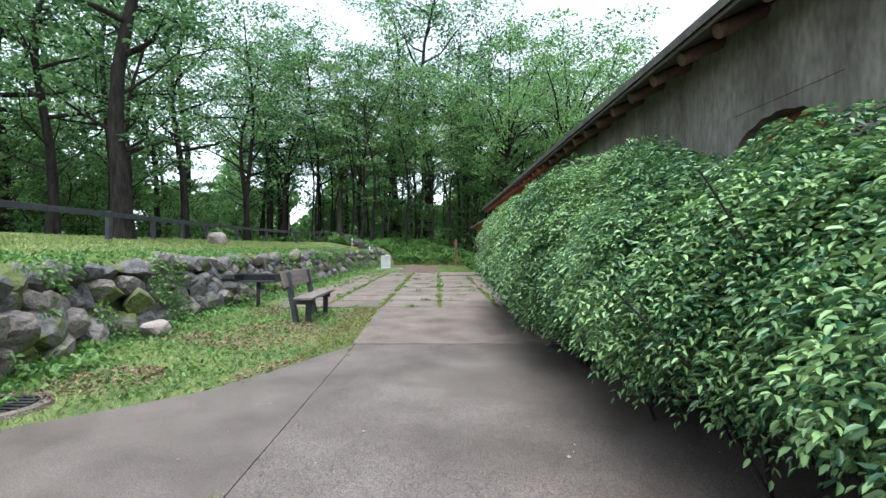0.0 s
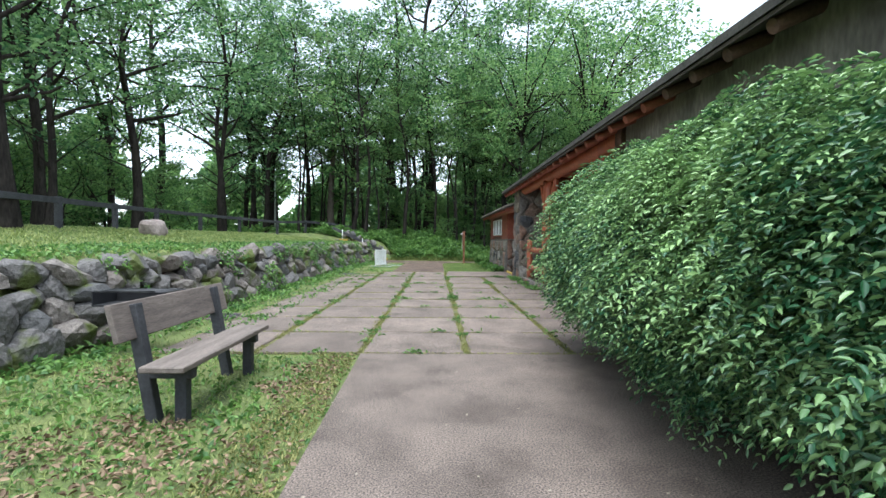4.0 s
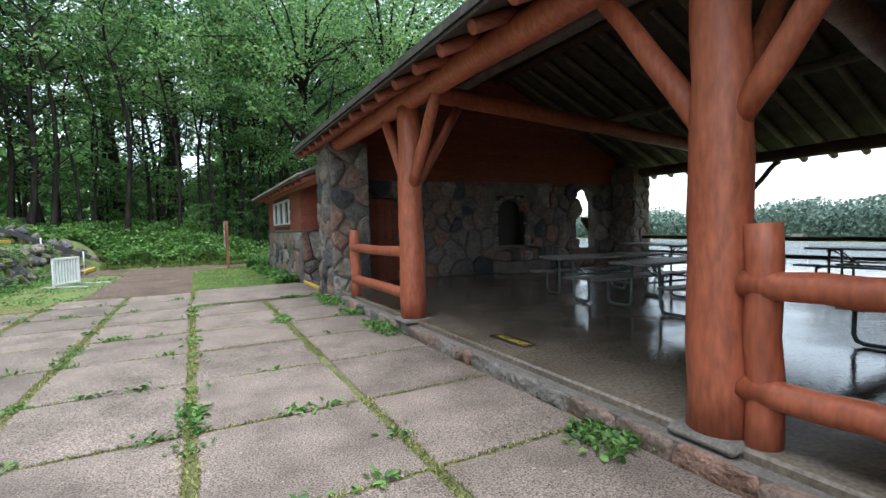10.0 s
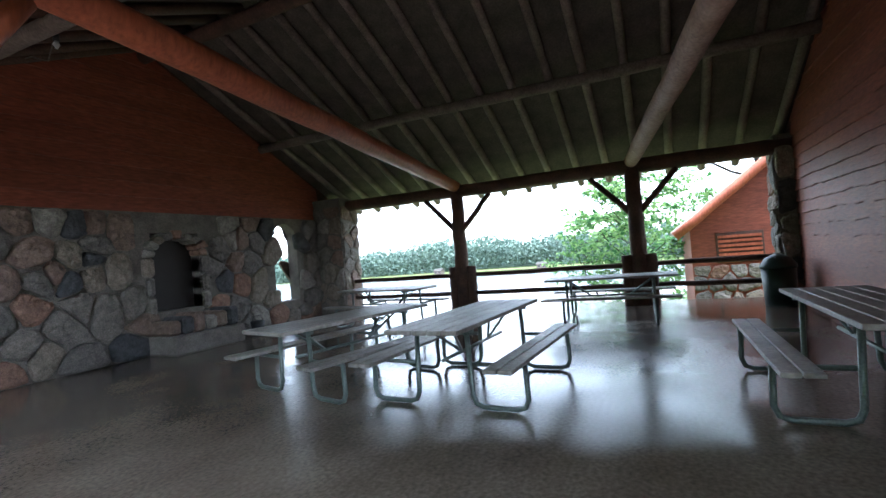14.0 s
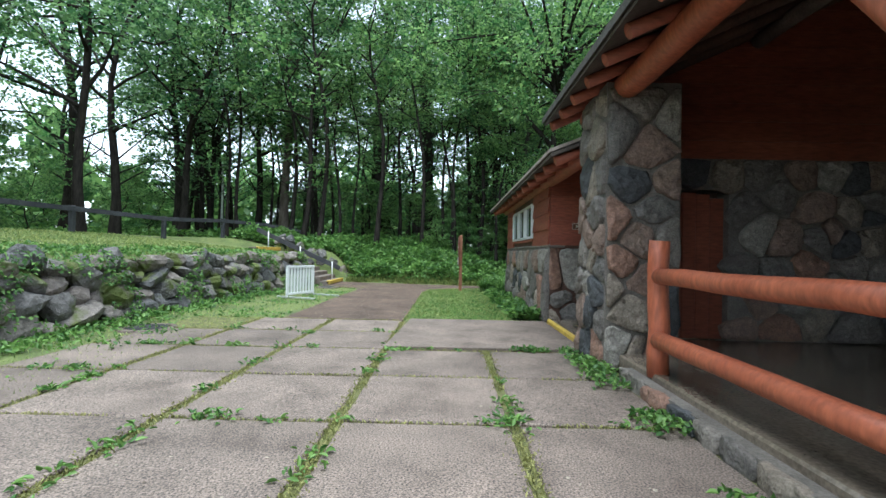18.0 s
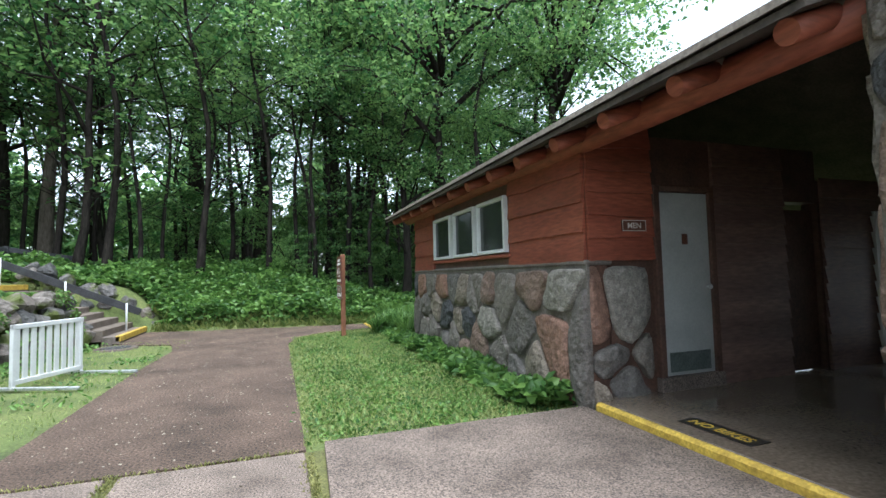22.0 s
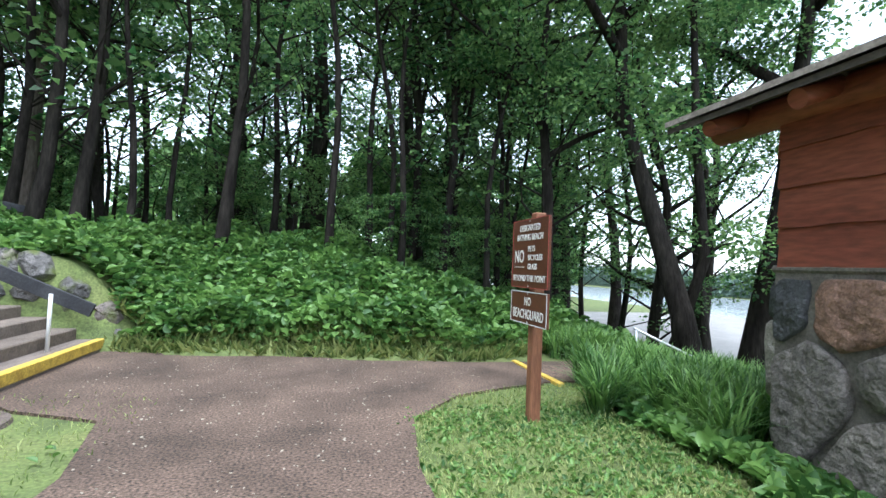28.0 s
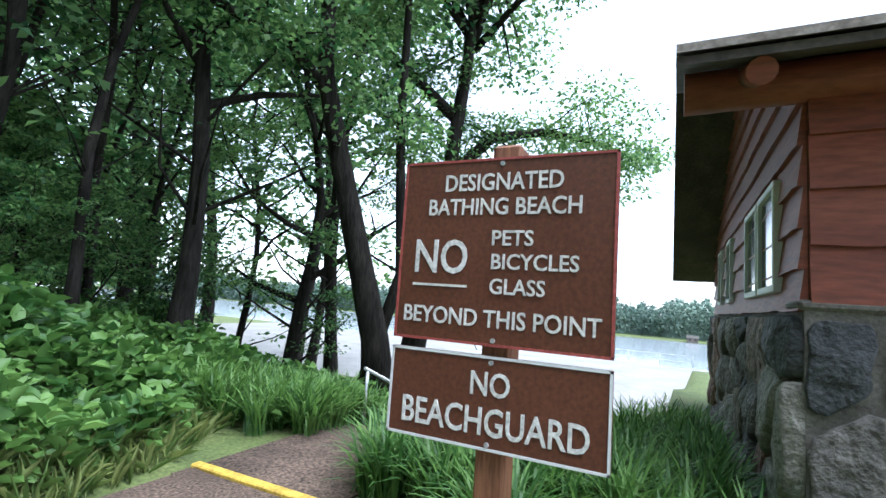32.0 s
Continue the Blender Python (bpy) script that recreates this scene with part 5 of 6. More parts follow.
waney(gable, (BWX, AY1 + 0.002, 1.55), (-1, 0, 0), (0, 1, 0), BWX - 2.58, 2.7, 11, M_REDWOOD, 28, keep=gable_span,
      top=lambda u: min((u - BWX + BEX) * (ARZ - BEZ) / (BEX - ARX) + BEZ + 0.05, (BWX - u - AEX) * ASL + AEZ + 0.02) - 1.55)
for w0, w1 in WINS:
    win = thing("window_annex", "white-framed window with a screened dark pane", "window", kind="structure", at=(AXW - 0.03, (w0 + w1) / 2, (WZ0 + WZ1) / 2))
    hw, hh = (w1 - w0) / 2, (WZ1 - WZ0) / 2
    for nm, y0, y1, z0, z1 in (("frame_top", -hw, hw, hh - 0.055, hh), ("frame_bottom", -hw, hw, -hh, -hh + 0.055), ("frame_side", -hw, -hw + 0.05, -hh + 0.055, hh - 0.055), ("frame_side", hw - 0.05, hw, -hh + 0.055, hh - 0.055)):
        box(nm, -0.045, 0.06, y0, y1, z0, z1, M_WHITE, win, bevel=0.006)
    box("pane", 0.005, 0.015, -hw + 0.05, hw - 0.05, -hh + 0.055, hh - 0.055, M_GLASS, win, "dusty dark pane")
    # Dark sheet stands in for the unlit room behind the glass.
    box("dark_backing", 0.2, 0.21, -hw - 0.2, hw + 0.2, -hh - 0.1, hh + 0.1, M_BOARDS, win, "dark sheet standing in for the unlit room")
box("trim_sill", AXW - 0.07, AXW + 0.05, WINS[0][0] - 0.12, WINS[2][1] + 0.1, WZ0 - 0.075, WZ0 - 0.02, M_REDWOOD, annex, "red board sill under the windows", 0.008)
# gable windows
for x0, x1 in ((3.15, 3.85), (3.92, 4.62), (5.9, 6.4), (7.1, 7.6)):
    win = thing("window_gable", "white-framed small window in the gable wall", "window", kind="structure", at=((x0 + x1) / 2, AY1 + 0.05, 2.05))
    hw = (x1 - x0) / 2
    for nm, a, b, z0, z1 in (("frame_top", -hw, hw, 0.34, 0.39), ("frame_bottom", -hw, hw, -0.39, -0.34), ("frame_side", -hw, -hw + 0.045, -0.34, 0.34), ("frame_side", hw - 0.045, hw, -0.34, 0.34)):
        box(nm, a, b, -0.04, 0.03, z0, z1, M_WHITE, win, bevel=0.005)
    box("pane", -hw + 0.045, hw - 0.045, -0.02, 0.0, -0.34, 0.34, M_GLASS, win)
# doors
door = thing("door_white", "dull pale grey-green painted door in a dark frame", "door", kind="structure", at=(DX0, AY0 - 0.02, 0.25))
part("step", box_bm(-0.08, DX1 - DX0 + 0.08, -0.07, 0.1, -0.16, 0.004, 0.01), M_SLAB, door, "raised concrete doorstep")
part("leaf", box_bm(0.03, DX1 - DX0 - 0.03, -0.02, 0.03, 0.01, 2.1, 0.008), M_DOOR, door)
part("kick_plate", box_bm(0.08, DX1 - DX0 - 0.1, -0.026, -0.021, 0.05, 0.27), M_STEEL, door, "dark metal kick plate")
part("plaque", box_bm(0.34, 0.42, -0.027, -0.021, 1.5, 1.62), M_SIGN, door, "small brown plaque")
tube("knob", [(0.69, -0.02, 1.0), (0.69, -0.07, 1.0), (0.69, -0.09, 1.0)], [0.012, 0.03, 0.012], M_GALV, door, seg=10)
for a, b, z0, z1 in ((-0.06, 0.02, 0, 2.18), (DX1 - DX0 - 0.02, DX1 - DX0 + 0.06, 0, 2.18), (0.02, DX1 - DX0 - 0.02, 2.11, 2.18)):
    part("jamb", box_bm(a, b, -0.045, 0.06, z0, z1, 0.006), M_DARKLOG, door)
d2 = thing("door_dark", "dark brown door in the breezeway", "door", kind="structure", at=(5.55, AY0 + 0.05, 0.1))
part("leaf", box_bm(0.02, 0.68, 0, 0.04, 0.01, 2.1, 0.008), M_DARKLOG, d2)
d3 = thing("door_frame_white", "white painted door frame at the end of the breezeway", "door frame", kind="structure", at=(7.3, AY0 - 0.045, 0.1))
for a, b, z0, z1 in ((0, 0.09, 0, 2.1), (0.85, 0.94, 0, 2.1), (0.09, 0.85, 2.01, 2.1)):
    part("jamb", box_bm(a, b, -0.03, 0.03, z0, z1, 0.006), M_WHITE, d3)
part("leaf", box_bm(0.1, 0.84, -0.01, 0.02, 0.01, 2.0), M_DARKLOG, d3)
d4 = thing("door_arched", "dark red arched plank door in the stone wall", "door", kind="structure", at=(4.05, NY + 0.12, FZ))
for k in range(5):
    part("plank", box_bm(-0.5 + k * 0.2, -0.305 + k * 0.2, 0, 0.05, 0, 2.0 + 0.13 * math.cos((k - 2) * 0.6), 0.008), M_REDWOOD, d4)
# arched window at the walkway
wa = thing("window_arched", "boarded arched window of red planks in the plaster wall", "window", kind="structure", at=(2.74, 6.8, 1.5))
for k in range(7):
    part("plank", box_bm(0, 0.05, -0.68 + k * 0.194, -0.49 + k * 0.194, 0, 1.2, 0.008), M_BRICKRED, wa)
# low stone wall at the lake end of the breezeway
lw = thing("wall_low", "low fieldstone wall at the lake end of the breezeway", "wall", kind="structure")
part("core", box_bm(8.85, 9.2, NY + 0.3, AY0 + 0.2, -2, 0.68), M_MORTAR, lw)
masonry(lw, (8.85, AY0, 0.1), (0, -1, 0), (-1, 0, 0), (2.5, 0.6), (0.38, 0.28), M_STONE, 241, 0.06)

# yellow kerb, threshold
kerb = tagged(box("kerb_yellow", 2.52, 2.598, NY + 0.04, AY0 - 0.1, -0.1, 0.108, M_YELLOW, bevel=0.025), "worn yellow painted kerb at the breezeway", "kerb", kind="structure")


# ---- lettering ----
def lettering(name, text, width, height, material, parent, m):
    """Raised letters fitted into a width and height; local x to the right, y up, z out of the face."""
    cu = bpy.data.curves.new(name, "FONT")
    cu.body, cu.extrude, cu.align_x, cu.align_y, cu.resolution_u, cu.offset = text, 0.0015, "CENTER", "CENTER", 3, 0.012
    tmp = bpy.data.objects.new(name, cu)
    scene.collection.objects.link(tmp)
    me = bpy.data.meshes.new_from_object(tmp.evaluated_get(bpy.context.evaluated_depsgraph_get()))
    bpy.data.objects.remove(tmp)
    co = np.empty(len(me.vertices) * 3)
    me.vertices.foreach_get("co", co)
    co = co.reshape(-1, 3)
    lo, hi = co.min(0), co.max(0)
    co[:, 0] = (co[:, 0] - (lo[0] + hi[0]) / 2) * width / (hi[0] - lo[0])
    co[:, 1] = (co[:, 1] - (lo[1] + hi[1]) / 2) * height / (hi[1] - lo[1])
    me.vertices.foreach_set("co", co.ravel())
    me.materials.clear()
    me.materials.append(material)
    ob = new(name, me)
    ob.parent = parent
    ob.matrix_basis = m
    return ob


M_LETTER = plain("white_sign_lettering", (0.66, 0.64, 0.60), 0.5)
M_REDEDGE = plain("red_sign_border", (0.33, 0.07, 0.06), 0.5)
sign = thing("beach_sign", "brown beach rules sign of two boards on a wooden post", "sign", at=(0.9, 38.12, -0.118))
sign.scale = (1.14, 1.14, 1.14)
# local frame: right of the face is -y, the face looks to -x
FACE = Matrix(((0, 0, -1, 0), (-1, 0, 0, 0), (0, 1, 0, 0), (0, 0, 0, 1)))
part("post", box_bm(0.02, 0.12, -0.05, 0.05, -0.3, 1.9, 0.01), M_SIGNPOST, sign, "stained cedar post")
for nm, z0, z1, edge in (("upper_board", 1.235, 1.845, M_REDEDGE), ("lower_board", 0.92, 1.205, M_WHITE)):
    b = part(nm, box_bm(-0.012, 0.012, -0.36, 0.36, z0, z1, 0.003), M_SIGN, sign)
    for y0, y1, a, c in ((-0.36, 0.36, z1 - 0.008, z1), (-0.36, 0.36, z0, z0 + 0.008), (-0.36, -0.352, z0, z1), (0.352, 0.36, z0, z1)):
        part("border", box_bm(-0.0155, -0.0125, y0, y1, a, c), edge, b)
    W = 0.715
    rows = (("DESIGNATED", 0.56, 0.058, 0.0, 0.13), ("BATHING BEACH", 0.72, 0.056, 0.0, 0.265), ("PETS", 0.19, 0.05, 0.065, 0.435), ("BICYCLES", 0.385, 0.05, 0.165, 0.56), ("GLASS", 0.25, 0.05, 0.095, 0.69), ("NO", 0.27, 0.115, -0.28, 0.54), ("BEYOND THIS POINT", 0.91, 0.056, 0.0, 0.86)) if nm == "upper_board" else (("NO", 0.18, 0.075, 0.0, 0.3), ("BEACHGUARD", 0.85, 0.085, 0.0, 0.7))
    for text, wf, hgt, off, f in rows:
        lettering("lettering", text, wf * W, hgt, M_LETTER, b, Matrix.Translation((-0.0145, -off * W, z1 - f * (z1 - z0))) @ FACE)
    if nm == "upper_board":
        part("underline", box_bm(-0.0155, -0.0125, 0.1, 0.3, 1.415, 1.423), M_LETTER, b)
    for zz in (z0 + 0.018, z1 - 0.02):
        tube("bolt", [(-0.018, 0, zz), (-0.012, 0, zz)], 0.008, M_GALV, b, seg=8)
FLAT = Matrix(((0, 1, 0, 0), (-1, 0, 0, 0), (0, 0, 1, 0), (0, 0, 0, 1)))
M_PLATE = plain("black_painted_plate", (0.015, 0.013, 0.011), 0.5)
for x, y in ((3.05, 20.5), (2.92, 28.95)):
    z = FZ if y < 27 else FZ - 0.1
    pl = thing("floor_stencil", "black floor panel with yellow no bikes lettering", "floor sign", group="floor signs", at=(x, y, z))
    part("panel", box_bm(-0.11, 0.11, -0.35, 0.35, 0.0, 0.005), M_PLATE, pl)
    lettering("lettering", "NO BIKES", 0.58, 0.11, M_YELLOW, pl, Matrix.Translation((0, 0, 0.006)) @ FLAT)
UPR = Matrix(((1, 0, 0, 0), (0, 0, -1, 0), (0, 1, 0, 0), (0, 0, 0, 1)))
men = thing("door_sign", "small brown sign with white lettering beside the door", "sign", at=(3.17, AY0 - 0.05, 1.96))
part("board", box_bm(-0.16, 0.16, -0.012, 0.012, -0.06, 0.06, 0.003), M_SIGN, men)
lettering("lettering", "MEN", 0.18, 0.062, M_LETTER, men, Matrix.Translation((0, -0.0145, 0)) @ UPR)
for a, b, c, d in ((-0.16, 0.16, 0.054, 0.06), (-0.16, 0.16, -0.06, -0.054), (-0.16, -0.154, -0.06, 0.06), (0.154, 0.16, -0.06, 0.06)):
    part("border", box_bm(a, b, -0.0155, -0.0125, c, d), M_LETTER, men)


# ---- picnic tables ----
def picnic_table():
    t = thing("picnic_table", "picnic table of grey planks on green steel tube legs", "table", group="picnic tables in the shelter")
    for k in range(5):
        part("plank", box_bm(-1.1, 1.1, -0.36 + k * 0.146, -0.36 + k * 0.146 + 0.14, 0.72, 0.76, 0.006), M_PLANK, t)
    for s in (-1, 1):
        for k in range(2):
            part("bench_plank", box_bm(-1.1, 1.1, s * 0.68 - 0.125 + k * 0.128, s * 0.68 - 0.005 + k * 0.128, 0.42, 0.455, 0.006), M_PLANK, t)
        for x in (-0.72, 0.72):
            pts = [(x, s * 0.78, 0.41), (x, s * 0.79, 0.12), (x, s * 0.76, 0.05), (x, s * 0.69, 0.026), (x, s * 0.38, 0.026), (x, s * 0.31, 0.05), (x, s * 0.28, 0.12), (x, s * 0.26, 0.7)]
            tube("leg", pts, 0.024, M_STEEL, t, seg=8)
            tube("seat_bearer", [(x, s * 0.3, 0.4), (x, s * 0.79, 0.4)], 0.02, M_STEEL, t, seg=8)
            tube("strut", [(x, s * 0.12, 0.7), (x * 0.45, 0, 0.42)], 0.014, M_STEEL, t, seg=6)
    for x in (-0.72, 0.72):
        tube("bearer", [(x, -0.33, 0.7), (x, 0.33, 0.7)], 0.02, M_STEEL, t, seg=8)
    tube("stretcher", [(-0.72, 0, 0.42), (0.72, 0, 0.42)], 0.018, M_STEEL, t, seg=8)
    return t


pt = picnic_table()
pt.matrix_basis = pose(6.5, 20.82, FZ, 0, 0, -4)
copy_thing(pt, pose(6.5, 22.45, FZ, 0, 0, -14))
copy_thing(pt, pose(10.6, 24.4, FZ, 0, 0, 80))
copy_thing(pt, pose(10.8, 19.85, FZ, 0, 0, 92))
copy_thing(pt, pose(6.6, 17.55, FZ, 0, 0, 0))

# hearth, bucket, bin
hearth = thing("hearth", "raised stone hearth at the fieldstone wall", "hearth", at=(8.1, 27.1, FZ))
part("base", box_bm(-0.75, 0.75, -0.45, 0.34, 0, 0.34, 0.03), M_MORTAR, hearth, "grey concrete hearth slab")
for k in range(6):
    part("stone", box_bm(-0.74 + k * 0.25, -0.5 + k * 0.25, -0.3 - 0.02 * (k % 2), 0.3, 0.34, 0.6 + 0.05 * (k % 3), 0.05), M_STONE, hearth)
niche = thing("fireplace", "black-backed arched fireplace recess ringed with rough stones", "fireplace", at=((NX0 + NX1) / 2, NY, FZ))
# Black panel closes the back of the recess.
part("back", box_bm(-0.5, 0.5, 0.24, 0.3, 0.6, 2.3), M_PLATE, niche, "black back of the recess")
for side in (-1, 1):
    for k in range(4):
        w0, z0 = 0.17 + 0.03 * math.sin(k * 2.7 + side), 0.36 + k * 0.35
        part("jamb_stone", box_bm(side * 0.5 - (w0 if side < 0 else 0), side * 0.5 + (w0 if side > 0 else 0), -0.1 - 0.02 * (k % 2), 0.28, z0, z0 + 0.335, 0.04), M_STONE, niche)
for k in range(9):
    a0, a1 = math.pi * (k + 0.05) / 9, math.pi * (k + 0.95) / 9
    bm = bmesh.new()
    r0, r1 = 0.48, 0.68 + 0.04 * math.sin(k * 2.1)
    ring = [(-math.cos(a) * r, 1.76 + 0.72 * math.sin(a) * r) for a, r in ((a0, r0), (a1, r0), (a1, r1), (a0, r1))]
    lo = [bm.verts.new((x, -0.1 - 0.02 * (k % 2), z)) for x, z in ring]
    hi = [bm.verts.new((x, 0.28, z)) for x, z in ring]
    bm.faces.new(lo[::-1])
    bm.faces.new(hi)
    for i in range(4):
        bm.faces.new((lo[i], lo[(i + 1) % 4], hi[(i + 1) % 4], hi[i]))
    bmesh.ops.bevel(bm, geom=bm.edges[:], offset=0.025, segments=1, affect="EDGES")
    part("arch_stone", bm, M_STONE, niche)
part("fill", box_bm(-0.66, 0.66, 0.03, 0.28, 2.27, 2.6), M_MORTAR, niche)
bucket = thing("bucket", "small dark metal bucket beside the hearth", "bucket", at=(9.6, 27.1, FZ))
v, f = tube_geo([(0, 0, 0), (0, 0, 0.26), (0, 0, 0.27), (0, 0, 0.03)], [0.11, 0.15, 0.135, 0.1], 16)
mesh_ob("body", v, f, M_BLACK, bucket, smooth=True)
tube("handle", [(-0.14, 0, 0.26), (-0.1, 0, 0.38), (0.1, 0, 0.38), (0.14, 0, 0.26)], 0.006, M_BLACK, bucket, seg=6)
binn = thing("waste_bin", "dark green domed waste bin against the board wall", "bin", at=(12.0, 17.1, FZ))
v, f = tube_geo([(0, 0, 0), (0, 0, 0.66)], [0.24, 0.27], 20)
mesh_ob("body", v, f, M_GREENBIN, binn, smooth=True)
v, f = tube_geo([(0, 0, 0.66), (0, 0, 0.71), (0, 0, 0.84), (0, 0, 0.91)], [0.285, 0.285, 0.2, 0.06], 20)
mesh_ob("lid", v, f, M_GREENBIN, binn, smooth=True)

# lamp flex under the roof
for x, y in ((5.2, 25.4), (6.6, 20.4)):
    lamp = thing("pendant_cable", "bare bulb holder on a loose cable under the roof", "lamp", group="bulb holders", at=(x, y, 0))
    z = roof_z(x) - 0.25
    tube("cable", [(0, 0, z), (0.05, 0.3, z - 0.25), (0, 0.55, z - 0.15), (0.1, 0.9, z - 0.05)], 0.008, M_GREYLOG, lamp, seg=6)
    tube("holder", [(0, 0, z), (0, 0, z - 0.1)], [0.03, 0.035], M_PLATE, lamp, seg=10)
    tube("bulb", [(0, 0, z - 0.1), (0, 0, z - 0.14), (0, 0, z - 0.19)], [0.02, 0.04, 0.012], M_WHITE, lamp, seg=10)

# ---- bench, grill, barrier, drains, rock, pole, pipe ----
bench = thing("bench", "weathered plank park bench on dark posts", "bench", at=(-3.1, 12.72, 0.04))
part("seat", box_bm(-0.02, 0.34, -0.96, 0.96, 0.41, 0.46, 0.008), M_BENCH, bench)
ob = part("backrest", box_bm(-0.03, 0.02, -0.98, 0.98, -0.16, 0.16, 0.008), M_BENCH, bench)
ob.matrix_basis = pose(-0.21, 0, 0.8, 0, -14, 0)
for y in (-0.7, 0.7):
    beam("leg", (-0.02, y, -0.15), (-0.22, y, 0.93), 0.1, 0.1, M_FENCE, bench, up=(0, 1, 0))
    beam("leg", (0.2, y, -0.15), (0.2, y, 0.41), 0.1, 0.09, M_FENCE, bench, up=(0, 1, 0))
    beam("arm_beam", (-0.14, y, 0.35), (0.3, y, 0.35), 0.08, 0.09, M_FENCE, bench)
    for z in (0.68, 0.8):
        tube("bolt", [(-0.15, y, z), (-0.165, y, z)], 0.014, M_BLACK, bench, seg=8)
grill = thing("grill", "black iron pedestal grill beside the bench", "grill", at=(-4.85, 14.6, -0.1))
tube("post", [(0, 0, -0.2), (0, 0, 0.72)], 0.045, M_BLACK, grill, seg=12)
bm = box_bm(-0.5, 0.5, -0.24, 0.24, 0.7, 0.72)
for a in ((-0.5, -0.485, -0.24, 0.24), (0.485, 0.5, -0.24, 0.24), (-0.485, 0.485, 0.23, 0.24)):
    box_bm(*a, 0.72, 0.9, 0, bm)
part("firebox", bm, M_BLACK, grill)
for k in range(9):
    tube("bar", [(-0.49, -0.2 + k * 0.05, 0.89), (0.49, -0.2 + k * 0.05, 0.89)], 0.008, M_BLACK, grill, seg=6)
tube("handle", [(-0.3, -0.18, 0.9), (-0.3, -0.32, 0.92), (0.3, -0.32, 0.92), (0.3, -0.18, 0.9)], 0.012, M_BLACK, grill, seg=6)
bar = thing("barrier", "white slatted folding barrier leaning on a fallen frame", "barrier", at=(-4.1, 34.3, 0))
for k in range(9):
    part("slat", box_bm(-0.012, 0.012, -0.02 + k * 0.115, 0.05 + k * 0.115, 0.1, 0.74, 0.004), M_WHITE, bar)
for z in (0.06, 0.74):
    part("rail", box_bm(-0.025, 0.025, -0.06, 1.02, z, z + 0.06, 0.006), M_WHITE, bar)
for y in (-0.06, 0.96):
    part("upright", box_bm(-0.025, 0.025, y, y + 0.05, 0.0, 0.8, 0.006), M_WHITE, bar)
    part("foot", box_bm(-0.3, 0.85, y, y + 0.05, 0.0, 0.04, 0.006), M_GALV, bar)
bar.rotation_euler = (0, 0, radians(-22))
bar.scale = (1.15, 1.15, 1.15)
for x, y, r in ((-4.42, 7.1, 0.3), (-4.9, 17.3, 0.28), (-4.6, 28.7, 0.32), (-4.05, 38.6, 0.3)):
    dr = thing("drain", "round cast iron drain grate set in concrete", "drain", group="drain grates", at=(x, y, -0.012))
    v, f = tube_geo([(0, 0, -0.05), (0, 0, 0.02), (0, 0, 0.02), (0, 0, -0.03)], [r * 1.5, r * 1.4, r * 1.05, r], 24)
    mesh_ob("collar", v, f[:-2], M_SLAB, dr)
    # Flat black disc stands in for the shaded hole under the bars.
    v, f = tube_geo([(0, 0, -0.05), (0, 0, -0.045)], [r * 1.03] * 2, 24)
    mesh_ob("black_disc", v, f, M_PLATE, dr)
    for k in range(7):
        q = -r * 0.84 + k * r * 0.28
        hw = math.sqrt(max(0.01, r * r - q * q))
        part("bar", box_bm(-hw, hw, q - 0.02, q + 0.02, 0.0, 0.028, 0.005), M_BLACK, dr)
rk = thing("rock", "pale pinkish granite boulder on the lawn", "rock", at=(-10.2, 23.9, ground_z(-10.2, 23.9)))
v, f = sphere_pts(42, 3, 0.3)
M_PINK = surf("pink_granite", (0.20, 0.155, 0.135), (0.33, 0.27, 0.24), 5, 0.8, 0.5, 40)
mesh_ob("stone", [(p.x * 0.85, p.y * 0.75, p.z * 0.8 + 0.2 + 0.25 * max(0, p.z) * (1 - abs(p.x))) for p in v], f, M_PINK, rk)
rk2 = thing("rock", "rounded tan fieldstone at the foot of the wall", "rock", at=(-5.1, 10.7, 0))
mesh_ob("stone", [(p.x * 0.42, p.y * 0.5, p.z * 0.36 + 0.1) for p in v], f, M_PINK, rk2)
pole = thing("light_pole", "thin white pole with a short arm on the far lawn", "pole", at=(-18, 59, ground_z(-18, 59)))
tube("mast", [(0, 0, 0), (0, 0, 6.2)], [0.11, 0.07], M_WHITE, pole, seg=10)
tube("arm", [(0, 0, 6.1), (1.1, 0, 6.2)], 0.05, M_WHITE, pole, seg=8)
pipe = thing("pipe", "rusty iron pipe stub under the shrub", "pipe", at=(0.75, 4.55, -0.02))
v, f = tube_geo([(0, 0, 0), (0, 0, 0.4), (0, 0, 0.4), (0, 0, 0.1)], [0.06, 0.06, 0.05, 0.05], 16)
mesh_ob("tube", v, f, M_BRICKRED, pipe)

# ---- fence ----
FP = [(-9.4, 9.0), (-10.5, 13.6), (-11.3, 18.6), (-12.1, 22.4), (-12.9, 26.1), (-13.5, 29.8), (-13.4, 33.6), (-12.8, 37.2), (-11.7, 40.8), (-10.6, 43.8), (-9.3, 46.0), (-7.7, 47.0)]
fence = thing("fence", "black weathered wooden post and rail fence", "fence")
for i, (x, y) in enumerate(FP):
    z = ground_z(x, y)
    part("post", box_bm(x - 0.08, x + 0.08, y - 0.08, y + 0.08, z - 0.3, z + 0.98, 0.012), M_FENCE, fence)
    if i:
        xa, ya = FP[i - 1]
        za = ground_z(xa, ya)
        beam("rail", (xa + 0.06, ya, za + 0.86), (x + 0.06, y, z + 0.86), 0.06, 0.17, M_FENCE, fence)

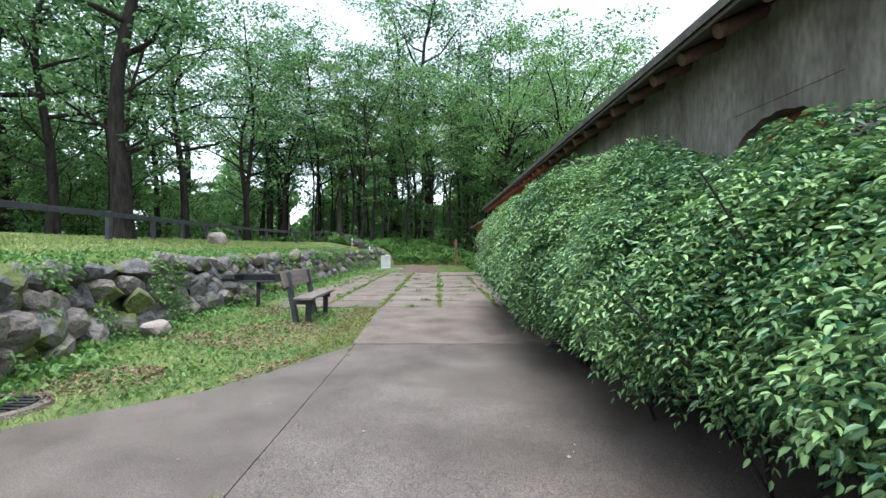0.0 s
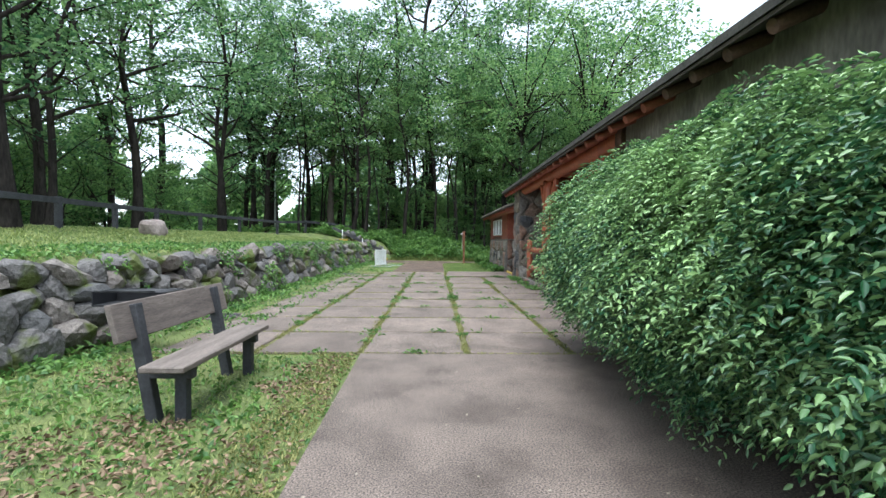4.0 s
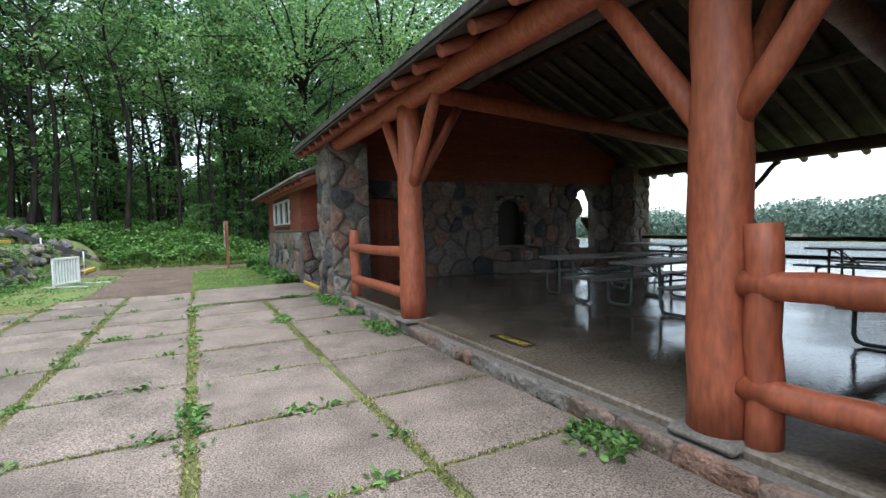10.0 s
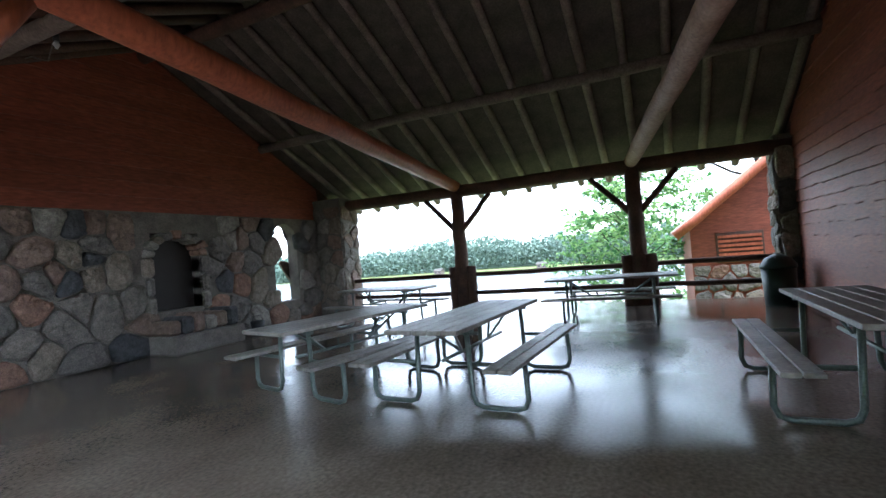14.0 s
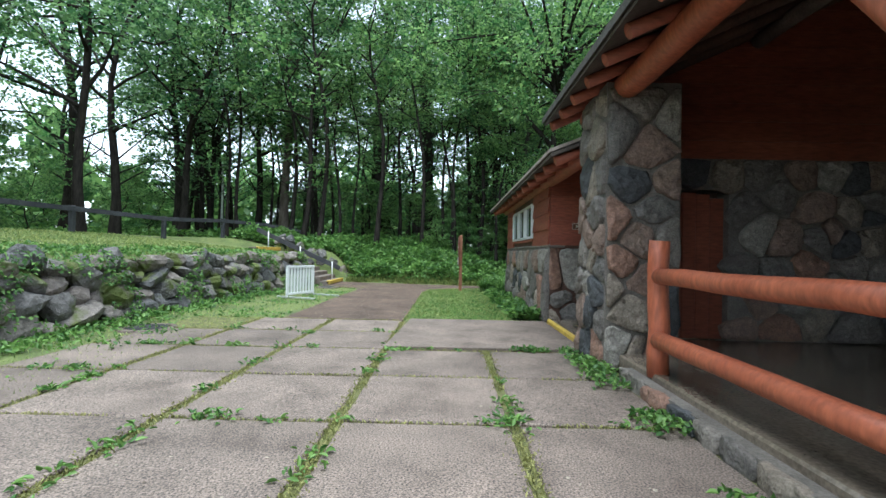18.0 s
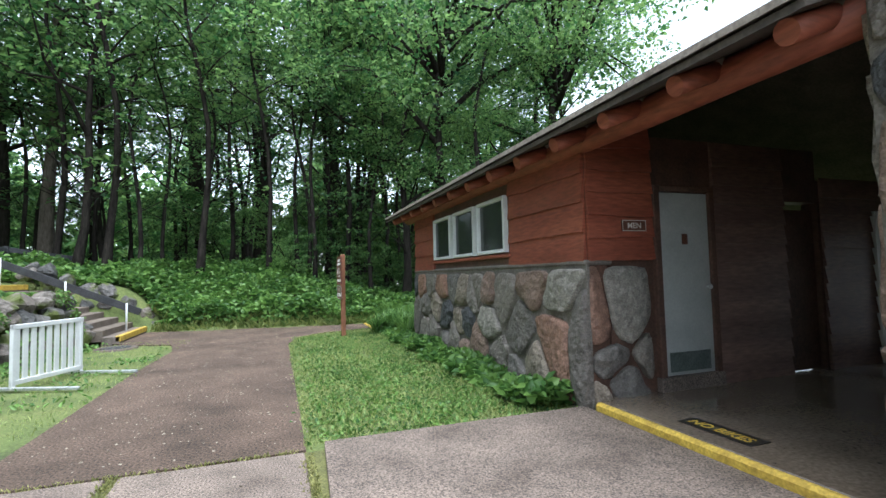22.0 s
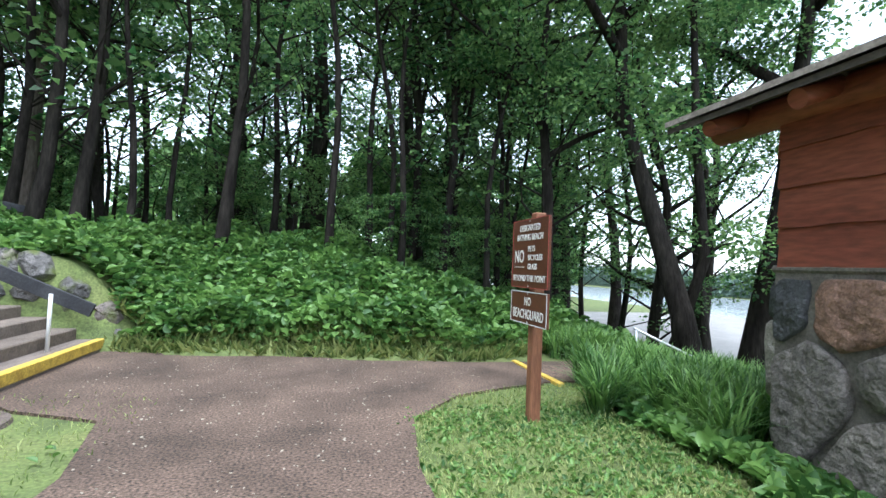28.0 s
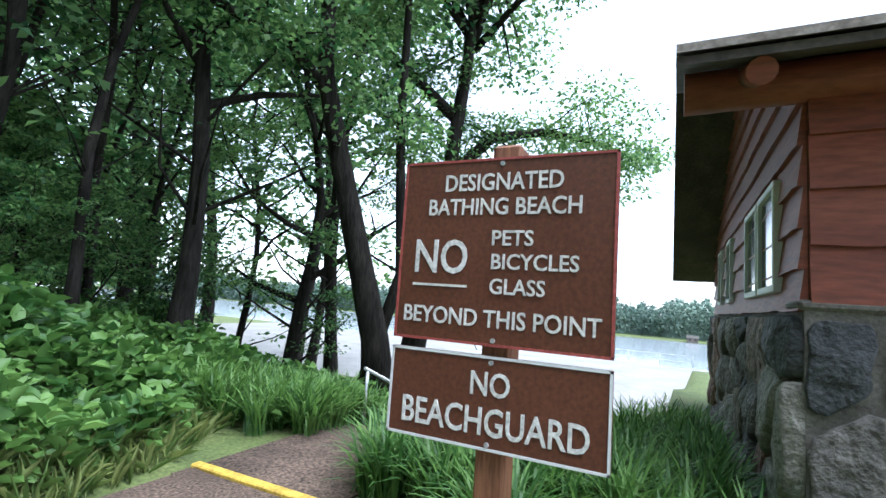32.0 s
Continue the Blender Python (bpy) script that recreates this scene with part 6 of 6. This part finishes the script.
# ---- stairs to the upper lawn ----
stairs = thing("stairs", "weathered timber stairs with yellow-edged treads up the bank", "stairs", kind="structure")
for k in range(9):
    x1 = -4.25 - k * 0.36
    part("tread", box_bm(x1 - 0.4, x1, 39.6, 42.15, k * 0.165 - 0.12, (k + 1) * 0.165, 0.015), M_GREYLOG if k not in (0, 5) else M_BENCH, stairs)
    if k in (0, 5, 8):
        part("edge", box_bm(x1 - 0.1, x1 + 0.012, 39.6, 42.15, (k + 1) * 0.165 - 0.13, (k + 1) * 0.165 + 0.012, 0.01), M_YELLOW, stairs, "worn yellow step edge")
for k, (x, z) in enumerate(((-4.5, 0.165), (-5.9, 0.8), (-7.3, 1.45))):
    for y in (41.1,):
        tube("white_post", [(x, y, z), (x, y, z + 0.75)], 0.025, M_WHITE, stairs, seg=8)
beam("hand_board", (-4.4, 42.1, 0.6), (-8.2, 42.1, 2.3), 0.06, 0.2, M_FENCE, stairs, "dark sloping hand board")
for k in range(21):
    ob = new("boulder", STONES[k % 10])
    ob.parent = stairs
    ob.matrix_basis = pose(-4.3 - (k % 7) * 0.5, 42.4 + 0.1 * (k % 3), 0.12 + (k % 7) * 0.21 + 0.28 * (k // 7) + 0.1 * math.sin(k * 2.1), k * 40, k * 25, k * 70) @ Matrix.Diagonal((0.62 + 0.15 * math.sin(k * 3.3), 0.5, 0.45 + 0.1 * math.cos(k * 1.9), 1))

# ---- steps and rails towards the beach ----
steps = thing("stairs_beach", "concrete steps with yellow edges down to the beach", "stairs", kind="structure")
part("edge", box_bm(1.96, 2.05, 39.4, 40.95, -0.12, 0.02, 0.01), M_YELLOW, steps, "yellow painted step edge")
part("edge", box_bm(2.54, 2.63, 39.3, 40.8, -0.25, -0.13, 0.01), M_YELLOW, steps, "yellow painted step edge")
part("tread", box_bm(2.05, 2.54, 39.35, 40.9, -0.4, -0.14), M_WALK, steps)
part("tread", box_bm(2.63, 4.6, 39.2, 40.7, -0.6, -0.3), M_WALK, steps)
for (x0, y0, z0), (x1, y1, z1) in (((4.2, 40.9, 0.55), (6.8, 40.6, -0.55)), ((6.4, 39.2, 0.1), (9.4, 39.0, -1.3))):
    r = thing("handrail", "grey metal handrail beside the beach steps", "handrail", group="beach handrails")
    tube("bar", [(x0, y0, z0), (x1, y1, z1)], 0.022, M_GALV, r, seg=8)
    for f in (0.02, 0.5, 0.98):
        x, y, z = x0 + (x1 - x0) * f, y0 + (y1 - y0) * f, z0 + (z1 - z0) * f
        tube("post", [(x, y, z), (x, y, min(z - 0.8, ground_z(x, y) - 0.05))], 0.02, M_GALV, r, seg=8)

# ---- beach, lake railing, far shore ----
BZ = -2.64
tagged(box("plaza_beach", 19, 43.3, 36, 80, BZ - 0.5, BZ + 0.03, M_SAND), "pale concrete beach promenade", "pavement", kind="structure")
# Added pale slab that stands in for the bright water and beach.
tagged(box("shore_fill", 26, 43.3, -25, 35.99, BZ - 0.5, BZ + 0.025, M_SAND), "added pale slab standing in for bright water and beach below the shelter", "pavement", kind="structure")
outline_slab("lawn_beach", [(24 + 2.2 * math.cos(a), 44.4 + 2.6 * math.sin(a)) for a in np.linspace(0, 2 * math.pi, 25)[:-1]], BZ, BZ + 0.06, M_LAWN, "round patch of lawn on the promenade", "lawn")
pr = thing("promenade_railing", "thin metal railing along the water", "railing")
for y in np.arange(36, 78, 2.4):
    tube("post", [(43.0, y, BZ), (43.0, y, BZ + 1.0)], 0.03, M_GALV, pr, seg=6)
for z in (0.5, 1.0):
    tube("bar", [(43.0, 36, BZ + z), (43.0, 76.8, BZ + z)], 0.025, M_GALV, pr, seg=6)
copy_thing(pt, pose(24, 44.4, BZ + 0.06, 0, 0, 60))
rs = np.random.RandomState(9)
n = 60000
yy = rs.uniform(-260, 430, n)
hh = 10.8 + 1.4 * np.sin(yy * 0.07) + 1.3 * np.sin(yy * 0.21 + 1) + 1.2 * np.sin(yy * 0.55) + 0.8 * np.sin(yy * 1.3)
xx = 200 + rs.uniform(0, 26, n) + 8 * np.sin(yy * 0.02)
zz = -7.2 + hh * rs.uniform(0, 1, n) ** 0.75 + (xx - 200) * 0.1
v, q = leaf_quads(np.stack([xx, yy, zz], 1), rs.normal(size=(n, 3)) + np.array([-0.6, 0, 0.2]), 1.5, 0.8, rs)
tagged(fast_mesh("far_woods", v, q, M_FARTREE), "green woods along the far shore with haze in their colour", "woods", kind="stuff")
# Added solid backing that closes gaps in the far woods, same haze tint.
gv, gf = [], []
for i in range(231):
    y = -260 + i * 3
    top = 9.2 + 1.4 * math.sin(y * 0.07) + 1.3 * math.sin(y * 0.21 + 1) + 1.2 * math.sin(y * 0.55)
    for x, z in ((209, -8), (212, -7.2 + top * 0.6), (216, -7.2 + top), (224, -7.2 + top * 0.95), (240, -8)):
        gv.append((x + 8 * math.sin(y * 0.02) + rs.uniform(-0.8, 0.8), y, z + rs.uniform(-0.6, 0.6)))
    if i:
        gf += [((i - 1) * 5 + j, (i - 1) * 5 + j + 1, i * 5 + j + 1, i * 5 + j) for j in range(4)]
tagged(fast_mesh("backdrop_hill", gv, np.array(gf), M_FARTREE, smooth=True), "added backing rise behind the far woods, in the hazed leaf colour", "hill", kind="structure")
tagged(box("shore_far", 190, 260, -500, 600, -8, -7.1, M_GROUND), "low far bank of the lake", "shore", kind="structure")
for x, y, w_, h_ in ((190, 62, 3.6, 1.5), (191, 108, 3.2, 1.5), (190, 31, 3.4, 1.5)):
    hs = thing("house", "small pale lakeside house among the trees", "house", group="far houses", at=(x + 1, y, -7.1))
    part("wall", box_bm(-2, 2, -w_ / 2, w_ / 2, 0, h_), M_GREYLOG, hs)
    bm = bmesh.new()
    vs = [bm.verts.new(p) for p in ((-2.3, -w_ / 2 - 0.3, h_), (2.3, -w_ / 2 - 0.3, h_), (2.3, w_ / 2 + 0.3, h_), (-2.3, w_ / 2 + 0.3, h_), (0, -w_ / 2 - 0.3, h_ + 0.9), (0, w_ / 2 + 0.3, h_ + 0.9))]
    for f in ((0, 1, 2, 3), (0, 4, 5, 3), (1, 2, 5, 4), (0, 1, 4), (2, 3, 5)):
        bm.faces.new([vs[i] for i in f])
    part("roof", bm, M_ROOF, hs)
    for k in (-1, 1):
        part("window", box_bm(-2.03, -1.99, k * w_ * 0.25 - 0.35, k * w_ * 0.25 + 0.35, 0.5, 1.2), M_GLASS, hs)
# the neighbouring wing by the water
wing = thing("wing", "red board wing with a louvre and fieldstone base", "building", at=(16.6, 15.6, 0))
part("wall", box_bm(0, 5, -2.6, 2.6, -5, 1.7), M_REDWOOD, wing)
bm = bmesh.new()
for y0, z0, y1, z1 in ((3.0, 1.55, 0, 3.9), (-3.0, 1.55, 0, 3.9)):
    vs = [bm.verts.new(p) for p in ((-0.7, y0, z0), (5.4, y0, z0), (5.4, y1, z1), (-0.7, y1, z1), (-0.7, y0, z0 + 0.12), (5.4, y0, z0 + 0.12), (5.4, y1, z1 + 0.12), (-0.7, y1, z1 + 0.12))]
    for f in ((0, 1, 2, 3), (7, 6, 5, 4), (0, 4, 5, 1), (1, 5, 6, 2), (2, 6, 7, 3), (3, 7, 4, 0)):
        bm.faces.new([vs[i] for i in f])
part("roof", bm, M_SHINGLE, wing)
bm = bmesh.new()
vs = [bm.verts.new(p) for p in ((0, -2.6, 1.7), (0, 2.6, 1.7), (0, 0, 3.8), (0.2, -2.6, 1.7), (0.2, 2.6, 1.7), (0.2, 0, 3.8))]
for f in ((0, 1, 2), (5, 4, 3), (0, 3, 4, 1), (1, 4, 5, 2), (2, 5, 3, 0)):
    bm.faces.new([vs[i] for i in f])
part("gable", bm, M_REDWOOD, wing)
lou = part("louvre", box_bm(-0.05, 0.0, 0.9, 2.0, 0.75, 1.55, 0.01), M_DARKLOG, wing)
for k in range(6):
    part("slat", box_bm(-0.09, -0.03, 0.95, 1.95, 0.8 + k * 0.12, 0.87 + k * 0.12), M_RED, lou)
log("barge_log", (-0.75, 3.0, 1.55), (-0.75, 0, 3.9), 0.12, 0.12, M_RED, wing, seed=2)
masonry(wing, (0, 2.6, -1.6), (0, -1, 0), (-1, 0, 0), (1.6, 2.3), (0.45, 0.4), M_STONE, 251, 0.06)


# ---- grass, weeds and ground cover ----
def scatter(name, label, n, area, size, aspect, material, seed, lift=0.0, tall=0.0, spread=0.6, clump=0.0, accept=None, category="grass", droop=0.35, upness=1.0):
    """Leaves or blades grown from the ground over an area (x0, x1, y0, y1)."""
    rs = np.random.RandomState(seed)
    x, y = rs.uniform(area[0], area[1], n), rs.uniform(area[2], area[3], n)
    if clump:
        k = max(1, n // 14)
        cx, cy = rs.uniform(area[0], area[1], k), rs.uniform(area[2], area[3], k)
        i = rs.randint(0, k, n)
        x, y = cx[i] + rs.normal(size=n) * clump, cy[i] + rs.normal(size=n) * clump
    ok = np.array([accept(a, b) if accept else True for a, b in zip(x, y)], bool)
    x, y = x[ok], y[ok]
    m = len(x)
    z = np.array([ground_z(a, b) for a, b in zip(x, y)]) + lift
    if tall:
        bumps = np.array([0.55 + 0.9 * max(-0.4, noise.noise(Vector((a * 0.9, b * 0.9, seed)))) for a, b in zip(x, y)])
        z = z + rs.uniform(0.0, 1, m) ** 0.7 * tall * bumps
    way = rs.normal(size=(m, 3)) * spread
    way[:, 2] = np.abs(way[:, 2]) * 0.3 + upness
    if aspect < 0.3 and size < 0.2:
        v, q = leaf_quads(np.stack([x, y, z], 1), way, size, aspect, rs, droop)
    else:
        v, q = leaf_cloud(np.stack([x, y, z], 1), way, size, aspect, rs, 0.2, droop)
    return tagged(fast_mesh(name, v, q, material), label, category, kind="stuff")


def in_patch(x, y):
    edge = np.interp(y, [6.3, 6.6, 7.0, 7.6, 8.65, 9.98, 14.3], [-3.9, -3.74, -3.37, -2.74, -2.2, -1.68, -1.8])
    if not (wall_x(y) + 0.05 < x < edge):
        return False
    return y < 14.3 or (x < -3.4 and noise.noise(Vector((x * 1.5, y * 1.5, 3))) > -0.25)


scatter("grass_patch", "patchy mown grass between path and wall", 26000, (-5.8, -1.7, 6.4, 14.4), 0.055, 0.14, M_GRASS, 31, accept=in_patch)
scatter("weeds_patch", "low broad-leaved weeds in the grass", 5000, (-5.8, -1.8, 6.6, 14.4), 0.07, 0.5, M_COVER, 32, accept=in_patch, clump=0.2, upness=0.4, category="weeds")
scatter("weeds_wall_foot", "lush weeds along the foot of the stone wall", 10000, (-5.8, -4.3, 5.5, 39.0), 0.085, 0.55, M_COVER, 33, tall=0.2, accept=lambda x, y: wall_x(y) + 0.0 < x < wall_x(y) + 0.75, clump=0.14, upness=0.4, category="weeds")
scatter("grass_strip", "thin grass along the terrace edge", 16000, (-5.7, -2.6, 14.4, 39.6), 0.06, 0.14, M_GRASS, 34, accept=lambda x, y: wall_x(y) + 0.1 < x < (-4.3 if y < 22 else -3.4 if y < 30 else -2.72 if y > 32 else -3.0) + 0.25 * noise.noise(Vector((x, y * 1.3, 0))))
scatter("weeds_strip", "low weeds creeping over the terrace edge", 3200, (-5.7, -2.5, 14.4, 39.6), 0.075, 0.5, M_COVER, 35, lift=0.03, accept=lambda x, y: wall_x(y) + 0.1 < x < (-3.9 if y < 30 else -2.8) and y < 38.3, clump=0.18, upness=0.4, category="weeds")
scatter("lawn_annex", "fresh green grass before the annex", 34000, (-0.4, 2.45, 30.3, 39.45), 0.06, 0.14, M_GRASS, 36, accept=lambda x, y: x > np.interp(y, [37.2, 38.3, 39.05, 39.35, 39.5], [-0.37, -0.2, 0.45, 1.2, 1.8]))
scatter("clover_annex", "clover and plantain in the annex lawn", 12000, (-0.2, 2.3, 30.3, 38.6), 0.055, 0.6, M_COVER, 37, clump=0.12, upness=0.4, category="weeds")
scatter("hosta_annex", "broad-leaved ground cover along the annex wall", 7000, (1.6, 2.5, 30.4, 38.3), 0.14, 0.7, M_COVER, 38, tall=0.22, spread=0.9, upness=0.5, category="plants", accept=lambda x, y: x > 1.93 - 0.2 * noise.noise(Vector((0, y * 1.7, 0))))
scatter("lawn_upper", "grass and low plants of the upper lawn", 60000, (-13, -5.3, 5, 43), 0.09, 0.25, M_GRASS, 39, accept=lambda x, y: x < wall_x(y) - 0.35 and y < 39.5)
scatter("creepers_upper", "creeping plants along the top of the stone wall", 18000, (-8, -5.0, 6, 39.3), 0.085, 0.6, M_COVER, 40, tall=0.1, accept=lambda x, y: wall_x(y) - 1.9 < x < wall_x(y) - 0.4, clump=0.2, upness=0.5, category="plants")
scatter("bank_cover", "waist-high broad-leaved undergrowth on the bank", 60000, (-9.5, 5.5, 41.0, 50), 0.15, 0.72, M_COVER, 41, tall=0.85, spread=0.9, upness=0.45, category="undergrowth", accept=lambda x, y: y > bank_edge(max(-4.4, min(4, x))) + 0.15 and not (x < -4.2 and y < 42.5) and not (x > 2.9 and y < 41.9))
scatter("bank_grass", "long grass along the edge of the bank", 9000, (-4.2, 5, 40.8, 43.5), 0.26, 0.06, M_GRASS, 42, spread=0.5, category="grass", accept=lambda x, y: -0.05 < y - bank_edge(x) < 0.6)


def blades(name, label, n, area, length, width, material, seed, accept, category):
    """Long arching leaves, each of three quads."""
    rs = np.random.RandomState(seed)
    k = n // 22
    cx, cy = rs.uniform(area[0], area[1], k), rs.uniform(area[2], area[3], k)
    ok = np.array([accept(a, b) for a, b in zip(cx, cy)], bool)
    cx, cy = cx[ok], cy[ok]
    i = rs.randint(0, len(cx), n)
    x, y = cx[i] + rs.normal(size=n) * 0.05, cy[i] + rs.normal(size=n) * 0.05
    base = np.stack([x, y, np.array([ground_z(a, b) for a, b in zip(x, y)])], 1)
    a = rs.uniform(0, 2 * math.pi, n)
    out = np.stack([np.cos(a), np.sin(a), 0 * a], 1)
    side = np.stack([-np.sin(a), np.cos(a), 0 * a], 1)
    L = length * rs.uniform(0.6, 1.2, (n, 1))
    flare = rs.uniform(0.25, 0.85, (n, 1))
    rows = []
    for f, w in ((0, 0.7), (0.4, 1.0), (0.75, 0.8), (1.0, 0.08)):
        c = base + out * L * flare * f ** 1.6 + np.array([0, 0, 1.0]) * L * (f - 0.55 * flare * f ** 2.4)
        rows += [c - side * width * w / 2, c + side * width * w / 2]
    v = np.stack(rows, 1).reshape(-1, 3)
    b = np.arange(n)[:, None] * 8
    q = np.concatenate([b + np.array([[0, 1, 3, 2]]) + 2 * r for r in range(3)])
    return tagged(fast_mesh(name, v, q, material, smooth=True), label, category, kind="stuff")


blades("daylilies", "clump of long-leaved daylilies beside the steps", 14000, (1.75, 5.4, 37.1, 43.0), 0.64, 0.022, M_COVER, 43, lambda x, y: not (39.75 < y < 40.85) and x < (5.4 if y < 40 else 4.6) and (x > 2.3 and not (y > 40.8 and x < 2.9) or 38.4 + 0.9 * (x - 1.7) > y > 38.2), "plants")
lower = [(x, y) for x in np.linspace(1.8, 9, 19) for y in (39.6, 40.0, 40.5, 40.95)]
v = [(x, y, ground_z(x, y) + 0.02) for x, y in lower] + [(x, y, ground_z(x, y) - 0.15) for x, y in lower]
f = []
for i in range(18):
    for j in range(3):
        f.append((i * 4 + j, i * 4 + 4 + j, i * 4 + 5 + j, i * 4 + 1 + j))
    for j in (0, 3):
        f.append((i * 4 + j, i * 4 + 4 + j, 76 + i * 4 + 4 + j, 76 + i * 4 + j))
tagged(mesh_ob("path_lower", v, f, M_GRAVEL), "brown gravel path dropping towards the beach", "path", kind="structure")
scatter("edge_grass", "long grass at the edge of the lower path", 7000, (0.6, 4.8, 40.8, 42.4), 0.17, 0.07, M_GRASS, 52, spread=0.5, accept=lambda x, y: y > bank_edge(min(4, x)) + 0.02)
scatter("slope_cover", "leafy undergrowth on the slope to the lake", 16000, (3.0, 13, 41.2, 49), 0.15, 0.7, M_COVER, 49, tall=0.6, spread=0.9, upness=0.45, category="undergrowth")
scatter("slope_grass", "long grass on the slope below the annex", 9000, (3.6, 14, 37.6, 44), 0.13, 0.1, M_GRASS, 50, spread=0.5, accept=lambda x, y: not (39.6 < y < 40.95))
scatter("woods_floor", "leafy undergrowth of the woods", 26000, (-26, 12, 47, 75), 0.26, 0.7, M_COVER, 44, tall=0.7, spread=0.9, upness=0.4, category="undergrowth")
scatter("weeds_sill", "bright weeds growing along the stone sill", 3600, (2.12, 2.5, 17.0, 27.2), 0.06, 0.65, M_COVER, 45, lift=0.03, tall=0.16, spread=0.9, clump=0.1, upness=0.4, category="weeds", accept=lambda x, y: 2.05 < x < 2.47 and noise.noise(Vector((0, y * 0.9, 3))) > (-0.15 if y > 23.5 else 0.12))
scatter("weeds_apron", "broad-leaved weeds along the joint before the apron", 800, (-0.3, 2.4, 27.22, 27.44), 0.07, 0.5, M_COVER, 66, lift=0.02, tall=0.06, spread=0.9, clump=0.09, upness=0.45, category="weeds", accept=lambda x, y: -0.35 < x < 2.42 and 27.2 < y < 27.46 and noise.noise(Vector((x * 1.4, 0, 8))) > 0.0)
M_DRYLEAF = leafy("dry_leaf_litter", (0.13, 0.085, 0.05), (0.30, 0.21, 0.13), 2.0, 0.8, 0.1)
scatter("leaf_litter", "dry brown leaf litter among the thin grass", 5200, (-4.6, -1.75, 7.4, 14.3), 0.05, 0.5, M_DRYLEAF, 63, lift=0.035, clump=0.16, upness=0.15, category="litter", accept=lambda x, y: in_patch(x, y) and noise.noise(Vector((x * 0.8, y * 0.6, 12))) > -0.12)
scatter("moss_edge", "yellow-green moss along the walkway edge", 5200, (-2.6, -1.66, 8.4, 14.3), 0.04, 0.3, M_JOINT, 64, lift=0.03, accept=lambda x, y: in_patch(x, y) and x > -2.25 + 0.25 * noise.noise(Vector((0, y, 5))))
# creepers hanging over the face of the dry stone wall
rs = np.random.RandomState(51)
P = []
for k in range(16000):
    y, z = rs.uniform(5.5, 39.3), rs.uniform(0, 1.35)
    m = noise.noise(Vector((y * 0.8, z * 1.4, 7))) + 0.5 * noise.noise(Vector((y * 2.6, z * 2.6, 2))) + 0.35 * abs(z - 0.6)
    if m > (0.2 if y < 13 else 0.32):
        P.append((wall_x(y) + 0.26 - 0.33 * z + rs.uniform(-0.05, 0.08), y, z))
P = np.array(P)
way = rs.normal(size=P.shape) * 0.6 + np.array([0.7, 0, -0.1])
v, q = leaf_cloud(P, way, 0.075, 0.6, rs, 0.2, 0.3)
tagged(fast_mesh("creepers_wall", v, q, M_COVER), "creeping leaves hanging over the stone wall", "plants", kind="stuff")
# moss and weeds in the slab joints
rs = np.random.RandomState(46)
P = []
for xj in XS[1:-1]:
    n = 4200
    y = rs.uniform(14.35, 30.2, n)
    P.append(np.stack([xj + rs.normal(size=n) * 0.042, y, np.full(n, -0.012)], 1))
for yj in YS:
    n = 900
    x = rs.uniform(-4.5, 2.45, n)
    P.append(np.stack([x, yj + rs.normal(size=n) * 0.016, np.full(n, -0.012)], 1))
P = np.concatenate(P)
P = P[[noise.noise(Vector((p[0] * 1.2, p[1] * 0.9, 5))) > -0.35 and not (p[0] > -0.3 and p[1] > 27.4) for p in P]]
way = rs.normal(size=(len(P), 3)) * 0.7
way[:, 2] = np.abs(way[:, 2]) + 0.5
v, q = leaf_cloud(P, way, 0.035, 0.28, rs)
tagged(fast_mesh("joint_moss", v, q, M_JOINT), "moss and short grass in the slab joints", "moss", kind="stuff")
P = []
for k in range(165):
    if rs.rand() < 0.5:
        c = (rs.choice(XS[1:-1]), rs.uniform(14.6, 30))
    else:
        c = (-4.6 + 7.0 * rs.rand() ** 1.4, rs.choice(YS))
    n = rs.randint(6, 26)
    if c[0] > -0.3 and c[1] > 27.4:
        continue
    P.append(np.stack([c[0] + rs.normal(size=n) * 0.07, c[1] + rs.normal(size=n) * 0.05, np.full(n, 0.0) + rs.uniform(0, 0.03, n)], 1))
P = np.concatenate(P)
way = rs.normal(size=(len(P), 3))
way[:, 2] = np.abs(way[:, 2]) * 0.4 + 0.35
v, q = leaf_cloud(P, way, 0.062, 0.42, rs, droop=0.4)
tagged(fast_mesh("joint_weeds", v, q, M_COVER), "plantain and dandelion leaves in the joints", "weeds", kind="stuff")
scatter("joint_walk", "short grass in the joint of the walkway", 260, (-1.68, -1.58, 1, 9.8), 0.05, 0.2, M_JOINT, 61, lift=0.02, clump=0.03, accept=lambda x, y: noise.noise(Vector((0, y * 1.1, 9))) > 0.0)
# fallen petals and chips on the path
rs = np.random.RandomState(47)
n = 2000
P = np.stack([rs.uniform(-3.8, 1.2, n), rs.uniform(30.4, 41.4, n), np.full(n, 0.004)], 1)
P = P[[(-2.7 < p[0] < -0.3) or (p[1] > 39.3 and p[1] < bank_edge(p[0]) - 0.1) for p in P]]
P = np.concatenate([P, np.stack([rs.uniform(-3, 2.3, 700), rs.uniform(5, 30, 700), np.full(700, 0.006)], 1)])
way = rs.normal(size=(len(P), 3)) * np.array([1, 1, 0.05])
v, q = leaf_cloud(P, way, 0.028, 0.5, rs, 0.05, 0.0)
M_PETAL = plain("dry_pale_petals", (0.30, 0.26, 0.20), 0.8)
tagged(fast_mesh("litter", v, q, M_PETAL), "scattered pale petals and chips on the paving", "litter", kind="stuff")
